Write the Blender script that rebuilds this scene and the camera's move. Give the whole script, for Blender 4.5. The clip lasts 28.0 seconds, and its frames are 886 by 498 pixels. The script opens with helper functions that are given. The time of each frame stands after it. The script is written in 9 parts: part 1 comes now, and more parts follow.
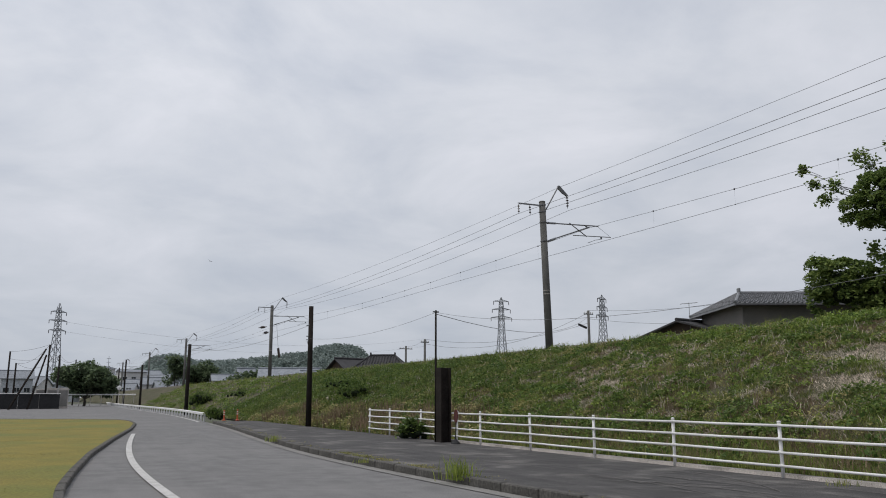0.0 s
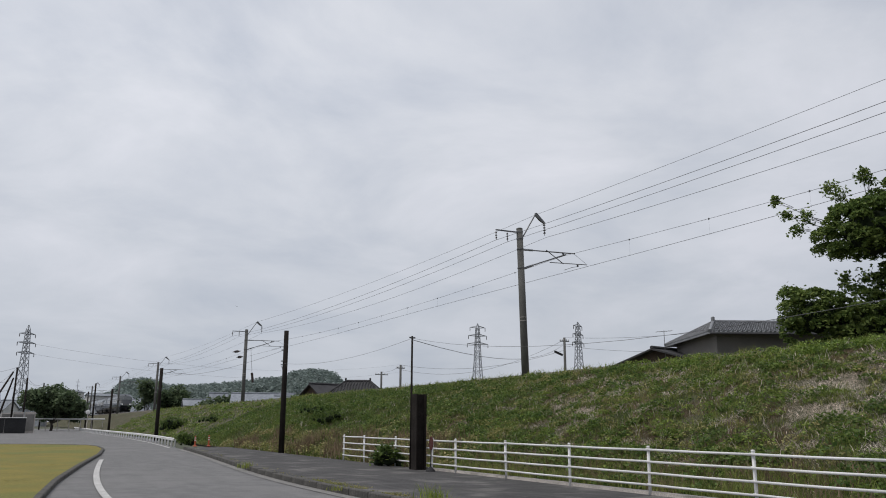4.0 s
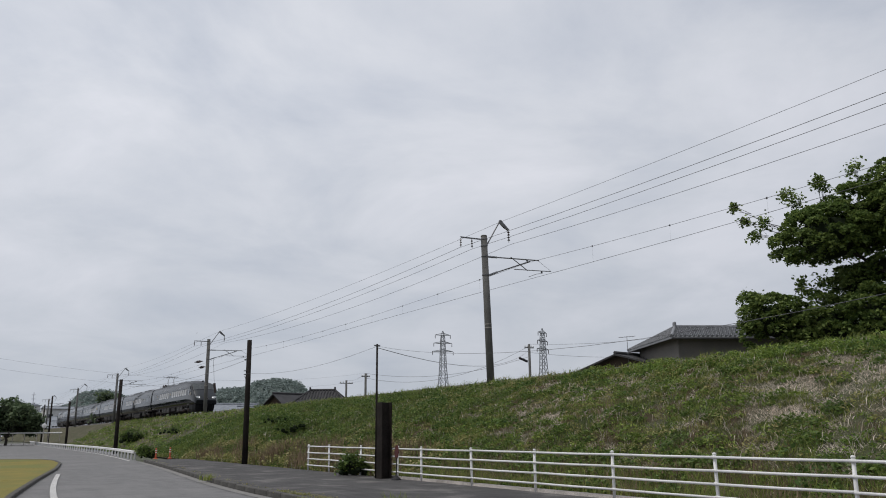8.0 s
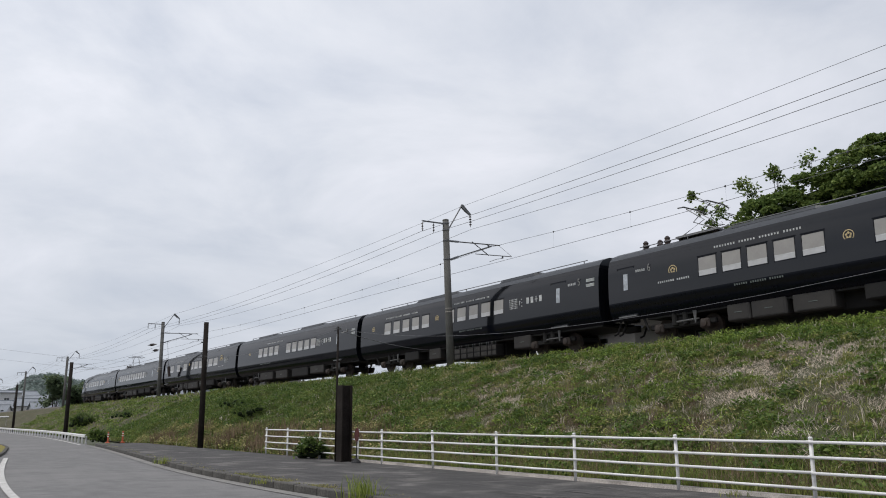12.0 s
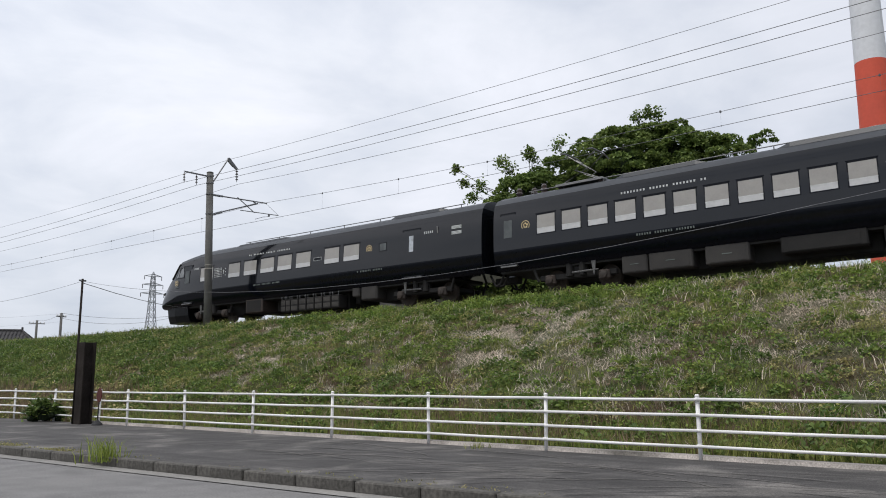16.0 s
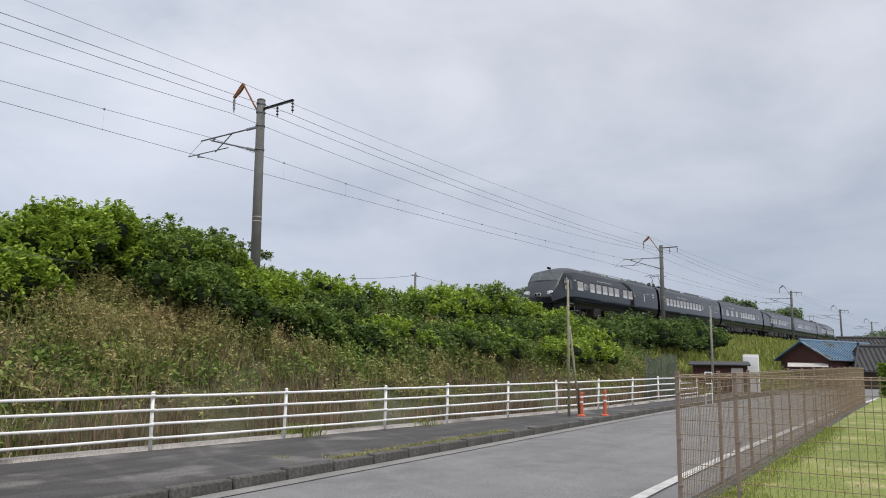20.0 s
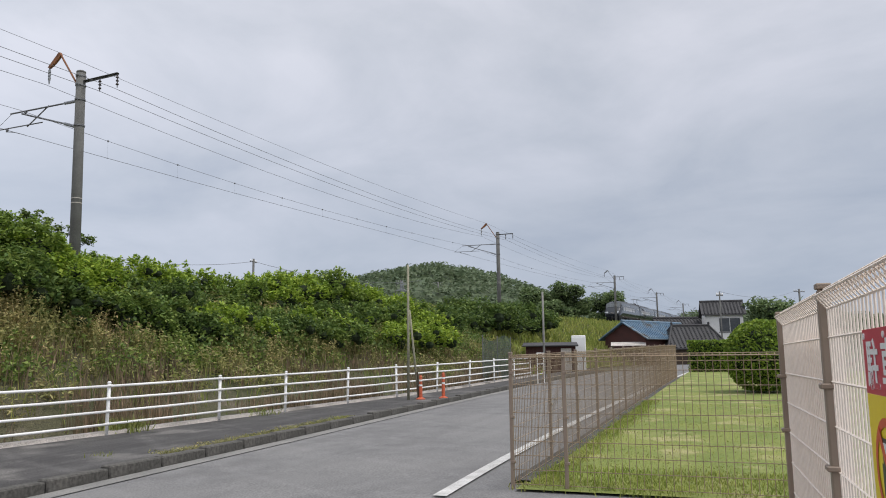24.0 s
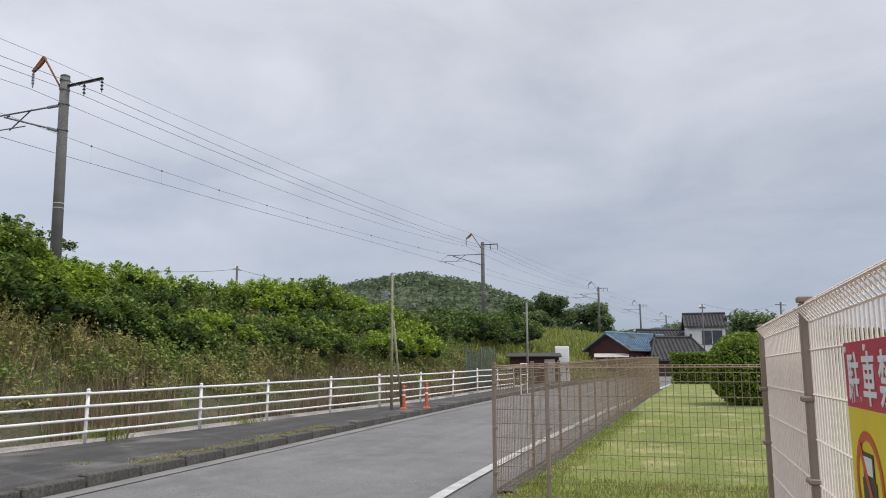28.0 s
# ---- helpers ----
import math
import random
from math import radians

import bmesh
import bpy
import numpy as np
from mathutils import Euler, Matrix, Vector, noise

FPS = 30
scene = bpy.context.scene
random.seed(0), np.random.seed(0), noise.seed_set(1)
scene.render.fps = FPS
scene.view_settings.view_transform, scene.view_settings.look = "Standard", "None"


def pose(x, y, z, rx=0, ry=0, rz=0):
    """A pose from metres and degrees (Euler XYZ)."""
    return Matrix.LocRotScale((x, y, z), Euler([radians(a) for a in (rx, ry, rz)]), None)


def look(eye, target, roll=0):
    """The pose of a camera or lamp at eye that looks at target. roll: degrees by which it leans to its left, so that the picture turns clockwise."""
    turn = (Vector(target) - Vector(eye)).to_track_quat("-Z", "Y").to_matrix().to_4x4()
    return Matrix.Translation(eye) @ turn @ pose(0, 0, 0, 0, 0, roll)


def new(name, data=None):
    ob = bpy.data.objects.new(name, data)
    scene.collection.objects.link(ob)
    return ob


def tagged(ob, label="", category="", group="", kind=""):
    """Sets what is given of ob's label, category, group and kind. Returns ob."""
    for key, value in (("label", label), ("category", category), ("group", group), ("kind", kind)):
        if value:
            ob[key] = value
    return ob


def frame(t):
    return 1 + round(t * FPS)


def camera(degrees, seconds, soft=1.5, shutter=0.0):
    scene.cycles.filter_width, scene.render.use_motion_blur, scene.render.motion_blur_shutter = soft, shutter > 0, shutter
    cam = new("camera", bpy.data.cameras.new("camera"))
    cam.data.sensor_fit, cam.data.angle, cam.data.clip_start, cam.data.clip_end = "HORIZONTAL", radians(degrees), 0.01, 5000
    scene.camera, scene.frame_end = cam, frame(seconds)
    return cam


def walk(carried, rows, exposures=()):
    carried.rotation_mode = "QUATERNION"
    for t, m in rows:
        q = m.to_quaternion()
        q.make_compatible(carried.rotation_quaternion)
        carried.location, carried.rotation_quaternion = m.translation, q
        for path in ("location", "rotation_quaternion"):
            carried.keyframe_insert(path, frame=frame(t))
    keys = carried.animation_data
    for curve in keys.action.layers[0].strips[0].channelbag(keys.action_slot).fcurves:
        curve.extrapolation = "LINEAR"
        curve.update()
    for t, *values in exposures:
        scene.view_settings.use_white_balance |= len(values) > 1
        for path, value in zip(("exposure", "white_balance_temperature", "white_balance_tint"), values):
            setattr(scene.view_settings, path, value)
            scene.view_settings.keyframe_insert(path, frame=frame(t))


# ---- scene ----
cam = camera(60.0, 28.0, soft=1.0)
PATH = [
    (0.0, pose(0.008, -0.005, 1.499, 100.94, 0.03, 2.66)),
    (0.5, pose(0.013, -0.004, 1.502, 100.99, 0.12, 2.81)),
    (1.0, pose(0.009, -0.001, 1.501, 101.17, 0.08, 2.92)),
    (1.5, pose(0.007, -0.003, 1.506, 101.46, -0.02, 2.97)),
    (2.0, pose(0.007, -0.003, 1.496, 101.84, -0.17, 2.83)),
    (2.5, pose(0.003, 0.000, 1.507, 102.22, -0.36, 2.45)),
    (3.0, pose(-0.001, 0.002, 1.499, 102.57, -0.46, 1.90)),
    (3.5, pose(-0.001, -0.003, 1.503, 102.78, -0.43, 1.26)),
    (5.5, pose(-0.012, 0.001, 1.499, 102.93, 0.08, 0.24)),
    (6.0, pose(-0.000, 0.000, 1.495, 103.03, 0.16, -0.07)),
    (6.5, pose(-0.003, 0.002, 1.503, 103.16, 0.20, -0.47)),
    (7.0, pose(-0.001, -0.002, 1.498, 103.27, 0.28, -0.91)),
    (7.5, pose(0.003, 0.003, 1.500, 103.36, 0.41, -1.32)),
    (8.0, pose(0.002, 0.003, 1.498, 103.41, 0.56, -1.65)),
    (8.5, pose(-0.005, 0.004, 1.504, 103.44, 0.71, -1.79)),
    (9.0, pose(-0.002, 0.003, 1.502, 103.42, 0.92, -1.73)),
    (9.5, pose(-0.003, 0.000, 1.496, 103.25, 0.93, -1.54)),
    (10.0, pose(-0.011, -0.001, 1.496, 102.90, 0.83, -1.51)),
    (10.5, pose(-0.012, 0.007, 1.497, 102.52, 0.68, -1.81)),
    (11.0, pose(-0.087, 0.067, 1.479, 102.25, 0.40, -2.63)),
    (11.5, pose(-0.124, 0.119, 1.453, 102.20, 0.34, -3.71)),
    (12.0, pose(-0.129, 0.173, 1.445, 102.31, 0.49, -4.83)),
    (12.5, pose(-0.122, 0.219, 1.431, 102.48, 0.72, -5.68)),
    (14.5, pose(-0.145, 0.314, 1.366, 101.10, 0.86, -7.37)),
    (15.0, pose(-0.137, 0.298, 1.357, 100.41, 0.49, -10.12)),
    (15.5, pose(-0.138, 0.256, 1.358, 99.86, 0.24, -14.99)),
    (16.0, pose(-0.196, 0.172, 1.392, 99.39, 0.42, -22.52)),
    (16.5, pose(-0.191, 0.142, 1.403, 99.32, 0.10, -32.62)),
    (17.0, pose(-0.174, 0.121, 1.400, 99.34, 0.14, -45.41)),
    (17.5, pose(-0.147, 0.052, 1.411, 99.30, -0.13, -60.26)),
    (18.0, pose(-0.123, 0.048, 1.410, 98.91, -0.50, -76.38)),
    (18.5, pose(-0.083, 0.069, 1.479, 98.37, -1.10, -91.16)),
    (19.0, pose(-0.103, 0.117, 1.466, 98.44, -1.51, -102.79)),
    (19.5, pose(-0.052, 0.099, 1.507, 98.68, -1.37, -111.66)),
    (20.0, pose(-0.057, 0.083, 1.511, 99.23, -1.01, -117.84)),
    (20.5, pose(-0.033, 0.044, 1.508, 99.57, -0.55, -121.97)),
    (21.0, pose(-0.015, 0.035, 1.506, 99.57, -0.28, -124.57)),
    (21.5, pose(-0.022, 0.038, 1.505, 99.22, 0.00, -126.03)),
    (22.0, pose(0.025, 0.011, 1.500, 98.84, 0.18, -126.95)),
    (22.5, pose(0.021, 0.014, 1.498, 98.47, 0.32, -127.63)),
    (24.5, pose(-0.007, 0.002, 1.500, 98.43, 0.63, -130.06)),
    (25.0, pose(-0.005, -0.001, 1.502, 98.74, 0.57, -130.53)),
    (25.5, pose(-0.002, -0.003, 1.500, 99.00, 0.41, -130.90)),
    (26.0, pose(-0.002, -0.002, 1.501, 99.09, 0.31, -131.14)),
    (26.5, pose(0.000, -0.001, 1.501, 99.08, 0.22, -131.21)),
    (27.0, pose(0.007, -0.001, 1.502, 99.02, 0.21, -131.13)),
    (27.5, pose(0.014, -0.007, 1.502, 98.99, 0.16, -130.93)),
    (28.0, pose(0.003, -0.002, 1.498, 98.96, 0.13, -130.72)),
]

walk(cam, PATH, [(0.0, -0.08), (10.0, -0.1), (12.0, 0.12), (15.0, 0.2), (17.0, 0.5), (18.7, 0.6), (20.0, 0.55), (24.0, 0.5), (28.0, 0.5)])

# ---------------------------------------------------------------- world, sun
world = bpy.data.worlds.new("sky")
scene.world = world
world.use_nodes = True
wt = world.node_tree
wt.nodes.clear()


def wn(kind, **kw):
    nd = wt.nodes.new(kind)
    for k, v in kw.items():
        nd.inputs[k].default_value = v
    return nd


sky = wt.nodes.new("ShaderNodeTexSky")
sky.sky_type = "NISHITA"
sky.sun_disc = False
sky.sun_elevation = radians(63)
sky.sun_rotation = radians(240)
coord = wt.nodes.new("ShaderNodeTexCoord")
sep = wt.nodes.new("ShaderNodeSeparateXYZ")
wt.links.new(coord.outputs["Generated"], sep.inputs[0])


def wmath(op, a, b=None):
    nd = wt.nodes.new("ShaderNodeMath")
    nd.operation = op
    for i, v in enumerate((a, b)):
        if v is None:
            continue
        if isinstance(v, (int, float)):
            nd.inputs[i].default_value = v
        else:
            wt.links.new(v, nd.inputs[i])
    return nd.outputs[0]


up = wmath("MAXIMUM", sep.outputs[2], 0.0)
den = wmath("ADD", up, 0.22)
comb = wt.nodes.new("ShaderNodeCombineXYZ")
wt.links.new(wmath("DIVIDE", sep.outputs[0], den), comb.inputs[0])
wt.links.new(wmath("DIVIDE", sep.outputs[1], den), comb.inputs[1])
cl1 = wn("ShaderNodeTexNoise", Scale=1.6, Detail=9.0, Roughness=0.56, Distortion=0.35)
cl2 = wn("ShaderNodeTexNoise", Scale=0.45, Detail=3.0, Roughness=0.45)
for nd in (cl1, cl2):
    wt.links.new(comb.outputs[0], nd.inputs["Vector"])
dens = wmath("ADD", wmath("MULTIPLY", cl1.outputs[0], 0.55), wmath("MULTIPLY", cl2.outputs[0], 0.45))
cramp = wt.nodes.new("ShaderNodeValToRGB")
cramp.color_ramp.elements[0].position = 0.40
cramp.color_ramp.elements[0].color = (0.455, 0.487, 0.555, 1)
cramp.color_ramp.elements[1].position = 0.61
cramp.color_ramp.elements[1].color = (0.70, 0.705, 0.755, 1)
mid = cramp.color_ramp.elements.new(0.5)
mid.color = (0.575, 0.595, 0.645, 1)
wt.links.new(dens, cramp.inputs[0])
low = wt.nodes.new("ShaderNodeMix")
low.data_type = "RGBA"
tint = wt.nodes.new("ShaderNodeMix")
tint.data_type = "RGBA"
tint.inputs[6].default_value = (0.37, 0.435, 0.54, 1)
tint.inputs[7].default_value = (0.315, 0.345, 0.395, 1)
way = wmath("ADD", wmath("MULTIPLY", sep.outputs[0], -0.45), wmath("MULTIPLY", sep.outputs[1], 0.6))
wt.links.new(wmath("ADD", way, 0.5), tint.inputs[0])
wt.links.new(tint.outputs[2], low.inputs[7])
wt.links.new(cramp.outputs[0], low.inputs[6])
hz = wt.nodes.new("ShaderNodeMapRange")
hz.inputs["From Min"].default_value = 0.42
hz.inputs["From Max"].default_value = -0.02
hz.inputs["To Max"].default_value = 0.75
wt.links.new(sep.outputs[2], hz.inputs[0])
wt.links.new(hz.outputs[0], low.inputs[0])
side_sky = wmath("ADD", wmath("MULTIPLY", sep.outputs[0], -0.16), wmath("MULTIPLY", sep.outputs[1], 0.28))
bg_cloud = wn("ShaderNodeBackground", Strength=1.0)
wt.links.new(wmath("ADD", side_sky, 1.03), bg_cloud.inputs[1])
bg_sky = wn("ShaderNodeBackground", Strength=0.1)
cool = wt.nodes.new("ShaderNodeMix")
cool.data_type = "RGBA"
cool.inputs[6].default_value = (0.965, 0.98, 1.015, 1)
cool.inputs[7].default_value = (1.0, 1.0, 1.0, 1)
wt.links.new(wmath("ADD", way, 0.5), cool.inputs[0])
tone = wt.nodes.new("ShaderNodeMix")
tone.data_type = "RGBA"
tone.blend_type = "MULTIPLY"
tone.inputs[0].default_value = 1.0
wt.links.new(low.outputs[2], tone.inputs[6])
wt.links.new(cool.outputs[2], tone.inputs[7])
wt.links.new(tone.outputs[2], bg_cloud.inputs[0])
wt.links.new(sky.outputs[0], bg_sky.inputs[0])
mixw = wn("ShaderNodeMixShader", Fac=0.96)
wt.links.new(bg_sky.outputs[0], mixw.inputs[1])
wt.links.new(bg_cloud.outputs[0], mixw.inputs[2])
outw = wt.nodes.new("ShaderNodeOutputWorld")
wt.links.new(mixw.outputs[0], outw.inputs[0])

sun_data = bpy.data.lights.new("sun", "SUN")
sun_data.energy = 1.5
sun_data.angle = radians(25)
sun_data.color = (1.0, 0.96, 0.9)
sun = new("sun", sun_data)
sun.matrix_world = look((-22, -13, 50), (0, 0, 0))

# ---------------------------------------------------------------- materials


def mat(name, c1, c2=None, scale=3.0, fine=60.0, rough=0.8, bump=0.15, metal=0.0, island=0.0, hue=0.0, coat=0.0, spec=0.5, c3=None, scale3=0.4, cut=0.55, depth=0.01, grain=0.25):
    m = bpy.data.materials.new(name)
    m.use_nodes = True
    nt = m.node_tree
    bs = nt.nodes["Principled BSDF"]
    bs.inputs["Roughness"].default_value = rough
    bs.inputs["Metallic"].default_value = metal
    bs.inputs["Coat Weight"].default_value = coat
    bs.inputs["Coat Roughness"].default_value = 0.06
    bs.inputs["Specular IOR Level"].default_value = spec
    tc = nt.nodes.new("ShaderNodeTexCoord")

    def noise_node(sc, det):
        nd = nt.nodes.new("ShaderNodeTexNoise")
        nd.inputs["Scale"].default_value = sc
        nd.inputs["Detail"].default_value = det
        nt.links.new(tc.outputs["Object"], nd.inputs["Vector"])
        return nd

    def blend(fac, a, b, mode="MIX"):
        nd = nt.nodes.new("ShaderNodeMix")
        nd.data_type = "RGBA"
        nd.blend_type = mode
        for i, v in ((0, fac), (6, a), (7, b)):
            if isinstance(v, tuple):
                nd.inputs[i].default_value = (*v, 1)
            elif isinstance(v, float):
                nd.inputs[i].default_value = v
            else:
                nt.links.new(v, nd.inputs[i])
        return nd.outputs[2]

    def ramp(v, lo, hi, to0=0.0, to1=1.0):
        nd = nt.nodes.new("ShaderNodeMapRange")
        for k, x in (("From Min", lo), ("From Max", hi), ("To Min", to0), ("To Max", to1)):
            nd.inputs[k].default_value = x
        nt.links.new(v, nd.inputs[0])
        return nd.outputs[0]

    n1 = noise_node(scale, 5.0)
    n2 = noise_node(fine, 4.0)
    col = blend(ramp(n1.outputs[0], 0.35, 0.65), c1, c2 or c1)
    if c3:
        n3 = noise_node(scale3, 6.0)
        col = blend(ramp(n3.outputs[0], cut, cut + 0.12), col, c3)
    gr = nt.nodes.new("ShaderNodeCombineXYZ")
    g = ramp(n2.outputs[0], 0.3, 0.7, 1 - grain, 1 + grain)
    for i in range(3):
        nt.links.new(g, gr.inputs[i])
    col = blend(1.0, col, gr.outputs[0], "MULTIPLY")
    if island or hue:
        geo = nt.nodes.new("ShaderNodeNewGeometry")
        hs = nt.nodes.new("ShaderNodeHueSaturation")
        nt.links.new(ramp(geo.outputs["Random Per Island"], 0, 1, 1 - island, 1 + island), hs.inputs["Value"])
        nt.links.new(ramp(geo.outputs["Random Per Island"], 0, 1, 0.5 + hue, 0.5 - hue), hs.inputs["Hue"])
        nt.links.new(col, hs.inputs["Color"])
        col = hs.outputs[0]
    nt.links.new(col, bs.inputs["Base Color"])
    if bump:
        bp = nt.nodes.new("ShaderNodeBump")
        bp.inputs["Strength"].default_value = bump
        bp.inputs["Distance"].default_value = depth
        nt.links.new(n2.outputs[0], bp.inputs["Height"])
        nt.links.new(bp.outputs[0], bs.inputs["Normal"])
    return m


def leafy(name, c1, c2, island=0.3, hue=0.02, rough=0.6, back=0.35):
    """Leaves and blades: a diffuse face that lets some light through."""
    m = mat(name, c1, c2, scale=0.6, fine=5.0, rough=rough, bump=0, island=island, hue=hue, spec=0.25)
    nt = m.node_tree
    bs = nt.nodes["Principled BSDF"]
    tr = nt.nodes.new("ShaderNodeBsdfTranslucent")
    nt.links.new(bs.inputs["Base Color"].links[0].from_socket, tr.inputs[0])
    mx = nt.nodes.new("ShaderNodeMixShader")
    mx.inputs[0].default_value = back
    nt.links.new(bs.outputs[0], mx.inputs[1])
    nt.links.new(tr.outputs[0], mx.inputs[2])
    nt.links.new(mx.outputs[0], nt.nodes["Material Output"].inputs[0])
    return m


ASPHALT = mat("asphalt", (0.15, 0.146, 0.145), (0.19, 0.186, 0.183), scale=2.2, fine=45, rough=0.9, bump=0.35, grain=0.3, c3=(0.195, 0.19, 0.186), scale3=0.3, cut=0.5)
PAVE = mat("pavement_asphalt", (0.048, 0.045, 0.044), (0.071, 0.067, 0.065), scale=1.3, fine=45, rough=0.9, bump=0.6, grain=0.45, c3=(0.135, 0.127, 0.119), scale3=0.8, cut=0.54)
KERB = mat("kerb_concrete", (0.10, 0.094, 0.085), (0.062, 0.059, 0.053), scale=2.5, fine=22, rough=0.95, bump=0.5, grain=0.4, c3=(0.05, 0.05, 0.04), scale3=1.1, cut=0.56)
GUTTER = mat("gutter_concrete", (0.26, 0.25, 0.235), (0.2, 0.195, 0.185), scale=1.5, fine=50, rough=0.95, bump=0.3)
PALE = mat("pale_concrete", (0.58, 0.53, 0.49), (0.42, 0.39, 0.36), scale=1.2, fine=40, rough=0.95, bump=0.3)
POLECON = mat("pole_concrete", (0.15, 0.148, 0.14), (0.11, 0.108, 0.102), scale=1.5, fine=40, rough=0.9, bump=0.3)
FOOTING = mat("footing_concrete", (0.50, 0.455, 0.42), (0.33, 0.305, 0.28), scale=1.6, fine=40, rough=0.95, bump=0.4, grain=0.35, c3=(0.15, 0.14, 0.125), scale3=0.9, cut=0.55)
WHITE = mat("white_paint", (0.88, 0.87, 0.86), (0.81, 0.80, 0.78), scale=2.0, fine=40, rough=0.5, bump=0.1, grain=0.06)
LINE = mat("road_line_paint", (0.62, 0.61, 0.59), (0.45, 0.44, 0.42), scale=4.0, fine=60, rough=0.85, bump=0.2)
EARTH = mat("earth", (0.075, 0.066, 0.045), (0.06, 0.075, 0.03), scale=0.5, fine=25, rough=1.0, bump=0.7, depth=0.05)
SLOPE = mat("slope_soil", (0.07, 0.075, 0.034), (0.09, 0.08, 0.046), scale=0.6, fine=30, rough=1.0, bump=0.9, depth=0.05, c3=(0.15, 0.125, 0.09), scale3=0.9, cut=0.55, grain=0.5)
BALLAST = mat("ballast_stone", (0.15, 0.13, 0.115), (0.10, 0.09, 0.08), scale=6, fine=22, rough=0.95, bump=1.0, depth=0.05)
FARLAND = mat("far_land", (0.07, 0.085, 0.04), (0.12, 0.115, 0.095), scale=0.02, fine=0.6, rough=1.0, bump=0)
LAWN_Y = mat("yellow_lawn", (0.235, 0.19, 0.035), (0.185, 0.16, 0.03), scale=0.8, fine=20, rough=1.0, bump=0.5, grain=0.25, c3=(0.16, 0.165, 0.035), scale3=0.22, cut=0.5)
LAWN_G = mat("green_lawn", (0.225, 0.25, 0.06), (0.15, 0.195, 0.042), scale=0.9, fine=55, rough=1.0, bump=0.6, c3=(0.34, 0.315, 0.14), scale3=1.1, cut=0.54, grain=0.45)
BLADE = leafy("grass_blade", (0.20, 0.265, 0.065), (0.28, 0.30, 0.095), island=0.4, hue=0.02)
TURF_DARK = leafy("turf_blade", (0.095, 0.145, 0.038), (0.15, 0.175, 0.055), island=0.4, hue=0.02)
BLADE_LAWN = leafy("lawn_blade", (0.24, 0.30, 0.06), (0.31, 0.32, 0.09), island=0.3, hue=0.015)
STRAW = leafy("dry_straw", (0.82, 0.73, 0.63), (0.66, 0.56, 0.46), island=0.45, hue=0.01)
REED = leafy("dry_reed", (0.31, 0.235, 0.15), (0.17, 0.125, 0.08), island=0.4, hue=0.015)
WEATHERED = mat("weathered_wood", (0.30, 0.285, 0.21), (0.22, 0.21, 0.15), scale=3, fine=25, rough=0.95, bump=0.4)
GOLD = leafy("golden_grass", (0.36, 0.29, 0.14), (0.23, 0.25, 0.08), island=0.55, hue=0.02)
PLUME = leafy("seed_plume", (0.40, 0.335, 0.15), (0.28, 0.285, 0.095), island=0.5, hue=0.03)
WEED = leafy("weed_leaf", (0.145, 0.225, 0.052), (0.195, 0.26, 0.065), island=0.45, hue=0.025)
VINE = leafy("vine_leaf", (0.18, 0.27, 0.055), (0.225, 0.30, 0.07), island=0.4, hue=0.02)
OLIVE = leafy("olive_leaf", (0.28, 0.29, 0.095), (0.36, 0.33, 0.15), island=0.4, hue=0.025)
DARKWEED = leafy("dark_weed_leaf", (0.105, 0.17, 0.045), (0.14, 0.20, 0.052), island=0.45, hue=0.02)
BUSH = leafy("bush_leaf", (0.30, 0.41, 0.06), (0.235, 0.335, 0.048), island=0.4, hue=0.02)
TREE_LEAF = leafy("tree_leaf", (0.135, 0.20, 0.055), (0.175, 0.235, 0.07), island=0.5, hue=0.02)
HEDGE_LEAF = leafy("hedge_leaf", (0.21, 0.30, 0.045), (0.165, 0.245, 0.036), island=0.4, hue=0.02)
# far trees: the colour is greyed and lightened to paint in distance haze
FAR_LEAF = leafy("haze_tinted_far_leaf", (0.115, 0.165, 0.085), (0.14, 0.185, 0.10), island=0.4, hue=0.02)
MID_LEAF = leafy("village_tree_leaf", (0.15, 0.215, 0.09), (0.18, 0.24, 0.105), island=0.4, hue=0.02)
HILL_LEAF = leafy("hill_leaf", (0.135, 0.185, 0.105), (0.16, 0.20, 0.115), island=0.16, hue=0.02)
# aerial haze is mixed into this leaf colour
HAZE_LEAF = leafy("haze_tinted_hill_leaf", (0.215, 0.265, 0.245), (0.235, 0.28, 0.26), island=0.04, hue=0.01)
BARK = mat("bark", (0.05, 0.042, 0.033), (0.035, 0.03, 0.024), scale=3, fine=14, rough=1.0, bump=0.8)
DARKWOOD = mat("creosoted_wood", (0.020, 0.0165, 0.015), (0.034, 0.029, 0.026), scale=2, fine=30, rough=0.9, bump=0.4, spec=0.12)
STEEL = mat("galvanised_steel", (0.22, 0.22, 0.22), (0.16, 0.16, 0.165), scale=4, fine=50, rough=0.5, metal=0.6, bump=0.1)
# pylon steel made paler and bluer, with the haze put into its colour
PYLON = mat("haze_tinted_pylon_steel", (0.27, 0.28, 0.30), (0.24, 0.25, 0.27), scale=1, fine=8, rough=0.7, bump=0)
RUST = mat("rusty_steel", (0.30, 0.12, 0.05), (0.19, 0.085, 0.045), scale=6, fine=40, rough=0.9, bump=0.3)
DEEPRED = mat("weathered_dark_red", (0.10, 0.022, 0.018), (0.07, 0.02, 0.017), scale=6, fine=40, rough=0.8, bump=0.1)
SHADERED = mat("rusty_red_enamel", (0.21, 0.072, 0.042), (0.14, 0.055, 0.035), scale=6, fine=40, rough=0.7, bump=0.2)
WIRE = mat("wire", (0.13, 0.13, 0.14), rough=0.6, bump=0, fine=10)
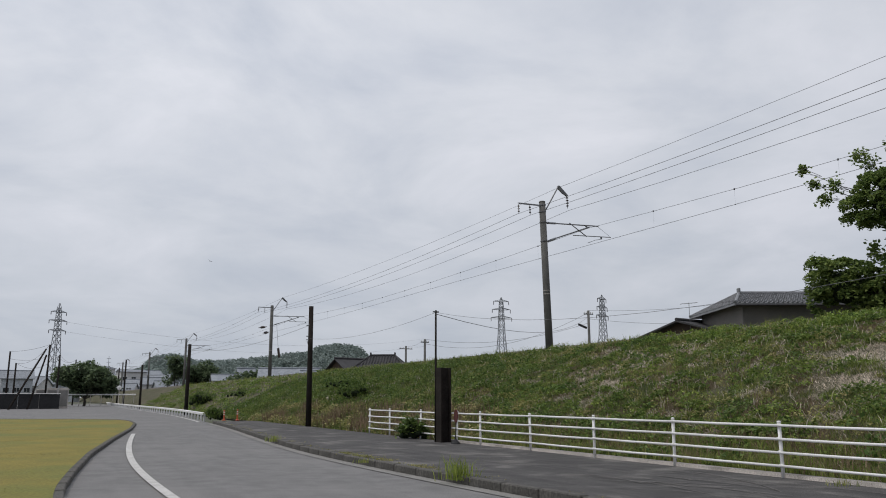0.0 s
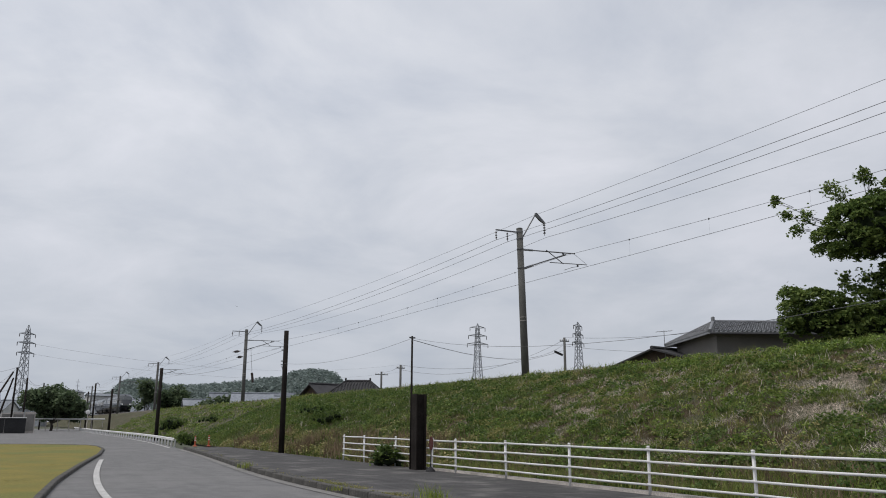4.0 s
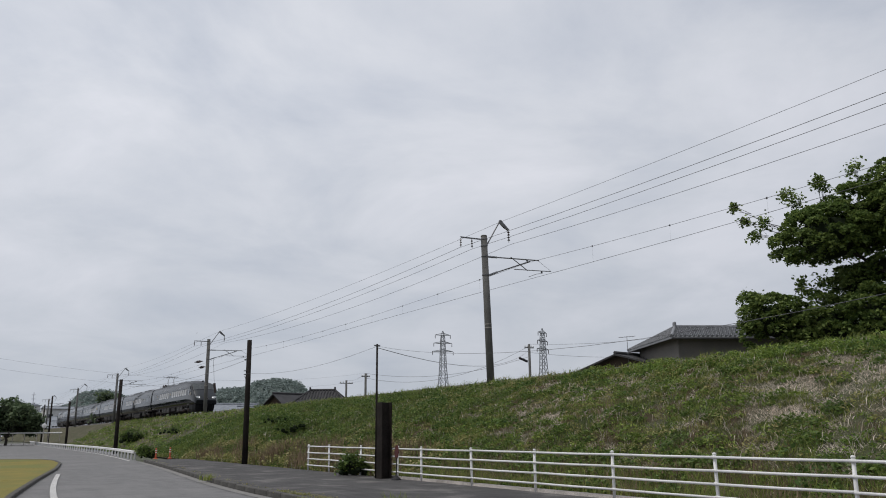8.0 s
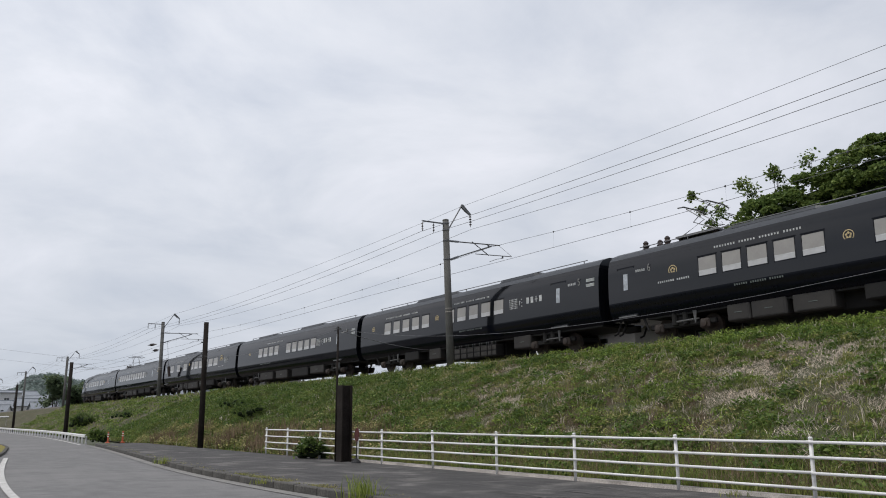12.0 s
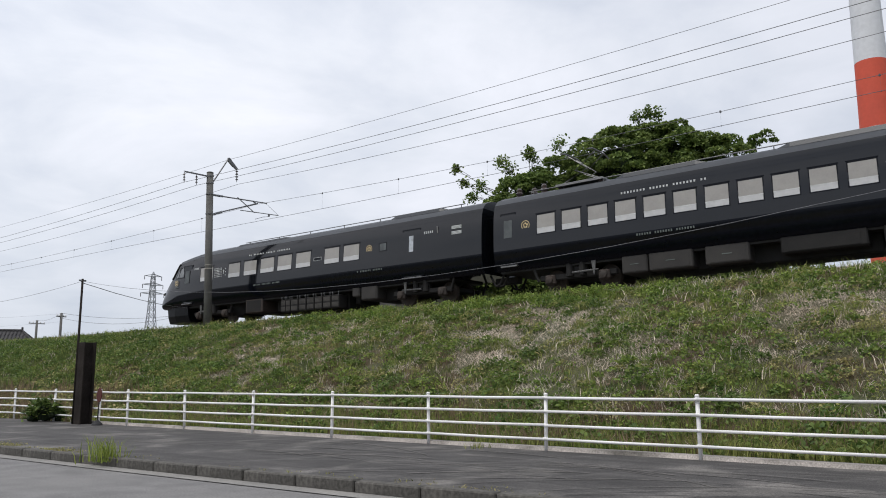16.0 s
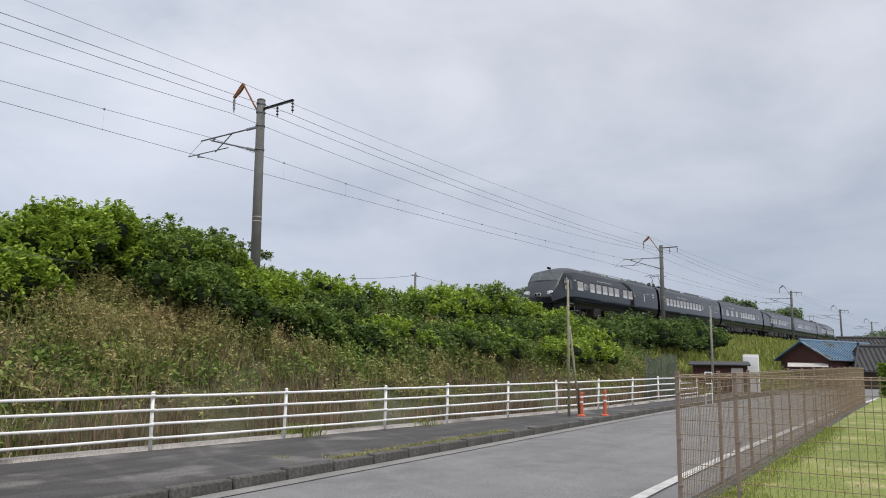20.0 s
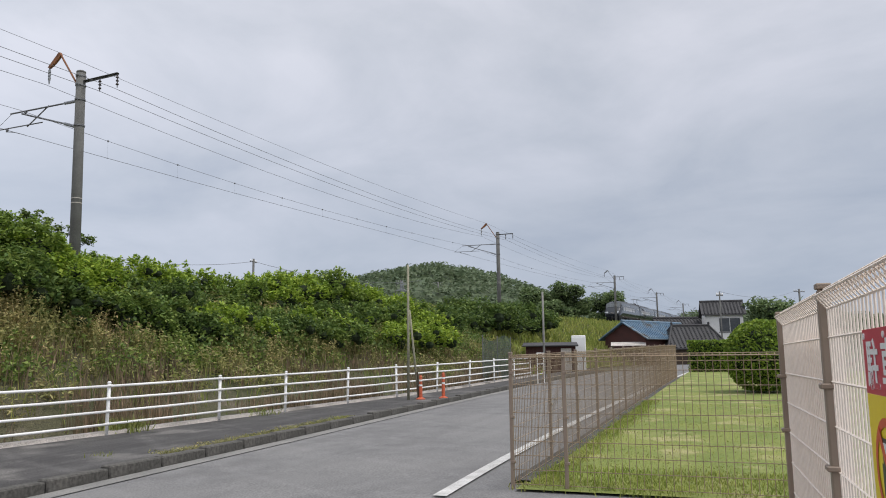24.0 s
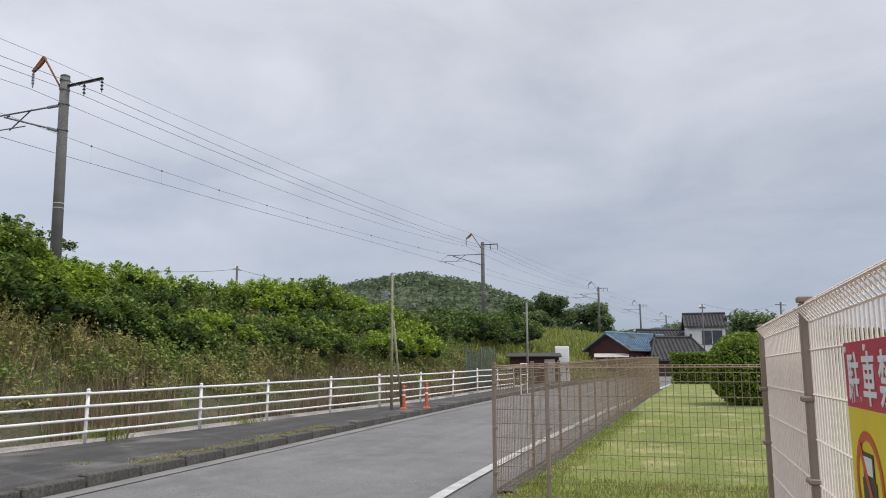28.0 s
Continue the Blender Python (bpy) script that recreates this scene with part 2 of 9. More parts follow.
PORCELAIN = mat("brown_porcelain", (0.07, 0.05, 0.045), (0.05, 0.04, 0.04), rough=0.25, bump=0)
GREYPORC = mat("grey_porcelain", (0.30, 0.31, 0.33), (0.25, 0.26, 0.28), rough=0.3, bump=0)
GREENPOLE = mat("green_pole_paint", (0.17, 0.225, 0.14), (0.12, 0.17, 0.105), scale=3, fine=30, rough=0.6, bump=0.15, c3=(0.14, 0.13, 0.10), scale3=3, cut=0.6)
BROWNPOST = mat("brown_post_paint", (0.27, 0.205, 0.155), (0.245, 0.185, 0.14), scale=1.5, fine=6, rough=0.5, bump=0, grain=0.06)
BROWNWIRE = mat("brown_mesh_wire", (0.29, 0.21, 0.135), (0.24, 0.175, 0.115), scale=3, fine=40, rough=0.5, bump=0)
CREAM = mat("cream_paint", (0.90, 0.79, 0.69), (0.85, 0.74, 0.64), scale=1.5, fine=30, rough=0.55, bump=0.05, grain=0.06)
ORANGE = mat("orange_plastic", (0.58, 0.12, 0.05), (0.46, 0.10, 0.045), scale=5, fine=30, rough=0.5, bump=0)
CHIM_RED = mat("chimney_red", (0.66, 0.10, 0.055), (0.58, 0.09, 0.055), scale=0.1, fine=0.8, rough=0.8, bump=0, grain=0.06)
CHIM_WHITE = mat("chimney_white", (0.72, 0.73, 0.76), (0.66, 0.67, 0.70), scale=0.1, fine=0.8, rough=0.8, bump=0, grain=0.06)
# haze over the plant is painted as this pale blue-grey
FACTORY = mat("haze_tinted_factory_steel", (0.27, 0.28, 0.31), (0.34, 0.35, 0.38), scale=0.3, fine=1, rough=0.9, bump=0)
SOOT = mat("sooty_steel", (0.20, 0.175, 0.165), (0.13, 0.115, 0.11), scale=0.6, fine=4, rough=0.9, bump=0)
STEAM = mat("steam", (0.85, 0.86, 0.88), rough=1.0, bump=0, fine=0.3)
thin = STEAM.node_tree.nodes.new("ShaderNodeBsdfTransparent")
veil = STEAM.node_tree.nodes.new("ShaderNodeMixShader")
veil.inputs[0].default_value = 0.82
STEAM.node_tree.links.new(STEAM.node_tree.nodes["Principled BSDF"].outputs[0], veil.inputs[1])
STEAM.node_tree.links.new(thin.outputs[0], veil.inputs[2])
STEAM.node_tree.links.new(veil.outputs[0], STEAM.node_tree.nodes["Material Output"].inputs[0])
TILE = mat("grey_roof_tile", (0.15, 0.153, 0.162), (0.21, 0.215, 0.225), scale=2.5, fine=20, rough=0.4, bump=0.2)
DARKTILE = mat("dark_roof_tile", (0.036, 0.035, 0.037), (0.055, 0.053, 0.056), scale=1.2, fine=20, rough=0.75, bump=0.2)
BLUETILE = mat("blue_sheet_roof", (0.085, 0.16, 0.245), (0.17, 0.25, 0.32), scale=0.8, fine=12, rough=0.6, bump=0.2, c3=(0.10, 0.09, 0.085), scale3=0.8, cut=0.56)
STUCCO = mat("grey_stucco", (0.20, 0.185, 0.17), (0.17, 0.16, 0.15), scale=1, fine=40, rough=0.95, bump=0.3)
WHITEWALL = mat("white_stucco", (0.7, 0.69, 0.67), (0.62, 0.61, 0.6), scale=0.8, fine=40, rough=0.9, bump=0.1)
REDWALL = mat("dark_red_boards", (0.085, 0.032, 0.028), (0.065, 0.028, 0.026), scale=1, fine=20, rough=0.9, bump=0.3)
BROWNWALL = mat("brown_boards", (0.08, 0.055, 0.04), (0.06, 0.043, 0.033), scale=1, fine=20, rough=0.9, bump=0.3)
# far walls and roofs: colours lightened towards the sky to paint haze
FARWALL = mat("haze_tinted_far_wall", (0.50, 0.52, 0.55), (0.42, 0.44, 0.47), scale=0.2, fine=3, rough=0.9, bump=0)
FARROOF = mat("haze_tinted_far_roof", (0.24, 0.26, 0.29), (0.29, 0.31, 0.34), scale=0.3, fine=3, rough=0.8, bump=0)
DARKGLASS = mat("dark_window_glass", (0.03, 0.035, 0.04), (0.05, 0.055, 0.06), scale=0.8, fine=5, rough=0.12, bump=0)
FROST = mat("frosted_glass", (0.45, 0.48, 0.52), (0.38, 0.41, 0.45), scale=1.5, fine=8, rough=0.25, bump=0)
BLACKNET = mat("dark_sheet", (0.022, 0.022, 0.024), (0.035, 0.035, 0.037), scale=0.5, fine=6, rough=0.9, bump=0.1)
NETTING = mat("green_net_cord", (0.10, 0.14, 0.12), rough=0.9, bump=0, fine=10)
SIGNRED = mat("sign_red", (0.52, 0.025, 0.055), rough=0.4, bump=0, fine=5, grain=0.05)
SIGNYEL = mat("sign_yellow", (0.82, 0.62, 0.01), rough=0.4, bump=0, fine=5, grain=0.05)
SIGNWHITE = mat("sign_white", (0.8, 0.8, 0.78), rough=0.4, bump=0, fine=5, grain=0.03)
SIGNBLACK = mat("sign_black", (0.02, 0.02, 0.02), rough=0.4, bump=0, fine=5)
SIGNBAND = mat("sign_ring_red", (0.62, 0.07, 0.02), rough=0.4, bump=0, fine=5, grain=0.05)
# worn tracks that run along the pavement and the road
for m_, amount in ((PAVE, 0.34), (ASPHALT, 0.07)):
    nt = m_.node_tree
    bs = nt.nodes["Principled BSDF"]
    src = bs.inputs["Base Color"].links[0].from_socket
    tcn = [q for q in nt.nodes if q.type == "TEX_COORD"][0]
    mp = nt.nodes.new("ShaderNodeMapping")
    mp.vector_type = "TEXTURE"
    mp.inputs["Rotation"].default_value = (0, 0, radians(120))
    mp.inputs["Scale"].default_value = (5.0, 0.35, 1.0)
    nz = nt.nodes.new("ShaderNodeTexNoise")
    nz.inputs["Scale"].default_value = 1.0
    nz.inputs["Detail"].default_value = 6.0
    nz.inputs["Distortion"].default_value = 0.7
    nt.links.new(tcn.outputs["Object"], mp.inputs["Vector"])
    nt.links.new(mp.outputs[0], nz.inputs["Vector"])
    mr_ = nt.nodes.new("ShaderNodeMapRange")
    mr_.inputs["From Min"].default_value = 0.36
    mr_.inputs["From Max"].default_value = 0.66
    mr_.inputs["To Min"].default_value = 1 - amount * 0.55
    mr_.inputs["To Max"].default_value = 1 + amount * 0.8
    nt.links.new(nz.outputs[0], mr_.inputs[0])
    # thin curved marks left by turning tyres
    wv = nt.nodes.new("ShaderNodeTexWave")
    wv.wave_type = "RINGS"
    wv.inputs["Scale"].default_value = 0.16
    wv.inputs["Distortion"].default_value = 9.0
    wv.inputs["Detail"].default_value = 2.0
    wv.inputs["Detail Scale"].default_value = 0.35
    nt.links.new(tcn.outputs["Object"], wv.inputs["Vector"])
    rg_ = nt.nodes.new("ShaderNodeMapRange")
    rg_.inputs["From Min"].default_value = 0.955
    rg_.inputs["From Max"].default_value = 1.0
    rg_.inputs["To Max"].default_value = amount * 0.9
    nt.links.new(wv.outputs["Fac"], rg_.inputs[0])
    ad = nt.nodes.new("ShaderNodeMath")
    ad.operation = "ADD"
    nt.links.new(mr_.outputs[0], ad.inputs[0])
    nt.links.new(rg_.outputs[0], ad.inputs[1])
    cb_ = nt.nodes.new("ShaderNodeCombineXYZ")
    for i in range(3):
        nt.links.new(ad.outputs[0], cb_.inputs[i])
    mu = nt.nodes.new("ShaderNodeMix")
    mu.data_type = "RGBA"
    mu.blend_type = "MULTIPLY"
    mu.inputs[0].default_value = 1.0
    nt.links.new(src, mu.inputs[6])
    nt.links.new(cb_.outputs[0], mu.inputs[7])
    nt.links.new(mu.outputs[2], bs.inputs["Base Color"])
# the train
TR_BODY = mat("train_dark_metallic", (0.0065, 0.0075, 0.0105), (0.006, 0.007, 0.0095), scale=0.4, fine=3, rough=0.08, bump=0, spec=0.52, grain=0.08)
TR_ROOF = mat("train_roof", (0.034, 0.038, 0.045), (0.028, 0.032, 0.038), scale=0.6, fine=5, rough=0.45, bump=0, grain=0.1)
TR_BLACK = mat("train_black", (0.0035, 0.0045, 0.008), (0.0042, 0.0052, 0.009), scale=0.6, fine=8, rough=0.12, bump=0, spec=0.16)
TR_GEAR = mat("train_underframe", (0.011, 0.010, 0.0095), (0.007, 0.0065, 0.0065), scale=2, fine=40, rough=0.8, bump=0.2)
TR_BOX = mat("train_equipment_box", (0.040, 0.037, 0.034), (0.028, 0.026, 0.025), scale=1.5, fine=40, rough=0.75, bump=0.1, grain=0.12)
TR_RUSTY = mat("train_wheel_steel", (0.05, 0.035, 0.028), (0.035, 0.028, 0.024), scale=3, fine=20, rough=0.7, bump=0.1)
TR_LOUVRE = mat("train_louvre_panel", (0.085, 0.078, 0.07), (0.065, 0.06, 0.055), scale=2, fine=30, rough=0.7, bump=0, grain=0.12)
TR_SKIRT = mat("train_matt_skirt", (0.004, 0.0045, 0.006), (0.006, 0.0065, 0.008), scale=1.5, fine=12, rough=0.4, bump=0, spec=0.12)
TR_PIPE = mat("train_grey_pipe", (0.11, 0.11, 0.11), (0.07, 0.07, 0.07), scale=3, fine=30, rough=0.6, bump=0)
CAB_GLASS = mat("cab_side_glass", (0.15, 0.16, 0.17), (0.19, 0.20, 0.21), scale=1, fine=4, rough=0.1, bump=0)
TR_BLIND = mat("window_blind", (0.33, 0.315, 0.295), (0.295, 0.28, 0.265), scale=3, fine=20, rough=0.35, bump=0, coat=0.5, grain=0.04)
TR_SILLCURTAIN = mat("white_curtain", (0.56, 0.56, 0.57), (0.5, 0.5, 0.51), scale=4, fine=20, rough=0.4, bump=0, coat=0.5, grain=0.04)
TR_SCREEN = mat("windscreen_glass", (0.085, 0.095, 0.10), (0.11, 0.12, 0.125), scale=1, fine=4, rough=0.5, bump=0, spec=0.3)
TR_LENS = mat("headlight_lens", (0.34, 0.36, 0.37), (0.42, 0.44, 0.45), scale=6, fine=20, rough=0.15, bump=0, coat=0.6)
TR_GOLD = mat("train_gold_mark", (0.58, 0.45, 0.24), rough=0.4, bump=0, fine=5, metal=0.15)
TR_LETTER = mat("train_silver_letter", (0.55, 0.56, 0.56), rough=0.4, bump=0, fine=5)
TR_MID = mat("train_dull_letter", (0.27, 0.265, 0.255), rough=0.4, bump=0, fine=5)
TR_DIM = mat("train_grey_letter", (0.12, 0.14, 0.13), rough=0.4, bump=0, fine=5)


def glow(name, color, strength):
    m = bpy.data.materials.new(name)
    m.use_nodes = True
    bs = m.node_tree.nodes["Principled BSDF"]
    bs.inputs["Base Color"].default_value = (*color, 1)
    bs.inputs["Emission Color"].default_value = (*color, 1)
    bs.inputs["Emission Strength"].default_value = strength
    return m


HEADLIGHT = glow("headlight", (1.0, 0.98, 0.92), 1.0)

# ---------------------------------------------------------------- geometry helpers
N_AX = Vector((-0.5, 0.8660254, 0))
P_AX = Vector((0.8660254, 0.5, 0))


def P(s, l, z=0.0):
    """s metres along the railway (the way the train goes), l metres across towards it."""
    return Vector((P_AX.x * l - N_AX.x * s, P_AX.y * l - N_AX.y * s, z))


def lerp(x, xs, ys):
    return float(np.interp(x, xs, ys))


def spline(xs, ys):
    xs, ys = np.array(xs, float), np.array(ys, float)
    m, h = len(xs), np.diff(xs)
    A, b = np.eye(m), np.zeros(m)
    for i in range(1, m - 1):
        A[i, i - 1], A[i, i], A[i, i + 1] = h[i - 1], 2 * (h[i - 1] + h[i]), h[i]
        b[i] = 6 * ((ys[i + 1] - ys[i]) / h[i] - (ys[i] - ys[i - 1]) / h[i - 1])
    c = np.linalg.solve(A, b)

    def value(x):
        if x < xs[0]:
            return ys[0] + (x - xs[0]) * ((ys[1] - ys[0]) / h[0] - h[0] * c[1] / 6)
        if x > xs[-1]:
            return ys[-1] + (x - xs[-1]) * ((ys[-1] - ys[-2]) / h[-1] + h[-1] * c[-2] / 6)
        i = min(max(int(np.searchsorted(xs, x)) - 1, 0), m - 2)
        d, e = x - xs[i], xs[i + 1] - x
        return (c[i] * e ** 3 + c[i + 1] * d ** 3) / (6 * h[i]) + (ys[i] / h[i] - c[i] * h[i] / 6) * e + (ys[i + 1] / h[i] - c[i + 1] * h[i] / 6) * d
    return value


KS = (-300, -200, -140, -90, -50, -20, 5, 30, 60, 100, 150, 220)
rail_l = spline(KS, (20.22, 22.1, 23.04, 23.8, 24.5, 24.95, 25.0, 24.14, 22.87, 20.92, 18.44, 15.07))
rail_z = spline(KS, (3.35, 3.5, 3.67, 3.86, 4.01, 4.24, 4.6, 5.12, 5.84, 6.86, 7.98, 9.24))
kerb_l = spline((-190, -120, -90, -70, -47, -37, -28, -20, -12, 5, 20, 40, 70, 140), (13.0, 11.2, 11.0, 10.6, 9.15, 8.25, 7.3, 6.68, 6.72, 7.5, 7.7, 7.5, 6.2, 2.5))
fence_l = spline((-60, -29, -10, 2, 8, 14, 19, 24, 30, 45), (11.7, 11.65, 11.65, 11.55, 11.15, 10.45, 9.8, 9.2, 9.0, 9.3))
toe_l = spline((-320, -170, -118, -90, -50, 0, 10, 25, 40, 60, 100, 150, 260), (11.5, 14.6, 12.9, 12.6, 12.0, 12.2, 11.7, 10.0, 9.9, 10.0, 8.3, 5.8, 0.5))


def ground_z(s):
    return lerp(s, (6, 12, 20, 30, 45, 60, 90), (0.0, 0.1, 0.27, 0.47, 0.66, 0.78, 0.82))


class Geo:
    """Gathers vertices and faces of one mesh."""

    def __init__(self):
        self.v, self.f = [], []

    def add(self, verts, faces):
        n = len(self.v)
        self.v += [tuple(p) for p in verts]
        self.f += [tuple(i + n for i in fc) for fc in faces]
        return self

    def box(self, c, size, m=None):
        x, y, z = (a / 2 for a in size)
        vs = [Vector((i * x, j * y, k * z)) for i in (-1, 1) for j in (-1, 1) for k in (-1, 1)]
        vs = [(m @ p if m else p) + Vector(c) for p in vs]
        return self.add(vs, [(0, 1, 3, 2), (4, 6, 7, 5), (0, 4, 5, 1), (2, 3, 7, 6), (0, 2, 6, 4), (1, 5, 7, 3)])

    def rbox(self, c, size, b, m=None):
        """A box with bevelled edges."""
        h = [a / 2 for a in size]
        ids, vs = {}, []
        for sx in (-1, 1):
            for sy in (-1, 1):
                for sz in (-1, 1):
                    for a in range(3):
                        p = [sg * (h[i] - (0 if i == a else b)) for i, sg in enumerate((sx, sy, sz))]
                        ids[(sx, sy, sz, a)] = len(vs)
                        vs.append(Vector(p))
        fs = []
        for a in range(3):
            o = [i for i in range(3) if i != a]
            for sg in (-1, 1):
                q = []
                for u, w in ((-1, -1), (1, -1), (1, 1), (-1, 1)):
                    k = [0, 0, 0]
                    k[a], k[o[0]], k[o[1]] = sg, u, w
                    q.append(ids[(*k, a)])
                fs.append(q)
            for u in (-1, 1):
                for w in (-1, 1):
                    q = []
                    for e, ax in ((-1, o[0]), (1, o[0]), (1, o[1]), (-1, o[1])):
                        k = [0, 0, 0]
                        k[a], k[o[0]], k[o[1]] = e, u, w
                        q.append(ids[(*k, ax)])
                    fs.append(q)
        for sx in (-1, 1):
            for sy in (-1, 1):
                for sz in (-1, 1):
                    fs.append([ids[(sx, sy, sz, a)] for a in range(3)])
        out = []
        for q in fs:
            n = (vs[q[1]] - vs[q[0]]).cross(vs[q[2]] - vs[q[0]])
            out.append(q if n.dot(sum((vs[i] for i in q), Vector())) > 0 else q[::-1])
        return self.add([(m @ p if m else p) + Vector(c) for p in vs], out)

    def tube(self, pts, r, n=8, r1=None, caps=True):
        pts = [Vector(p) for p in pts]
        r1 = r if r1 is None else r1
        rings = []
        for i, p in enumerate(pts):
            d = (pts[min(i + 1, len(pts) - 1)] - pts[max(i - 1, 0)]).normalized()
            a = d.cross(Vector((0, 0, 1)) if abs(d.z) < 0.95 else Vector((1, 0, 0))).normalized()
            b = a.cross(d)
            rr = r + (r1 - r) * i / max(len(pts) - 1, 1)
            rings.append([p + (a * math.cos(2 * math.pi * k / n) + b * math.sin(2 * math.pi * k / n)) * rr for k in range(n)])
        fs = []
        for i in range(len(rings) - 1):
            for k in range(n):
                fs.append((i * n + k, i * n + (k + 1) % n, (i + 1) * n + (k + 1) % n, (i + 1) * n + k))
        if caps:
            fs += [tuple(range(n))[::-1], tuple((len(rings) - 1) * n + k for k in range(n))]
        return self.add([p for ring in rings for p in ring], fs)

    def lathe(self, profile, n=12, c=(0, 0, 0), m=None):
        """profile: (radius, z) pairs, turned about z."""
        vs = [Vector((r * math.cos(2 * math.pi * k / n), r * math.sin(2 * math.pi * k / n), z)) for r, z in profile for k in range(n)]
        fs = [(i * n + k, i * n + (k + 1) % n, (i + 1) * n + (k + 1) % n, (i + 1) * n + k) for i in range(len(profile) - 1) for k in range(n)]
        fs += [tuple(range(n))[::-1], tuple((len(profile) - 1) * n + k for k in range(n))]
        return self.add([(m @ p if m else p) + Vector(c) for p in vs], fs)

    def prism(self, poly, axis_vec):
        """A closed polygon drawn out along a vector."""
        poly = [Vector(p) for p in poly]
        n = len(poly)
        fs = [tuple(range(n))[::-1], tuple(range(n, 2 * n))] + [(i, (i + 1) % n, n + (i + 1) % n, n + i) for i in range(n)]
        return self.add(poly + [p + Vector(axis_vec) for p in poly], fs)

    def mesh(self, name, material, smooth=False):
        me = bpy.data.meshes.new(name)
        me.from_pydata([tuple(p) for p in self.v], [], self.f)
        me.materials.append(material)
        if smooth:
            me.shade_smooth()
        me.update()
        return me


def fix_normals(me):
    b = bmesh.new()
    b.from_mesh(me)
    bmesh.ops.recalc_face_normals(b, faces=b.faces)
    b.to_mesh(me)
    b.free()


def np_mesh(name, verts, faces, material):
    """A mesh from arrays: verts (n, 3), faces (m, k)."""
    verts, faces = np.asarray(verts, np.float32), np.asarray(faces, np.int32)
    me = bpy.data.meshes.new(name)
    me.vertices.add(len(verts))
    me.vertices.foreach_set("co", verts.ravel())
    k = faces.shape[1]
    me.loops.add(faces.size)
    me.loops.foreach_set("vertex_index", faces.ravel())
    me.polygons.add(len(faces))
    me.polygons.foreach_set("loop_start", np.arange(0, faces.size, k, dtype=np.int32))
    me.polygons.foreach_set("loop_total", np.full(len(faces), k, dtype=np.int32))
    me.materials.append(material)
    me.update(calc_edges=True)
    return me


def part(name, geo, material, parent, label="", smooth=False, m=None):
    me = geo.mesh(name, material, smooth) if isinstance(geo, Geo) else geo
    if isinstance(geo, Geo):
        fix_normals(me)
    ob = new(name, me)
    ob.parent = parent
    if m is not None:
        ob.matrix_basis = m
    if label:
        ob["label"] = label
    return ob


def thing(name, label, category, m=None, group="", kind=""):
    ob = new(name)
    ob.empty_display_size = 0.2
    if m is not None:
        ob.matrix_basis = m
    return tagged(ob, label, category, group, kind)


def frame_at(s, l, z=None, turn=0.0):
    """A pose on the plan: x along the railway, y towards it."""
    z = ground_z(s) if z is None else z
    return Matrix.Translation(P(s, l, z)) @ Matrix.Rotation(radians(-60 + turn), 4, "Z")


def strip(name, edges, ss, material, kind="structure", label="", thick=0.0):
    """A sheet between rows of (l, z) functions along s."""
    g = Geo()
    k = len(edges)
    for s in ss:
        for l, z in edges:
            g.v.append(tuple(P(s, l(s) if callable(l) else l, z(s) if callable(z) else z)))
    for i in range(len(ss) - 1):
        for j in range(k - 1):
            g.f.append((i * k + j, i * k + j + 1, (i + 1) * k + j + 1, (i + 1) * k + j))
    me = g.mesh(name, material, True)
    ob = new(name, me)
    return tagged(ob, label, name.split("_")[0], "", kind)


# blades and leaves as arrays


def blades(pts, height, width, lean, per, rng, spread=0.08, seg2=True):
    """Tufts of grass: per bent blades at each point."""
    n = len(pts) * per
    base = np.repeat(pts, per, 0) + np.c_[rng.normal(0, spread, (n, 2)), np.full(n, -0.02)]
    h = np.repeat(height, per) * rng.uniform(0.55, 1.15, n)
    a = rng.uniform(0, 2 * np.pi, n)
    w = np.repeat(width, per) * rng.uniform(0.7, 1.3, n)
    side = np.c_[np.cos(a), np.sin(a), np.zeros(n)] * w[:, None]
    b = rng.uniform(0, 2 * np.pi, n)
    ln = np.repeat(lean, per) * rng.uniform(0.3, 1.3, n) * h
    bend = np.c_[np.cos(b), np.sin(b), np.zeros(n)] * ln[:, None]
    up = np.c_[np.zeros(n), np.zeros(n), h]
    v0, v1 = base - side, base + side
    midp = base + up * 0.6 + bend * 0.35
    v2, v3 = midp + side * 0.7, midp - side * 0.7
    v4 = base + up * np.sqrt(np.maximum(0.2, 1 - (ln / np.maximum(h, 0.01))[:, None] ** 2 * 0.4)) + bend
    verts = np.stack([v0, v1, v2, v3, v4], 1).reshape(-1, 3)
    i = np.arange(n)[:, None] * 5
    faces = np.concatenate([i + [0, 1, 2], i + [0, 2, 3], i + [3, 2, 4]])
    return verts, faces


def leaves(pts, size, rng, flat=0.5, long=1.6):
    """Folded leaves of four triangles at each point."""
    n = len(pts)
    d = rng.normal(0, 1, (n, 3))
    d[:, 2] *= 0.6
    d /= np.linalg.norm(d, axis=1)[:, None]
    u = rng.normal(0, 1, (n, 3)) * (1 - flat) + np.array([0, 0, 1.0]) * flat
    s = np.cross(d, u)
    s /= np.linalg.norm(s, axis=1)[:, None] + 1e-6
    nn = np.cross(s, d)
    sz = np.asarray(size)[:, None] * rng.uniform(0.7, 1.3, (n, 1))
    tip, tail = pts + d * sz * long / 2, pts - d * sz * long / 2
    le, ri = pts + s * sz * 0.5 + nn * sz * 0.12, pts - s * sz * 0.5 + nn * sz * 0.12
    verts = np.stack([tail, ri, tip, le], 1).reshape(-1, 3)
    i = np.arange(n)[:, None] * 4
    return verts, np.concatenate([i + [0, 1, 2], i + [0, 2, 3]])


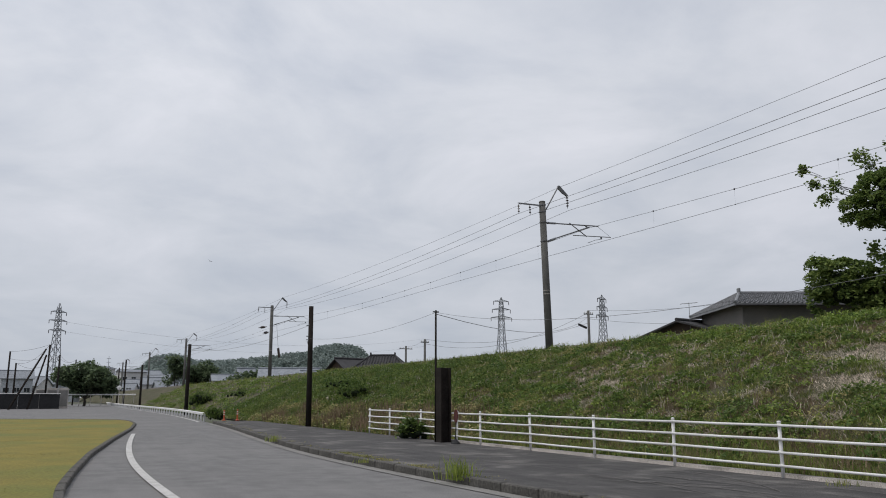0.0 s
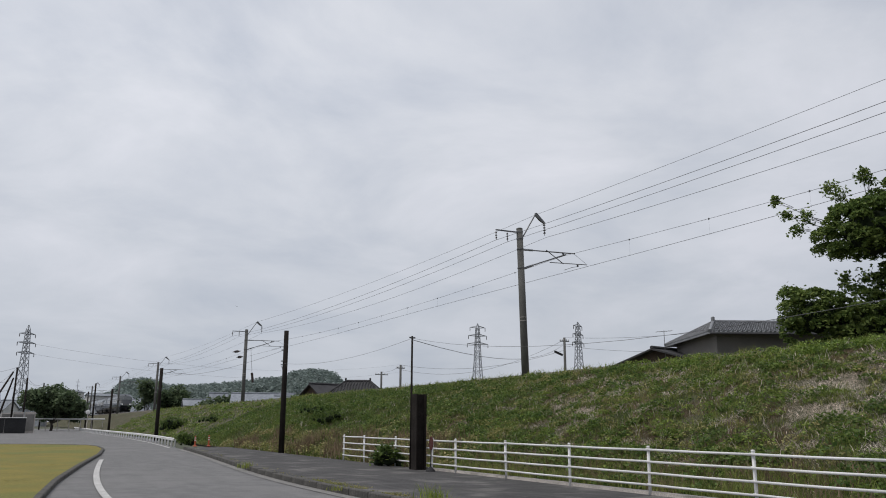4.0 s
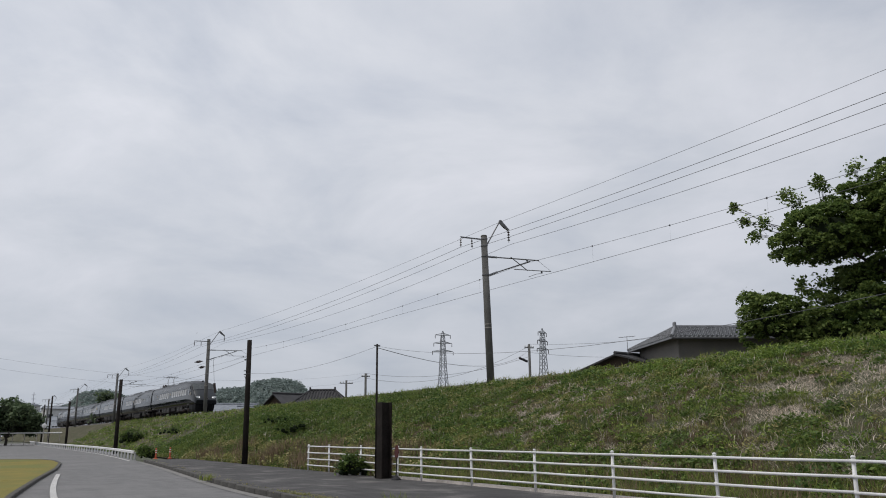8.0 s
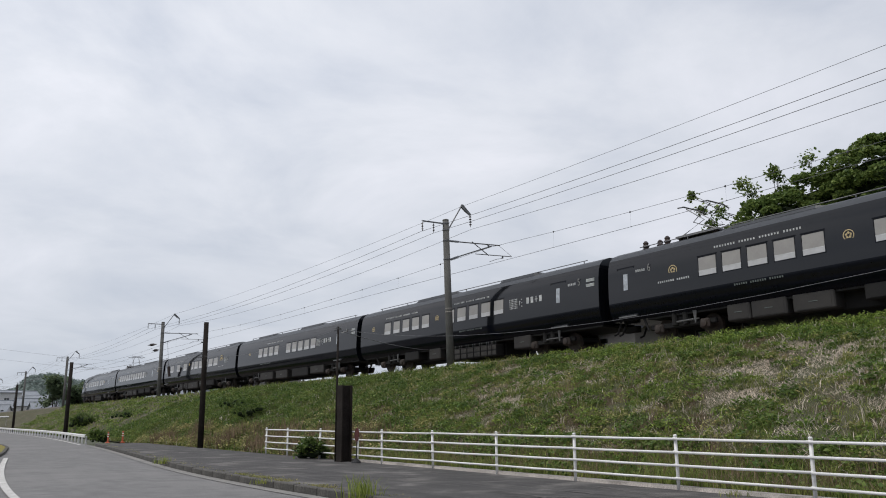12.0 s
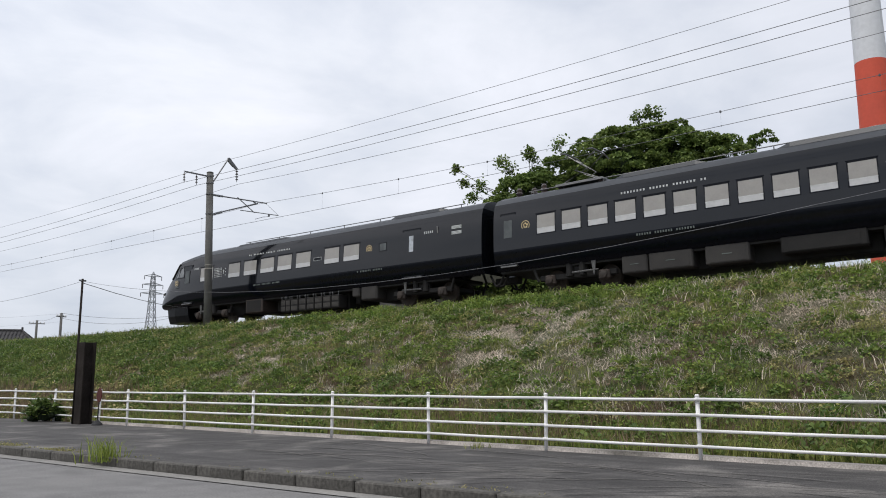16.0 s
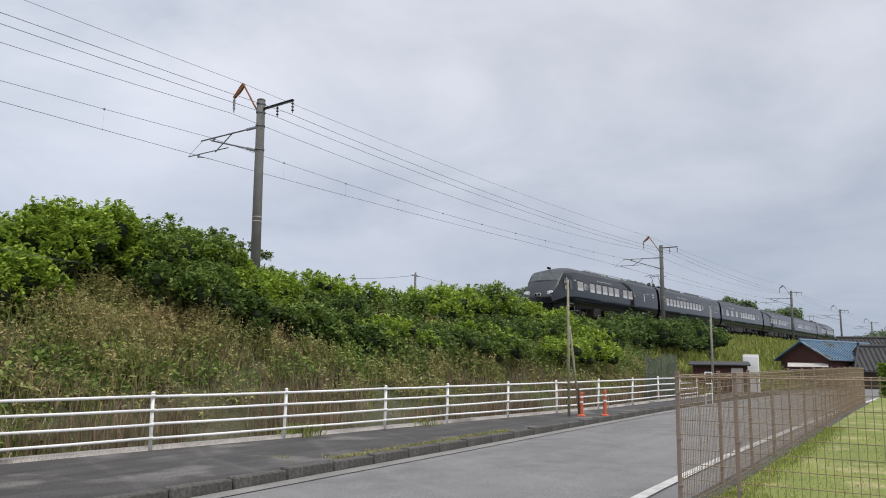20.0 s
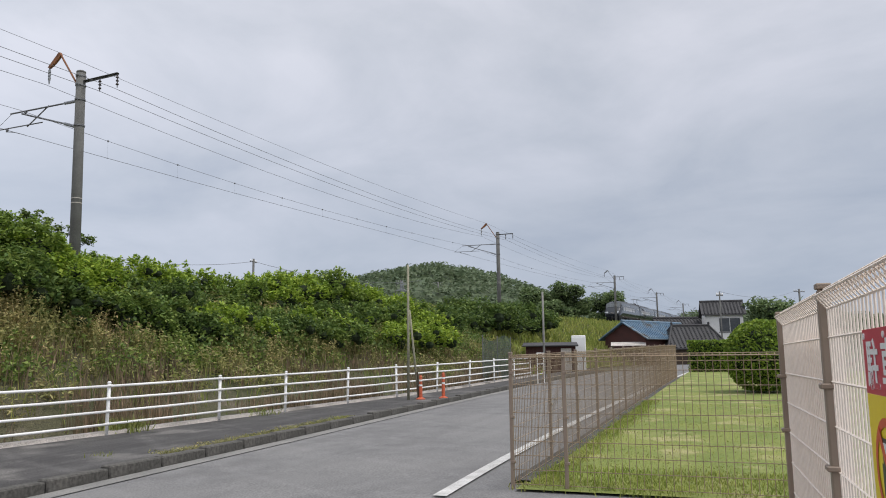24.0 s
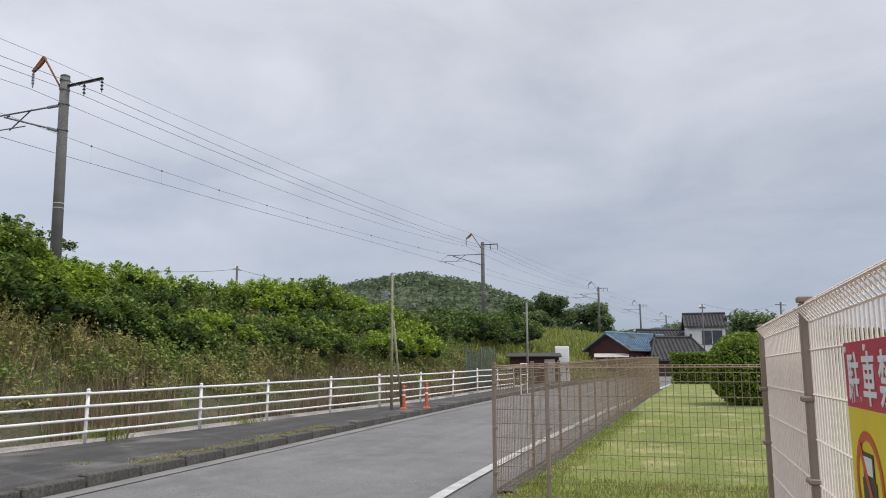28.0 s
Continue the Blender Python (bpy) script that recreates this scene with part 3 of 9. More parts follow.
def stuff(name, chunks, material, label, category, parent=None):
    vs, fs, n = [], [], 0
    for v, f in chunks:
        vs.append(v)
        fs.append(f + n)
        n += len(v)
    ob = new(name, np_mesh(name, np.concatenate(vs), np.concatenate(fs), material))
    if parent:
        ob.parent = parent
        return ob
    return tagged(ob, label, category, "", "stuff")

# ---------------------------------------------------------------- ground, road, pavement
def arange(a, b, st):
    return [a + st * i for i in range(int(round((b - a) / st)) + 1)]


SG = np.arange(-330.0, 300.0, 1.0)
TOE = np.array([toe_l(s) for s in SG])
SHL = np.array([rail_l(s) - 3.1 for s in SG])
SHZ = np.array([rail_z(s) - 0.42 for s in SG])
GZ = np.array([ground_z(s) for s in SG])


def slope_points(s, u):
    """World points on the near slope of the embankment for arrays s and u (0 at the toe, 1 at the shoulder)."""
    toe, shl, shz, g = (np.interp(s, SG, a) for a in (TOE, SHL, SHZ, GZ))
    l = toe + (shl - toe) * u
    w = np.clip((u - 0.06) / 0.94, 0, 1)
    w = w + 0.05 * np.sin(w * np.pi)
    bump = 0.10 * np.sin(s * 0.83 + 3 * u) * np.sin(u * 9 + s * 0.31) + 0.06 * np.sin(s * 2.1 + u * 14)
    z = g + 0.05 + (shz - g - 0.05) * w + bump * np.sin(np.clip(u, 0, 1) * np.pi) ** 0.5
    return np.c_[P_AX.x * l - N_AX.x * s, P_AX.y * l - N_AX.y * s, z]


def far_side_z(s, l):
    """The land beyond the railway."""
    return ground_z(s) + 2.2 * min(1.0, max(0.0, (l - 34) / 8.0))


# the ground: one sheet out to the horizon
g = Geo()
ls = [-3000, -900, -300, -120, -60, -30, -15, -7, 0, 5, 10, 16, 22, 28, 34, 38, 42, 50, 70, 110, 200, 500, 1200, 3500]
ss = [-3500, -1500, -700, -420] + arange(-330, 300, 6) + [420, 800, 1600, 3500]
for s in ss:
    for l in ls:
        z = ground_z(s) + (2.2 * min(1.0, max(0.0, (l - 34) / 8.0)) if abs(s) < 330 else 0) - 0.06
        g.v.append(tuple(P(s, l, z)))
for i in range(len(ss) - 1):
    for j in range(len(ls) - 1):
        k = len(ls)
        g.f.append((i * k + j, i * k + j + 1, (i + 1) * k + j + 1, (i + 1) * k + j))
tagged(new("ground", g.mesh("ground", FARLAND, True)), "earth and grass ground that runs out to the horizon", "ground", "", "structure")

# asphalt road along the railway
road_ss = arange(-190, 8, 2) + [8.5, 8.7] + arange(10, 130, 2)


def left_l(s):
    """The road's near edge."""
    return lerp(s, (-190, -120, -60, -10, 8.5, 8.7, 30, 130), (-6, -4, -3, -5, -5, 2.3, 2.2, -3))


strip("road", [(left_l, lambda s: ground_z(s)), (lambda s: (left_l(s) + kerb_l(s)) / 2, lambda s: ground_z(s)), (lambda s: kerb_l(s) - 0.02, lambda s: ground_z(s))], road_ss, ASPHALT, label="worn grey asphalt road beside the railway bank")
# asphalt of the side road behind the yellow lawn
g = Geo()
poly = [(-19, 50.2), (-34, 51.0), (-60, 50.0), (-120, 60.0), (-140, 110.0), (-88, 150.0), (-66, 152.0), (-30, 80.0)]
g.prism([(x, y, -0.05) for x, y in poly], (0, 0, 0.045))
side = part("side_road", g, ASPHALT, None)
tagged(side, "grey asphalt side road behind the lawn", "road", "", "structure")

# pavement between kerb and fence
pave_ss = arange(-47, 47, 1.0)
strip("pavement", [(lambda s: kerb_l(s) + 0.1, lambda s: ground_z(s) + 0.125), (lambda s: (kerb_l(s) + fence_l(s)) / 2, lambda s: ground_z(s) + 0.13), (lambda s: fence_l(s) + 0.04, lambda s: ground_z(s) + 0.12)], pave_ss, PAVE, label="dark asphalt pavement with tyre scuffs")
# pale arcs scuffed on the pavement by turning tyres
SCUFF = mat("tyre_scuff", (0.17, 0.16, 0.15), (0.11, 0.104, 0.098), scale=6, fine=40, rough=0.95, bump=0.2, grain=0.5)
rgs = np.random.default_rng(17)
for i in range(60):
    s0, l0, r0 = rgs.uniform(-13, 1.5), rgs.uniform(8.6, 11.0), rgs.uniform(2.5, 7.0)
    a0, sw, wd = rgs.uniform(0.9, 2.2), rgs.uniform(0.25, 0.7), rgs.uniform(0.006, 0.018)
    gs = Geo()
    for j in range(15):
        a = a0 + sw * j / 14
        sm, lm = s0 + r0 * math.cos(a), l0 - r0 + r0 * math.sin(a)
        if not kerb_l(sm) + 0.35 < lm < fence_l(sm) - 0.3:
            break
        for r in (r0 - wd, r0 + wd):
            q = (s0 + r * math.cos(a), l0 - r0 + r * math.sin(a))
            gs.v.append(tuple(P(q[0], q[1], ground_z(q[0]) + 0.134 + 0.0002 * i)))
    gs.f = [(2 * j, 2 * j + 1, 2 * j + 3, 2 * j + 2) for j in range(len(gs.v) // 2 - 1)]
    if len(gs.f) > 4:
        tagged(new("pavement_scuff", gs.mesh("pavement_scuff", SCUFF)), "pale curved tyre scuff on the dark pavement", "scuff", "", "structure")
# concrete strip under the fence
strip("fence_footing", [(lambda s: fence_l(s) + 0.0, lambda s: ground_z(s) + 0.02), (lambda s: fence_l(s) + 0.0, lambda s: ground_z(s) + 0.18), (lambda s: fence_l(s) + 0.33, lambda s: ground_z(s) + 0.17), (lambda s: fence_l(s) + 0.33, lambda s: ground_z(s) - 0.02)], arange(-23, 38, 0.5), FOOTING, label="pale concrete footing strip under the white fence")
# strip of earth between footing and bank
strip("verge", [(lambda s: fence_l(s) + 0.2, lambda s: ground_z(s) + 0.03), (lambda s: toe_l(s) + 0.9, lambda s: ground_z(s) + 0.06)], arange(-60, 60, 1.0), EARTH, label="weedy earth verge at the foot of the bank")

# gutter and white lines
strip("gutter", [(lambda s: kerb_l(s) - 0.33, lambda s: ground_z(s) + 0.012), (lambda s: kerb_l(s) - 0.03, lambda s: ground_z(s) + 0.008)], arange(-47, 60, 1.0), GUTTER, label="pale concrete gutter along the kerb")
line_a = spline((-36, -24, -19.4, -15.8, -12.7, -8), (3.75, 2.4, 2.06, 1.94, 1.93, 2.0))
strip("road_line_near_lawn", [(lambda s: line_a(s) - 0.08, 0.022), (lambda s: line_a(s) + 0.08, 0.024)], arange(-35, -8, 0.5), LINE, label="worn white edge line on the asphalt")
line_b = spline((8, 10, 16, 27, 60), (3.05, 3.12, 3.12, 2.85, 2.0))
strip("road_line_near_fence", [(lambda s: line_b(s) - 0.08, lambda s: ground_z(s) + 0.02), (lambda s: line_b(s) + 0.08, lambda s: ground_z(s) + 0.022)], arange(8, 60, 1.0), LINE, label="worn white edge line beside the mesh fence")
strip("road_line_by_guardrail", [(lambda s: kerb_l(s) - 0.55, 0.012), (lambda s: kerb_l(s) - 0.40, 0.014)], arange(-150, -50, 2.0), LINE, label="white edge line beside the guard rail")

# kerb stones, one by one
kerb = thing("kerb", "weathered concrete kerb of separate stones", "kerb", kind="structure")
kg = Geo().rbox((0, 0, 0), (0.985, 0.17, 0.30), 0.018)
kerb_mesh = kg.mesh("kerb_stone", KERB)
rng = np.random.default_rng(3)
for i, s in enumerate(arange(-46.5, 46.5, 1.0)):
    ang = math.atan2(kerb_l(s + 0.5) - kerb_l(s - 0.5), 1.0)
    ob = new("kerb_stone", kerb_mesh)
    ob.parent = kerb
    ob.matrix_basis = frame_at(s, kerb_l(s) + 0.07, ground_z(s) - 0.005 + rng.normal(0, 0.006)) @ Matrix.Rotation(ang + rng.normal(0, 0.006), 4, "Z") @ Matrix.Rotation(rng.normal(0, 0.006), 4, "X")

# ---------------------------------------------------------------- railway bank
bank = Geo()
us = [0, 0.06, 0.14, 0.22, 0.3, 0.38, 0.46, 0.54, 0.62, 0.7, 0.78, 0.86, 0.94, 1.0]
bss = arange(-325, -100, 5) + arange(-98, 70, 1.0) + arange(75, 295, 5)
k = 0
for s in bss:
    row = [tuple(p) for p in slope_points(np.full(len(us), float(s)), np.array(us))]
    c, z = rail_l(s), rail_z(s)
    for o, dz in ((-2.6, -0.40), (2.6, -0.40), (3.1, -0.42), (10.5, None)):
        row.append(tuple(P(s, c + o, z + dz if dz is not None else far_side_z(s, c + o) - 0.1)))
    k = len(row)
    bank.v += row
for i in range(len(bss) - 1):
    for j in range(k - 1):
        bank.f.append((i * k + j, i * k + j + 1, (i + 1) * k + j + 1, (i + 1) * k + j))
tagged(new("railway_bank", bank.mesh("railway_bank", SLOPE, True)), "grassy railway embankment with patches of dry straw", "embankment", "", "structure")
strip("ballast", [(lambda s: rail_l(s) - 2.55, lambda s: rail_z(s) - 0.42), (lambda s: rail_l(s) - 1.5, lambda s: rail_z(s) - 0.12), (lambda s: rail_l(s) + 1.5, lambda s: rail_z(s) - 0.12), (lambda s: rail_l(s) + 2.55, lambda s: rail_z(s) - 0.42)], arange(-325, 290, 2.5), BALLAST, label="brown stone ballast of the railway track")
rails = thing("railway_track", "pair of worn steel rails on the ballast", "track", kind="structure")
for o in (-0.535, 0.535):
    rg = Geo()
    pr = [(-0.035, 0), (0.035, 0), (0.035, -0.15), (-0.035, -0.15)]
    rs = arange(-325, 290, 2.5)
    for s in rs:
        for a, b in pr:
            rg.v.append(tuple(P(s, rail_l(s) + o + a, rail_z(s) + b)))
    for i in range(len(rs) - 1):
        for j in range(4):
            rg.f.append((i * 4 + j, i * 4 + (j + 1) % 4, (i + 1) * 4 + (j + 1) % 4, (i + 1) * 4 + j))
    part("rail", rg, TR_RUSTY, rails)

# ---------------------------------------------------------------- white pipe fence
posts = [-28.8, -26.8, -24.17, -21.55, -20.08, -17.44, -14.78, -12.2, -9.6, -7.05, -4.4, -1.79, 0.93, 3.3, 5.6, 8.45, 11.27, 14.1, 16.28, 18.86, 21.38, 24.0, 26.9, 29.93, 33.0, 36.1]
fence = thing("guard_fence", "white painted steel pipe fence along the pavement", "fence")
pg = Geo().tube([(0, 0, -0.02), (0, 0, 0.985)], 0.032, 10)
pg.lathe([(0.036, 0.97), (0.036, 0.995), (0.02, 1.01)], 10)
for zz in (0.24, 0.47, 0.70, 0.93):
    pg.box((0, -0.02, zz), (0.075, 0.05, 0.05))
post_mesh = pg.mesh("post", WHITE, True)
rng = np.random.default_rng(5)
for i, s in enumerate(posts):
    ob = new("post", post_mesh)
    ob.parent = fence
    ob.matrix_basis = frame_at(s, fence_l(s), ground_z(s) + 0.08) @ pose(0, 0, 0, rng.normal(0, 0.8), rng.normal(0, 0.8), 0)
    if i < len(posts) - 1:
        e = posts[i + 1]
        for zz in (0.24, 0.47, 0.70, 0.93):
            a = P(s, fence_l(s) - 0.035, ground_z(s) + 0.08 + zz + rng.normal(0, 0.004))
            b = P(e, fence_l(e) - 0.035, ground_z(e) + 0.08 + zz + rng.normal(0, 0.004))
            part("rail", Geo().tube([a, (a + b) / 2 + Vector((0, 0, -0.006)), b], 0.023, 8), WHITE, fence, smooth=True)

# ---------------------------------------------------------------- overhead line poles


def insulator(g, x, y, z, n=3, r=0.065, pitch=0.13):
    """A hanging string of n porcelain sheds on a rod, turned in one piece."""
    prof = [(0.014, 0.0)]
    for i in range(n):
        zz = -0.1 - pitch * i
        prof += [(0.016, zz + 0.05), (r * 0.75, zz + 0.012), (r, zz - 0.012), (r * 0.9, zz - 0.024), (0.02, zz - 0.03)]
    return g.lathe(prof + [(0.014, -0.1 - pitch * n)], 10, (x, y, z))


def ribbed(g, a, b, r, rod=0.0):
    """A ribbed rod insulator from a to b, with bare rod ends."""
    a, b = Vector(a), Vector(b)
    ln = (b - a).length
    prof = [(0.018, -rod)] if rod else []
    for i in range(7):
        prof += [(r * 0.7, ln * i / 7), (r, ln * (i + 0.5) / 7)]
    prof += [(r * 0.7, ln)] + ([(0.018, ln + rod)] if rod else [])
    return g.lathe(prof, 10, a, Vector((0, 0, 1)).rotation_difference(b - a).to_matrix())


def overhead_pole(m, reach=1.45, arm_z=6.88, rusty=False, slim=False, band=2.58):
    """Pole in its own frame: x along the track, y towards it, z from the rail."""
    t = thing("overhead_line_pole", "concrete railway pole with rust-streaked bracket and insulators" if rusty else "concrete railway pole with steel brackets and insulators", "pole", m, group="overhead line poles")
    part("shaft", Geo().tube([(0, 0, -1.4), (0, 0, 3.0), (0, 0, 7.13)], 0.195, 16, 0.16), POLECON, t, smooth=True)
    part("cap", Geo().lathe([(0.162, -0.06), (0.166, 0.0), (0.12, 0.03), (0.02, 0.04)], 16, (0, 0, 7.13)), POLECON, t, smooth=True)
    for zz in (5.08, 6.05, 6.6, 6.95):
        rr = 0.195 - 0.0041 * (zz + 1.4)
        part("clamp_band", Geo().lathe([(rr, -0.025), (rr + 0.022, -0.025), (rr + 0.022, 0.025), (rr, 0.025)], 16, (0, 0, zz)), STEEL, t)
        part("clamp_bolt", Geo().box((-rr - 0.03, 0, zz), (0.05, 0.07, 0.05)), STEEL, t)
    for zz in (band, band - 0.17):
        rr = 0.195 - 0.0041 * (zz + 1.4)
        part("white_band", Geo().lathe([(rr, -0.014), (rr + 0.006, -0.014), (rr + 0.006, 0.014), (rr, 0.014)], 16, (0, 0, zz)), PALE, t, "narrow white marking band")
    a = Geo().box((0.05, -reach / 2 + 0.05, arm_z + 0.03), (0.012, reach + 0.14, 0.075)).box((0.0, -reach / 2 + 0.05, arm_z + 0.062), (0.09, reach + 0.14, 0.012))
    part("crossarm", a, STEEL, t)
    for y in (-reach, -reach * 0.53):
        part("insulator", insulator(Geo(), 0, y, arm_z, 3, 0.06), PORCELAIN, t)
    v = Geo().tube([(0, 0.12, 6.6), (0, 1.06, 8.0)], 0.035, 8)
    v.prism([(-0.045, 1.0, 7.95), (-0.045, 1.06, 8.08), (-0.045, 1.14, 8.08), (-0.045, 1.66, 7.6), (-0.045, 1.58, 7.55), (-0.045, 1.3, 7.7)], (0.09, 0, 0))
    part("feeder_bracket", v, RUST if rusty else STEEL, t, "rust-streaked steel feeder bracket" if rusty else "")
    if slim:
        part("insulator", ribbed(Geo(), (0, 1.6, 7.5), (0, 1.6, 7.1), 0.055, 0.15), GREYPORC, t, "slim grey insulator")
    else:
        part("insulator", insulator(Geo(), 0, 1.6, 7.58, 4, 0.08, 0.14), PORCELAIN, t)
    part("cantilever_top_arm", Geo().tube([(0, 0.75, 6.06), (0, 3.55, 6.12)], 0.032, 8), STEEL, t)
    part("cantilever_brace", Geo().tube([(0, 0.72, 5.28), (0, 2.95, 6.03)], 0.032, 8), STEEL, t)
    part("diagonal_strut", Geo().tube([(0.05, 1.62, 6.14), (0.05, 2.7, 5.5)], 0.024, 6), STEEL, t)
    part("registration_arm", Geo().tube([(0, 1.85, 5.52), (0, 4.35, 5.58)], 0.022, 6), STEEL, t)
    part("stay_wire", Geo().tube([(0, 3.5, 6.1), (0, 4.3, 5.62)], 0.008, 5), WIRE, t)
    part("steady_arm", Geo().tube([(0, 3.7, 5.44), (0, 3.3, 5.36), (0, 2.78, 5.18)], 0.014, 6), STEEL, t)
    part("clamp", Geo().rbox((0, 3.7, 5.5), (0.06, 0.09, 0.14), 0.01), STEEL, t)
    part("clamp", Geo().rbox((0, 2.75, 6.06), (0.08, 0.1, 0.1), 0.01), STEEL, t)
    for y0, z0, y1, z1 in ((0.22, 6.05, 0.78, 6.062), (0.24, 5.1, 0.75, 5.29)):
        part("insulator", ribbed(Geo(), (0, y0, z0), (0, y1, z1), 0.062, 0.1), GREYPORC, t, "grey ribbed insulator")
    return t


POLES = (-270.0, -220.5, -170.8, -129.6, -80.1, -31.3, 20.46, 67.5, 123.5, 171.4, 223.1, 272.0)
for i, s in enumerate(POLES):
    ang = math.atan2(rail_l(s + 5) - rail_l(s - 5), 10)
    off, lean = ((0.08, 1.7) if i == 5 else (-0.34, -1.7) if i == 6 else (-0.05, (0.3, -0.4, 0.2, -0.2)[i % 4]))
    m = frame_at(s, rail_l(s) - 2.8 + off, rail_z(s)) @ Matrix.Rotation(ang, 4, "Z") @ pose(0, 0, 0, lean, 0, 0)
    op = overhead_pole(m, 1.75 if i == 6 else 1.45, 6.7 if i == 6 else 6.88, i in (6, 7), i in (6, 7), 2.4 if i == 6 else 2.58)
    if i == 4:
        part("tension_weight", Geo().tube([(0, 0.95, 1.7), (0, 0.8, 2.7)], 0.13, 10), PORCELAIN, op, "dark cylindrical tension weight")
        part("weight_wire", Geo().tube([(0, 0.8, 2.7), (0, 0.55, 5.3)], 0.015, 5), WIRE, op)
        for y, z in ((-0.75, 4.9), (-0.35, 4.35)):
            part("anchor_insulator", ribbed(Geo(), (-1.2, y, z), (-0.6, y * 0.8, z), 0.13, 0.6), PORCELAIN, op, "dark strain insulator")


def hung(pts_of, sag, steps=14):
    """Points of a wire that hangs from pole to pole."""
    pts = []
    for a, b in zip(POLES, POLES[1:]):
        for j in range(steps):
            w = j / steps
            p = pts_of(a).lerp(pts_of(b), w)
            p.z -= 4 * sag * w * (1 - w)
            pts.append(p)
    return pts + [pts_of(POLES[-1])]


def wire(name, label, pts_of, r, sag):
    t = thing(name, label, "wire", group="overhead wires")
    part("cable", Geo().tube(hung(pts_of, sag), r, 5), WIRE, t, smooth=True)


def above(o, h):
    return lambda s: P(s, rail_l(s) - 2.8 + o, rail_z(s) + h)


wire("earth_wire", "thin earth wire on the tops of the railway poles", above(1.02, 8.05), 0.008, 0.36)
wire("feeder_cable", "dark feeder cable along the railway poles", above(1.55, 6.87), 0.0095, 0.68)
wire("feeder_cable", "dark feeder cable along the railway poles", above(-0.9, 6.33), 0.0095, 0.52)
wire("feeder_cable", "dark feeder cable along the railway poles", above(-1.62, 6.33), 0.0095, 0.52)
cat = thing("catenary", "railway contact wire hung from its messenger wire", "wire", group="overhead wires")
top_pts, contact = [], []
for a, b in zip(POLES, POLES[1:]):
    for j in range(11):
        w = j / 11
        sa = a + (b - a) * w
        l_ = rail_l(sa) - 0.05 + 0.14 * math.sin(w * 2 * math.pi)
        low = rail_z(sa) + 5.14
        top_pts.append(P(sa, l_, (rail_z(a) * (1 - w) + rail_z(b) * w) + 6.04 - 4 * 0.5 * w * (1 - w)))
        contact.append(P(sa, l_, low))
part("messenger_wire", Geo().tube(top_pts, 0.009, 5), WIRE, cat, smooth=True)
part("contact_wire", Geo().tube(contact, 0.010, 5), WIRE, cat, smooth=True)
for i in range(len(contact)):
    if i % 11:
        dr = part("dropper", Geo().tube([contact[i], top_pts[i]], 0.002, 4), WIRE, cat)
        for q, w in ((contact[i], 0.03), (top_pts[i], 0.06)):
            part("dropper_clamp", Geo().rbox(q, (w, w, w * 1.3), w * 0.2), WIRE, dr)

# ---------------------------------------------------------------- the train
# cross-section of a car from the sill to the roof's crown: (half width, height)
SECTION = [(1.20, 0.92), (1.32, 1.05), (1.40, 1.30), (1.448, 1.58), (1.452, 1.66), (1.447, 2.0), (1.428, 2.45), (1.398, 2.88), (1.355, 3.18), (1.27, 3.45), (1.08, 3.66), (0.66, 3.82), (0.0, 3.88)]
CROWN = 3.88
LC, LM = 21.7, 20.5
OFF = [0, LC, LC + LM, LC + 2 * LM, LC + 3 * LM, LC + 4 * LM, 2 * LC + 4 * LM]


def side_y(z):
    return lerp(z, [q[1] for q in SECTION], [q[0] for q in SECTION])


BOXED = {9: (1.315, 3.58), 10: (1.22, 3.75), 11: (0.70, 3.855)}


def section_at(zt):
    """The section grows squarer in the shoulders towards the nose."""
    f = min(1.0, max(0.0, (CROWN - 0.02 - zt) / 0.34))
    return [(w + (BOXED[i][0] - w) * f, z + (BOXED[i][1] - z) * f) if i in BOXED else (w, z) for i, (w, z) in enumerate(SECTION)]


def loft(stations, i0, i1):
    """Skin through scaled sections; stations: (x, width factor, top height, sill height, round)."""
    gg = Geo()
    for x, wf, zt, zb in stations:
        ring = section_at(zt)[i0:i1 + 1]
        full = [(-w, z) for w, z in ring] + ([(w, z) for w, z in ring[::-1]][1 if ring[-1][0] == 0 else 0:])
        k = len(full)
        for w, z in full:
            zz = zb + (z - 0.92) * (zt - zb) / (CROWN - 0.92)
            gg.v.append((x, w * wf, zz))
    for i in range(len(stations) - 1):
        for j in range(k - 1):
            gg.f.append((i * k + j, i * k + j + 1, (i + 1) * k + j + 1, (i + 1) * k + j))
    return gg, k


# distance from the tip: width factor, crown height, sill height
NOSE = [(0.0, 0.80, 1.48, 0.95), (0.06, 0.84, 1.62, 0.92), (0.28, 0.885, 1.94, 0.92), (0.7, 0.925, 2.39, 0.92), (1.0, 0.945, 2.69, 0.92), (1.12, 0.95, 2.79, 0.92), (1.35, 0.96, 3.09, 0.92), (1.6, 0.97, 3.38, 0.92), (1.72, 0.975, 3.47, 0.92), (2.5, 0.99, 3.64, 0.92), (3.2, 1.0, 3.80, 0.92), (3.7, 1.0, 3.87, 0.92), (4.1, 1.0, 3.88, 0.92)]


def side_panel(gg, x0, x1, z0, z1, out=0.004, sgn=-1, t=0.012):
    """A flush panel on the car's side."""
    vs = []
    for o in (out, -t):
        for x, z in ((x0, z0), (x1, z0), (x1, z1), (x0, z1)):
            vs.append((x, sgn * (side_y(z) + o), z))
    return gg.add(vs, [(0, 1, 2, 3), (7, 6, 5, 4), (0, 4, 5, 1), (1, 5, 6, 2), (2, 6, 7, 3), (3, 7, 4, 0)])


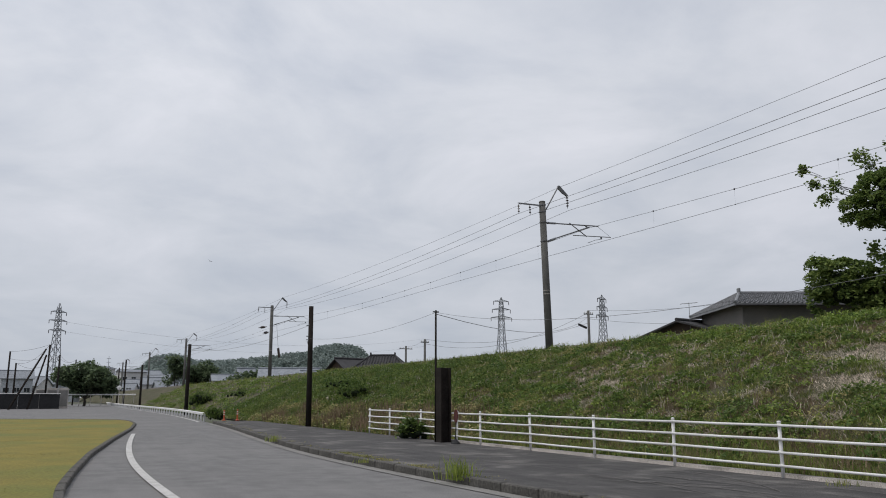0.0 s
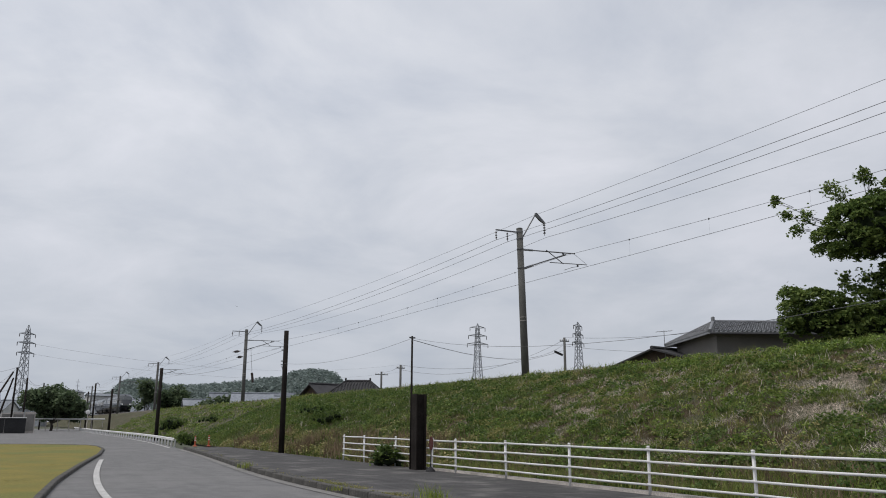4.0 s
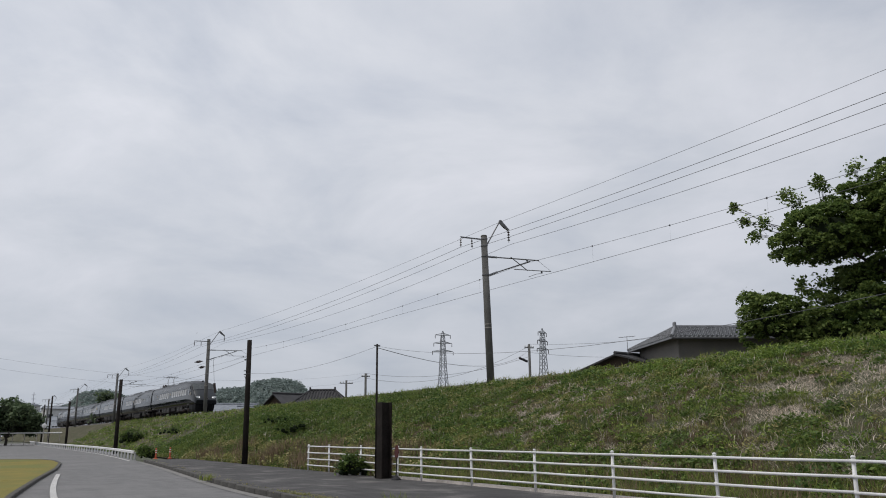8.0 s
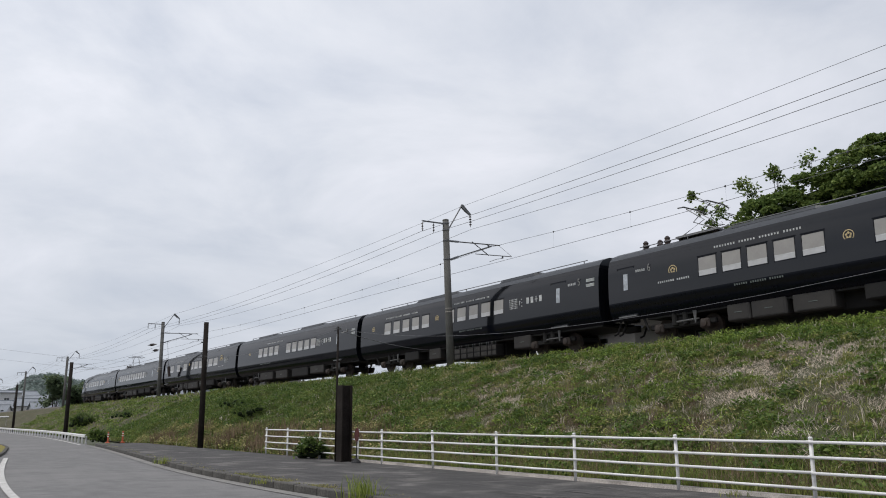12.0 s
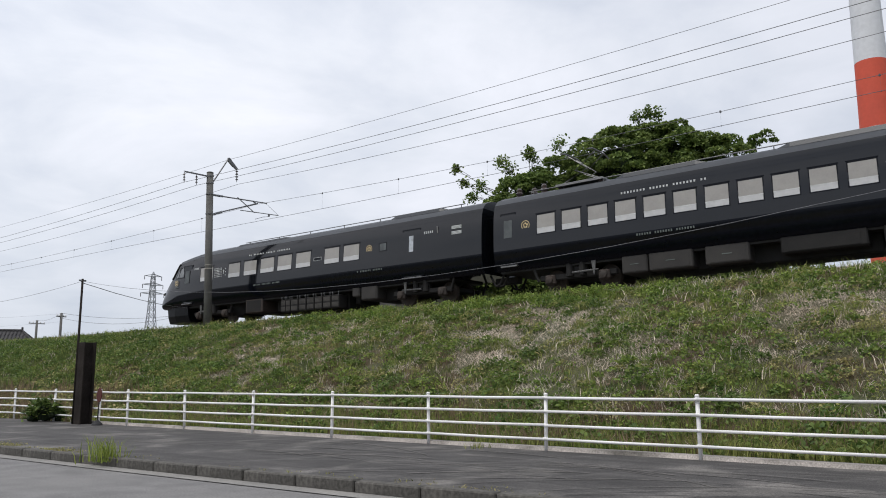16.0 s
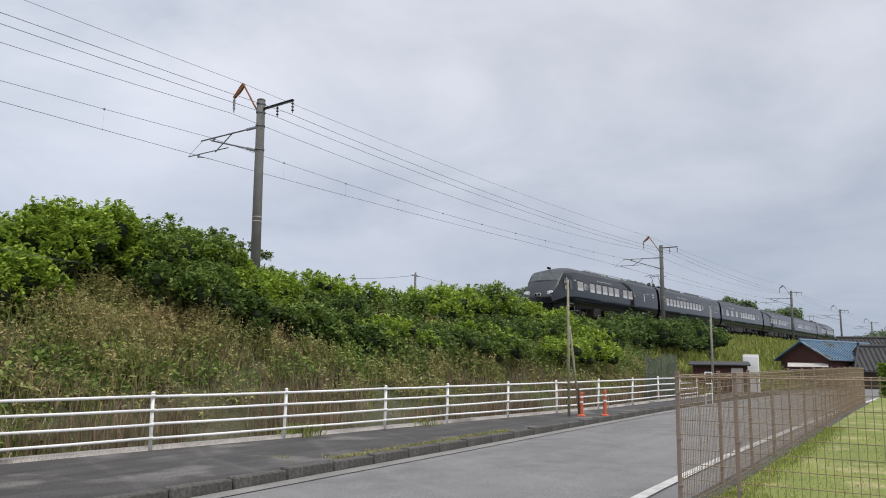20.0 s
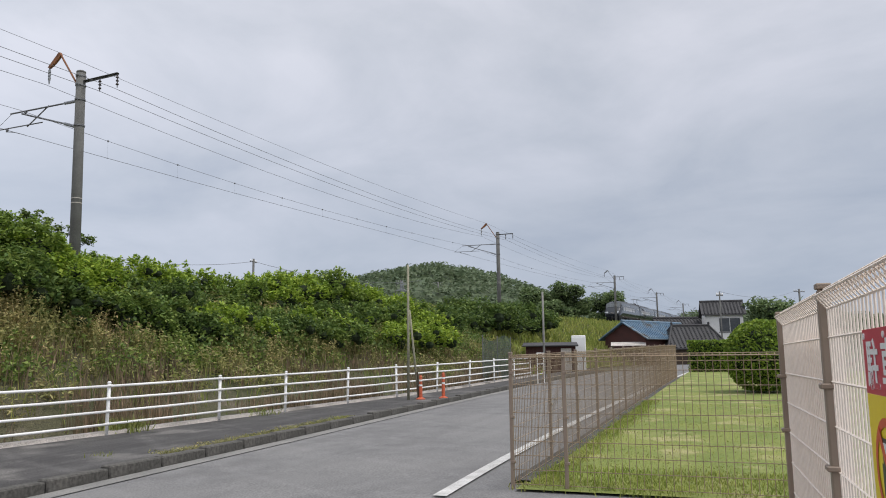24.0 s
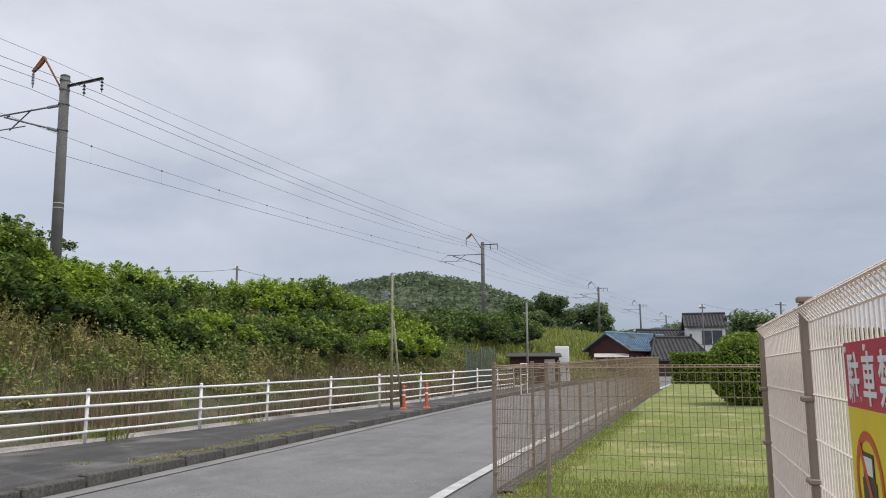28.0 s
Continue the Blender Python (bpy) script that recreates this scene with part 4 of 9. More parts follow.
def bogie(car, x):
    b = part("bogie", Geo().rbox((x, 0, 0.52), (2.9, 1.2, 0.18), 0.03), TR_GEAR, car)
    for sg in (-1, 1):
        gg = Geo()
        gg.rbox((x, sg * 0.98, 0.52), (3.0, 0.16, 0.2), 0.03)
        gg.rbox((x, sg * 0.98, 0.74), (0.8, 0.2, 0.26), 0.03)
        gg.tube([(x - 0.25, sg * 1.1, 0.5), (x - 0.25, sg * 1.1, 0.95)], 0.13, 10)
        gg.tube([(x + 0.25, sg * 1.1, 0.5), (x + 0.25, sg * 1.1, 0.95)], 0.13, 10)
        gg.tube([(x - 1.5, sg * 1.12, 0.42), (x - 1.7, sg * 1.15, 0.95)], 0.05, 6)
        part("side_frame", gg, TR_GEAR, b)
        part("damper", Geo().tube([(x - 0.1, sg * 1.2, 0.6), (x + 0.65, sg * 1.2, 0.62)], 0.04, 8).tube([(x + 0.3, sg * 1.2, 0.61), (x + 0.9, sg * 1.2, 0.63)], 0.025, 8), TR_PIPE, b, "grey damper rod")
        part("bracket", Geo().prism([(x + 0.64, sg * 1.22, 0.96), (x + 0.82, sg * 1.22, 0.96), (x + 0.76, sg * 1.22, 0.48), (x + 0.71, sg * 1.22, 0.48)], (0, -0.03 * sg, 0)), TR_PIPE, b, "pointed grey bracket")
        for dx in (-1.05, 1.05):
            part("axle_box", Geo().rbox((x + dx, sg * 1.06, 0.44), (0.42, 0.2, 0.36), 0.06).lathe([(0.13, -0.02), (0.15, 0.0), (0.13, 0.04), (0.03, 0.06)], 12, (x + dx, sg * 1.17, 0.44), Matrix.Rotation(radians(-90 * sg), 3, "X")), TR_RUSTY, b, "brown rusty axle box")
        for dx in (-1.05, 1.05):
            gg = Geo()
            gg.lathe([(0.43, -0.06), (0.45, -0.05), (0.42, 0.06), (0.12, 0.07), (0.1, 0.1)], 18, (x + dx, sg * 0.56, 0.42), Matrix.Rotation(radians(-90 * sg), 3, "X"))
            gg.rbox((x + dx, sg * 1.0, 0.42), (0.36, 0.24, 0.34), 0.05)
            part("wheel", gg, TR_RUSTY, b)
    return b


def emblem(car, x, z, r, sgn):
    """A round gold mark, with no letters."""
    gg = Geo()
    y = sgn * (side_y(z) + 0.006)
    n = 20
    for k in range(5):
        a_ = radians(90 + 72 * k)
        ca, sa = math.cos(a_), math.sin(a_)
        gg.add([(x + r * q * (ca * u - sa * v), y, z + r * q * (sa * u + ca * v)) for q, u, v in ((0.68, 1, 0), (0.5, 0.8, 0.6), (0.18, 1, 0), (0.5, 0.8, -0.6))], [(0, 1, 2, 3)])
    for a, b in ((1.0, 0.84),):
        vs = []
        for i in range(n):
            c, s_ = math.cos(2 * math.pi * i / n), math.sin(2 * math.pi * i / n)
            vs += [(x + r * a * c, y, z + r * a * s_), (x + r * b * c, y, z + r * b * s_)]
        gg.add(vs, [(2 * i, 2 * i + 1, (2 * i + 3) % (2 * n), (2 * i + 2) % (2 * n)) for i in range(n)])
    part("emblem", gg, TR_GOLD, car, "round gold emblem")
    part("lettering", Geo().box((x, y, z - r - 0.08), (r * 2.2, 0.004, 0.035)), TR_DIM, car)


def bars(car, x0, x1, z, h, sgn, material, pitch=0.16, gaps=()):
    """A row of lettering as plain bars."""
    gg = Geo()
    n = int((x1 - x0) / pitch)
    for i in range(n):
        if i in gaps:
            continue
        xx = x0 + pitch * (i + 0.5)
        gg.box((xx, sgn * (side_y(z) + 0.003), z), (pitch * 0.5, 0.012, h))
    part("lettering", gg, material, car, "row of small pale lettering")["kind"] = "stuff"


def dots(car, x0, z, sgn, way_):
    """A grid of dots, then a cross and a column of three; way_: the reading direction along x."""
    y = sgn * (side_y(z + 0.2) + 0.006)
    gg = Geo()
    for i in range(6):
        for j in range(6):
            gg.box((x0 + way_ * 0.1 * i, y, z + 0.082 * j), (0.05, 0.02, 0.05))
    for j in range(3):
        gg.box((x0 + way_ * 0.84, y, z + 0.04 + 0.16 * j), (0.05, 0.02, 0.05))
    gg.box((x0 + way_ * 0.68, y, z + 0.21), (0.03, 0.02, 0.22))
    gg.box((x0 + way_ * 0.68, y, z + 0.26), (0.11, 0.02, 0.03))
    part("dot_pattern", gg, TR_LETTER, car, "grid of small pale dots")["kind"] = "stuff"


def train_window(car, x0, x1, z0, z1, sgn):
    bar, lid = Geo(), Geo()
    fr = part("window", side_panel(Geo(), x0 - 0.035, x1 + 0.035, z0 - 0.035, z1 + 0.035, 0.004, sgn), TR_BLACK, car)
    zc = z0 + (z1 - z0) * 0.27
    side_panel(bar, x0 - 0.01, x1 + 0.01, zc - 0.012, zc + 0.012, 0.012, sgn)
    side_panel(lid, x0 - 0.06, x1 + 0.06, z1 + 0.045, z1 + 0.075, 0.012, sgn)
    part("blind", side_panel(Geo(), x0, x1, zc, z1, 0.009, sgn), TR_BLIND, fr, "grey window blind behind glass")
    part("curtain", side_panel(Geo(), x0, x1, z0, zc, 0.009, sgn), TR_SILLCURTAIN, fr, "white lower curtain behind glass")
    part("curtain_bar", bar, TR_LETTER, fr)
    part("rain_strip", lid, TR_BLACK, fr)


def train_door(car, x0, x1, sgn, cab=False):
    d = part("door", side_panel(Geo(), x0, x1, 1.12, 3.02, 0.006, sgn), TR_BODY, car)
    gg = Geo()
    for a, b, c, e in ((x0 - 0.04, x0, 1.12, 3.05), (x1, x1 + 0.04, 1.12, 3.05), (x0 - 0.04, x1 + 0.04, 3.02, 3.07)):
        side_panel(gg, a, b, c, e, 0.012, sgn)
    part("door_frame", gg, TR_BLACK, d)
    w = 0.22 if not cab else 0.36
    xc = (x0 + x1) / 2
    part("pane", side_panel(Geo(), xc - w / 2, xc + w / 2, 2.12, 2.78, 0.011, sgn), TR_SCREEN if cab else FROST, d)
    part("step", Geo().box((xc, sgn * 1.40, 1.06), (x1 - x0 + 0.1, 0.1, 0.05)), STEEL, d)


def roof_unit(car, x0, x1, h=0.22, w=1.9):
    gg = Geo()
    prof = [(-w / 2, 0), (-w / 2 + 0.08, h * 0.75), (-w / 2 + 0.3, h), (w / 2 - 0.3, h), (w / 2 - 0.08, h * 0.75), (w / 2, 0)]
    z = 3.72
    vs = [(x, y * f, z + q) for x, f, hf in ((x0, 0.92, 0.4), (x0 + 0.35, 1, 1), (x1 - 0.35, 1, 1), (x1, 0.92, 0.4)) for y, q in [(a, b * hf) for a, b in prof]]
    n = len(prof)
    fs = [(i * n + j, i * n + j + 1, (i + 1) * n + j + 1, (i + 1) * n + j) for i in range(3) for j in range(n - 1)]
    fs += [tuple(range(n)), tuple(range(3 * n, 4 * n))]
    gg.add(vs, fs)
    part("roof_unit", gg, TR_ROOF, car)


def pantograph(car, x, up=0.08):
    b = part("pantograph", Geo().rbox((x, 0, 3.89 + up), (1.9, 1.3, 0.09), 0.02), STEEL, car)
    for dx in (-0.8, 0.8):
        for y in (-0.5, 0.5):
            part("insulator", Geo().lathe([(0.06, 0), (0.1, 0.05), (0.06, 0.1), (0.1, 0.15), (0.05, 0.2)], 8, (x + dx, y, 3.67 + up)), PORCELAIN, b)
    gg = Geo()
    for y in (-0.45, 0.45):
        gg.tube([(x - 0.75, y, 3.95 + up), (x + 0.25, y * 0.8, 4.42 + up), (x - 0.55, y * 0.7, 5.02 + up)], 0.025, 6)
        gg.tube([(x + 0.75, y, 3.95 + up), (x - 0.25, y * 0.8, 4.42 + up), (x + 0.55, y * 0.7, 5.02 + up)], 0.025, 6)
    gg.tube([(x - 0.55, -0.85, 4.98 + up), (x - 0.55, -0.5, 5.08 + up), (x - 0.55, 0.5, 5.08 + up), (x - 0.55, 0.85, 4.98 + up)], 0.03, 6)
    gg.tube([(x + 0.55, -0.85, 4.98 + up), (x + 0.55, -0.5, 5.08 + up), (x + 0.55, 0.5, 5.08 + up), (x + 0.55, 0.85, 4.98 + up)], 0.03, 6)
    part("arm", gg, STEEL, b)
    for k_, xx in enumerate((x - 1.6, x - 2.2, x - 2.7)):
        part("insulator", Geo().lathe([(0.13, 0), (0.16, 0.1), (0.1, 0.14), (0.15, 0.22), (0.1, 0.28), (0.12, 0.36), (0.05, 0.44)], 10, (xx, -0.3 + 0.3 * (k_ % 2), 3.72 + up)), PORCELAIN, b)


def under_gear(car, items):
    """Boxes hung under the floor: (x0, x1, height, kind)."""
    for x0, x1, h, kind in items:
        if kind == "keel":
            part("underfloor_casing", Geo().rbox(((x0 + x1) / 2, 0, 0.62), (x1 - x0, 1.3, 0.64), 0.04), TR_GEAR, car)
        elif kind == "rack":
            n = max(2, round((x1 - x0) / 0.5))
            ws = [1.0] * (n - 2) + [0.62, 0.62]
            unit = (x1 - x0) / sum(ws)
            bx = part("resistor_rack", Geo().rbox(((x0 + x1) / 2, 0, 0.88), (x1 - x0, 2.3, 0.08), 0.02).rbox(((x0 + x1) / 2, 0, 0.5), (x1 - x0, 1.4, 0.7), 0.03), TR_GEAR, car)
            x = x0
            for w in ws:
                w *= unit
                for sg in (-1, 1):
                    xm = x + w / 2
                    part("resistor_box", Geo().rbox((xm, sg * 1.08, 0.45), (w * 0.9, 0.5, 0.56), 0.02), TR_GEAR, bx)
                    for zz in (0.32, 0.58):
                        part("louvre_panel", Geo().rbox((xm, sg * 1.333, zz), (w * 0.78, 0.012, 0.17), 0.004), TR_LOUVRE, bx)
                        for k in range(3):
                            part("slat", Geo().box((xm, sg * 1.342, zz - 0.05 + 0.05 * k), (w * 0.72, 0.008, 0.014)), TR_GEAR, bx)
                    for dx in (-0.34, 0.34):
                        part("hanger", Geo().tube([(xm + dx * w, sg * 1.3, 0.74), (xm + dx * w, sg * 1.3, 0.88)], 0.014, 6).box((xm + dx * w, sg * 1.31, 0.84), (0.05, 0.03, 0.03)), STEEL, bx)
                x += w
        else:
            bx = part("equipment_box", Geo().rbox(((x0 + x1) / 2, 0, 0.95 - h / 2), (x1 - x0, 2.5, h), 0.04), TR_BOX if kind == "box" else TR_RUSTY if kind == "rusty" else TR_GEAR, car)
            for sg in (-1, 1):
                part("cover_frame", Geo().rbox(((x0 + x1) / 2, sg * 1.252, 0.95 - h / 2), ((x1 - x0) * 0.84, 0.014, h * 0.8), 0.005), TR_BOX if kind == "box" else TR_GEAR, bx)
            if kind == "box":
                part("cover_plate", Geo().box(((x0 + x1) / 2, -1.264, 0.95 - h / 2), (0.3, 0.010, 0.025)), TR_DIM, bx)
            for dx in (-0.4, 0.4):
                part("hanger", Geo().box(((x0 + x1) / 2 + dx * (x1 - x0), -1.2, 0.97), (0.05, 0.05, 0.12)), TR_GEAR, bx)


def car_body(length, cab):
    """A car with its middle at x = 0; cab: +1 nose forward, -1 nose backward, 0 none."""
    car = thing("train_car", "glossy black express train car with gold marks" if not cab else "glossy black express train cab car with sloped nose", "train car", group="train cars")
    a, b = -length / 2 + 0.28, length / 2 - 0.28
    if cab:
        st = [(b - 0.2 - d, w, zt, zb) for d, w, zt, zb in NOSE] + [(a, 1, CROWN, 0.92)]
    else:
        st = [(b, 1, CROWN, 0.92), (a, 1, CROWN, 0.92)]
    # long straight runs get a few stations for clean shading
    body_g, k1 = loft(st, 0, 9)
    # open top of the side skin is closed by the roof
    roof_g, k2 = loft(st, 9, 12)
    # split left and right halves of the side skin: drop the faces across the top
    keep = []
    for f in body_g.f:
        j = f[0] % k1
        if j != k1 // 2 - 1:
            keep.append(f)
    body_g.f = keep
    n = len(st) - 1
    body_g.f.append(tuple(range(n * k1, n * k1 + k1)))
    roof_g.f.append(tuple(range(n * k2, n * k2 + k2))[::-1])
    if not cab:
        body_g.f.append(tuple(range(0, k1))[::-1])
        roof_g.f.append(tuple(range(0, k2)))
    else:
        body_g.f.append(tuple(range(0, k1))[::-1])
        roof_g.f.append(tuple(range(0, k2)))
    body_g.f += [(i * k1, (i + 1) * k1, (i + 1) * k1 + k1 - 1, i * k1 + k1 - 1) for i in range(n)]
    low_g = Geo()
    low_g.v = list(body_g.v)
    low_g.f = [f for f in body_g.f if len(f) == 4 and (f[0] % k1 < 4 or f[0] % k1 > k1 - 6) and f[3] - f[0] == k1]
    body_g.f = [f for f in body_g.f if f not in set(low_g.f)]
    low_me = low_g.mesh("lower_side", TR_BLACK, True)
    fix_normals(low_me)
    low_me.set_sharp_from_angle(angle=radians(28))
    part("lower_side", low_me, None, car, "glossy black lower side")
    me = body_g.mesh("body", TR_BODY, True)
    fix_normals(me)
    me.set_sharp_from_angle(angle=radians(28))
    part("body", me, None, car)
    me = roof_g.mesh("roof", TR_ROOF, True)
    fix_normals(me)
    me.set_sharp_from_angle(angle=radians(28))
    part("roof", me, None, car)
    part("floor_frame", Geo().box((0, 0, 0.93), (length - (4.0 if cab else 0.8), 2.35, 0.16)), TR_GEAR, car)
    return car, a, b


def band(stations, i0, i1, grow=0.008):
    """A patch of skin on the flanks between two section points, a little proud."""
    gg, kk = loft([(x, w * (1 + grow), zt + grow, zb) for x, w, zt, zb in stations], i0, i1)
    gg.f = [f for f in gg.f if f[0] % kk != kk // 2 - 1]
    return gg


def nose_at(d):
    ds = [q[0] for q in NOSE]
    return tuple(lerp(d, ds, [q[i] for q in NOSE]) for i in (1, 2, 3))


def cab_front(car, b, lit):
    tip = b - 0.2
    st = [(tip - d, *nose_at(d)) for d in (1.05, 1.2, 1.3, 1.4, 1.5, 1.6, 1.66)]
    gg, kk = loft([(x, w * 1.006, zt + 0.014, zb) for x, w, zt, zb in st], 9, 12)
    part("windscreen", gg, TR_SCREEN, car)
    for sg in (-1, 1):
        for name, mt, corners, out in (("cab_window_frame", TR_BLACK, ((1.36, 2.44), (2.22, 2.44), (2.22, 3.08), (1.76, 3.08)), 0.012), ("cab_side_window", CAB_GLASS, ((1.48, 2.49), (2.16, 2.49), (2.16, 3.03), (1.82, 3.03)), 0.018)):
            gg = Geo()
            for r_ in range(6):
                f = r_ / 5
                for c_ in range(5):
                    h = c_ / 4
                    lo, hi = [corners[0][k] * (1 - h) + corners[1][k] * h for k in (0, 1)], [corners[3][k] * (1 - h) + corners[2][k] * h for k in (0, 1)]
                    d, z = lo[0] * (1 - f) + hi[0] * f, lo[1] * (1 - f) + hi[1] * f
                    wf, zt, zb = nose_at(d)
                    zz = 0.92 + (z - zb) * (CROWN - 0.92) / (zt - zb)
                    gg.v.append((tip - d, sg * (side_y(zz) * wf + out), z))
            gg.f = [(r_ * 5 + c_, r_ * 5 + c_ + 1, r_ * 5 + c_ + 6, r_ * 5 + c_ + 5) for r_ in range(5) for c_ in range(4)]
            part(name, gg, mt, car)
        part("window_divider", Geo().tube([(tip - 1.72, sg * (side_y(2.83) * 0.978 + 0.02), 2.48), (tip - 1.84, sg * (side_y(3.2) * 0.978 + 0.02), 3.04)], 0.022, 6), TR_BLACK, car)
    for sg in (-1, 1):
        run_ = []
        for d in (0.98, 1.12, 1.35, 1.5, 1.6, 1.72):
            wf, zt, zb = nose_at(d)
            w9, z9 = section_at(zt)[9]
            run_.append((tip - d, sg * w9 * wf, zb + (z9 - 0.92) * (zt - zb) / (CROWN - 0.92)))
        part("windscreen_pillar", Geo().tube(run_, 0.05, 8), TR_GEAR, car)
    part("windscreen_trim", Geo().tube([(tip - 0.98, y, nose_at(0.98)[1] - 0.02 - 0.10 * (abs(y) / 1.1) ** 3) for y in (-1.12, -0.8, -0.4, 0, 0.4, 0.8, 1.12)], 0.03, 6), TR_BLACK, car)
    for sg in (-1, 1):
        hl = part("headlight", Geo().lathe([(0.36, 0), (0.33, 0.03), (0.2, 0.045), (0.02, 0.05)], 18, (tip - 0.17, sg * 0.82, 1.735), Matrix.Rotation(radians(52), 3, "Y") @ Matrix.Rotation(radians(sg * 12), 3, "X") @ Matrix.Diagonal((0.5, 1, 1)).to_3x3()), TR_LENS, car, "oval headlight under clear cover")
        part("lamp", Geo().lathe([(0.065, 0), (0.06, 0.03), (0.02, 0.04)], 12, (tip - 0.13, sg * 0.76, 1.755), Matrix.Rotation(radians(54), 3, "Y")), HEADLIGHT if lit else FROST, hl)
        part("tail_lamp", Geo().rbox((tip - 0.03, sg * 0.13, 1.60), (0.16, 0.15, 0.20), 0.03), TR_BLACK, car)
        part("tail_lamp_rim", Geo().rbox((tip - 0.055, sg * 0.13, 1.60), (0.14, 0.20, 0.25), 0.03), PALE, car)
    # skirt and plough
    gg = Geo()
    lo = [(tip - 0.06, 0.72), (tip - 0.4, 1.08), (tip - 1.2, 1.22), (tip - 2.4, 1.26)]
    vs, n = [], len(lo)
    for z, f in ((0.95, 1.0), (0.5, 0.98), (0.16, 0.9)):
        for sg in (-1, 1):
            for x, y in (lo if sg < 0 else lo[::-1]):
                vs.append((x - (0.95 - z) * 0.1, sg * y * f, z))
    kk = 2 * n
    fs = [(i * kk + j, i * kk + (j + 1) % kk, (i + 1) * kk + (j + 1) % kk, (i + 1) * kk + j) for i in range(2) for j in range(kk)] + [tuple(range(2 * kk, 3 * kk))]
    gg.add(vs, fs)
    part("skirt", gg, TR_SKIRT, car)
    part("coupler", Geo().rbox((tip + 0.02, 0, 0.78), (0.4, 0.34, 0.3), 0.04), TR_GEAR, car)
    part("coupler_head", Geo().rbox((tip + 0.27, 0, 0.80), (0.16, 0.26, 0.42), 0.04), TR_GEAR, car)
    part("skirt_rail", Geo().box((tip - 0.7, -1.2, 1.02), (0.9, 0.03, 0.04)), STEEL, car)
    h = part("roof_horn", Geo().tube([(tip - 2.0, 0.0, 3.68), (tip - 1.68, 0.0, 3.68)], 0.085, 10), TR_BLACK, car)
    part("stand", Geo().tube([(tip - 1.85, 0.0, 3.38), (tip - 1.85, 0.0, 3.68)], 0.03, 6), STEEL, h)


CARS = []
Z0, Z1 = 2.12, 2.80


def finish(car, wins, doors, sgn, to_x):
    for w0, w1 in wins:
        x0, x1 = sorted((to_x(w0), to_x(w1)))
        train_window(car, x0, x1, Z0, Z1, sgn)
    for d0, d1 in doors:
        x0, x1 = sorted((to_x(d0), to_x(d1)))
        train_door(car, x0, x1, sgn, cab=(d1 - d0) < 0.7)


# windows as distances from the end that is rearmost on the way
WINS = {
    0: [(4.12, 5.12), (6.37, 7.22), (7.55, 8.45), (8.77, 9.7), (9.97, 10.9), (11.22, 12.15), (13.05, 13.93), (14.22, 15.12)],
    1: [(2.17 + 1.015 * i, 2.89 + 1.015 * i) for i in range(11)],
    2: [(2.32, 3.3), (4.36, 5.35), (6.42, 7.42), (8.86, 9.44), (9.69, 10.67), (10.98, 11.99), (12.29, 13.29), (13.57, 14.59), (14.89, 15.9)],
    3: [(4.6 + 1.01 * i, 5.32 + 1.01 * i) for i in range(4)] + [(9.74 + 1.01 * i, 10.46 + 1.01 * i) for i in range(5)],
    4: [(3.1 + 0.99 * i, 3.77 + 0.99 * i) for i in range(5)] + [(9.34 + 1.0 * i, 10.04 + 1.0 * i) for i in range(5)],
    5: [(4.72 + 1.005 * i, 5.45 + 1.005 * i) for i in range(5)] + [(11.05 + 1.01 * i, 11.79 + 1.01 * i) for i in range(7)],
}
DOORS = {0: [(2.65, 3.32), (17.55, 18.43)], 1: [(0.62, 1.22), (15.75, 16.7)], 2: [(0.4, 1.28)], 3: [(17.2, 18.1)], 4: [(17.35, 18.25)], 5: [(0.8, 1.62), (18.56, 19.27)]}
EMBLEMS = {0: [(2.1, 2.2, 0.15), (15.7, 2.5, 0.17)], 1: [(1.68, 2.5, 0.18), (18.24, 2.62, 0.2)], 2: [(8.12, 2.6, 0.17), (16.83, 2.55, 0.40)], 3: [(2.8, 2.5, 0.17)], 4: [(1.8, 2.55, 0.17), (8.5, 2.5, 0.17)], 5: [(3.55, 2.55, 0.2), (10.25, 2.5, 0.18), (19.68, 2.18, 0.16)]}
# near-side marks: where the dot grids start, lettering along the cornice, low lettering, lettering under an emblem
DOTS = {0: [5.3], 1: [13.3], 2: [17.62], 4: [14.55], 3: [14.7]}
TITLES = {0: [(7.7, 10.75, 3.08)], 1: [(5.4, 8.4, 3.08)], 2: [(3.35, 6.4, 3.08)], 3: [(6.0, 9.0, 3.08)], 4: [(3.2, 6.6, 3.08), (10.0, 13.0, 3.08)], 5: [(5.37, 8.8, 3.08), (12.93, 16.05, 3.08)]}
LOWS = {0: [(8.25, 10.15), (15.0, 16.45)], 1: [(5.9, 7.9), (17.9, 19.2)], 2: [(4.0, 5.9), (11.0, 13.1)], 3: [(5.0, 7.0)], 4: [(10.5, 12.4)], 5: [(6.1, 8.06), (13.5, 15.45)]}
PLATES = {1: [(17.5, 19.0, 2.24)], 2: [(16.15, 17.5, 1.98)], 5: [(2.8, 4.3, 2.17)]}
GRILLES = {0: 20.0, 1: 19.15, 3: 19.5, 4: 19.5}
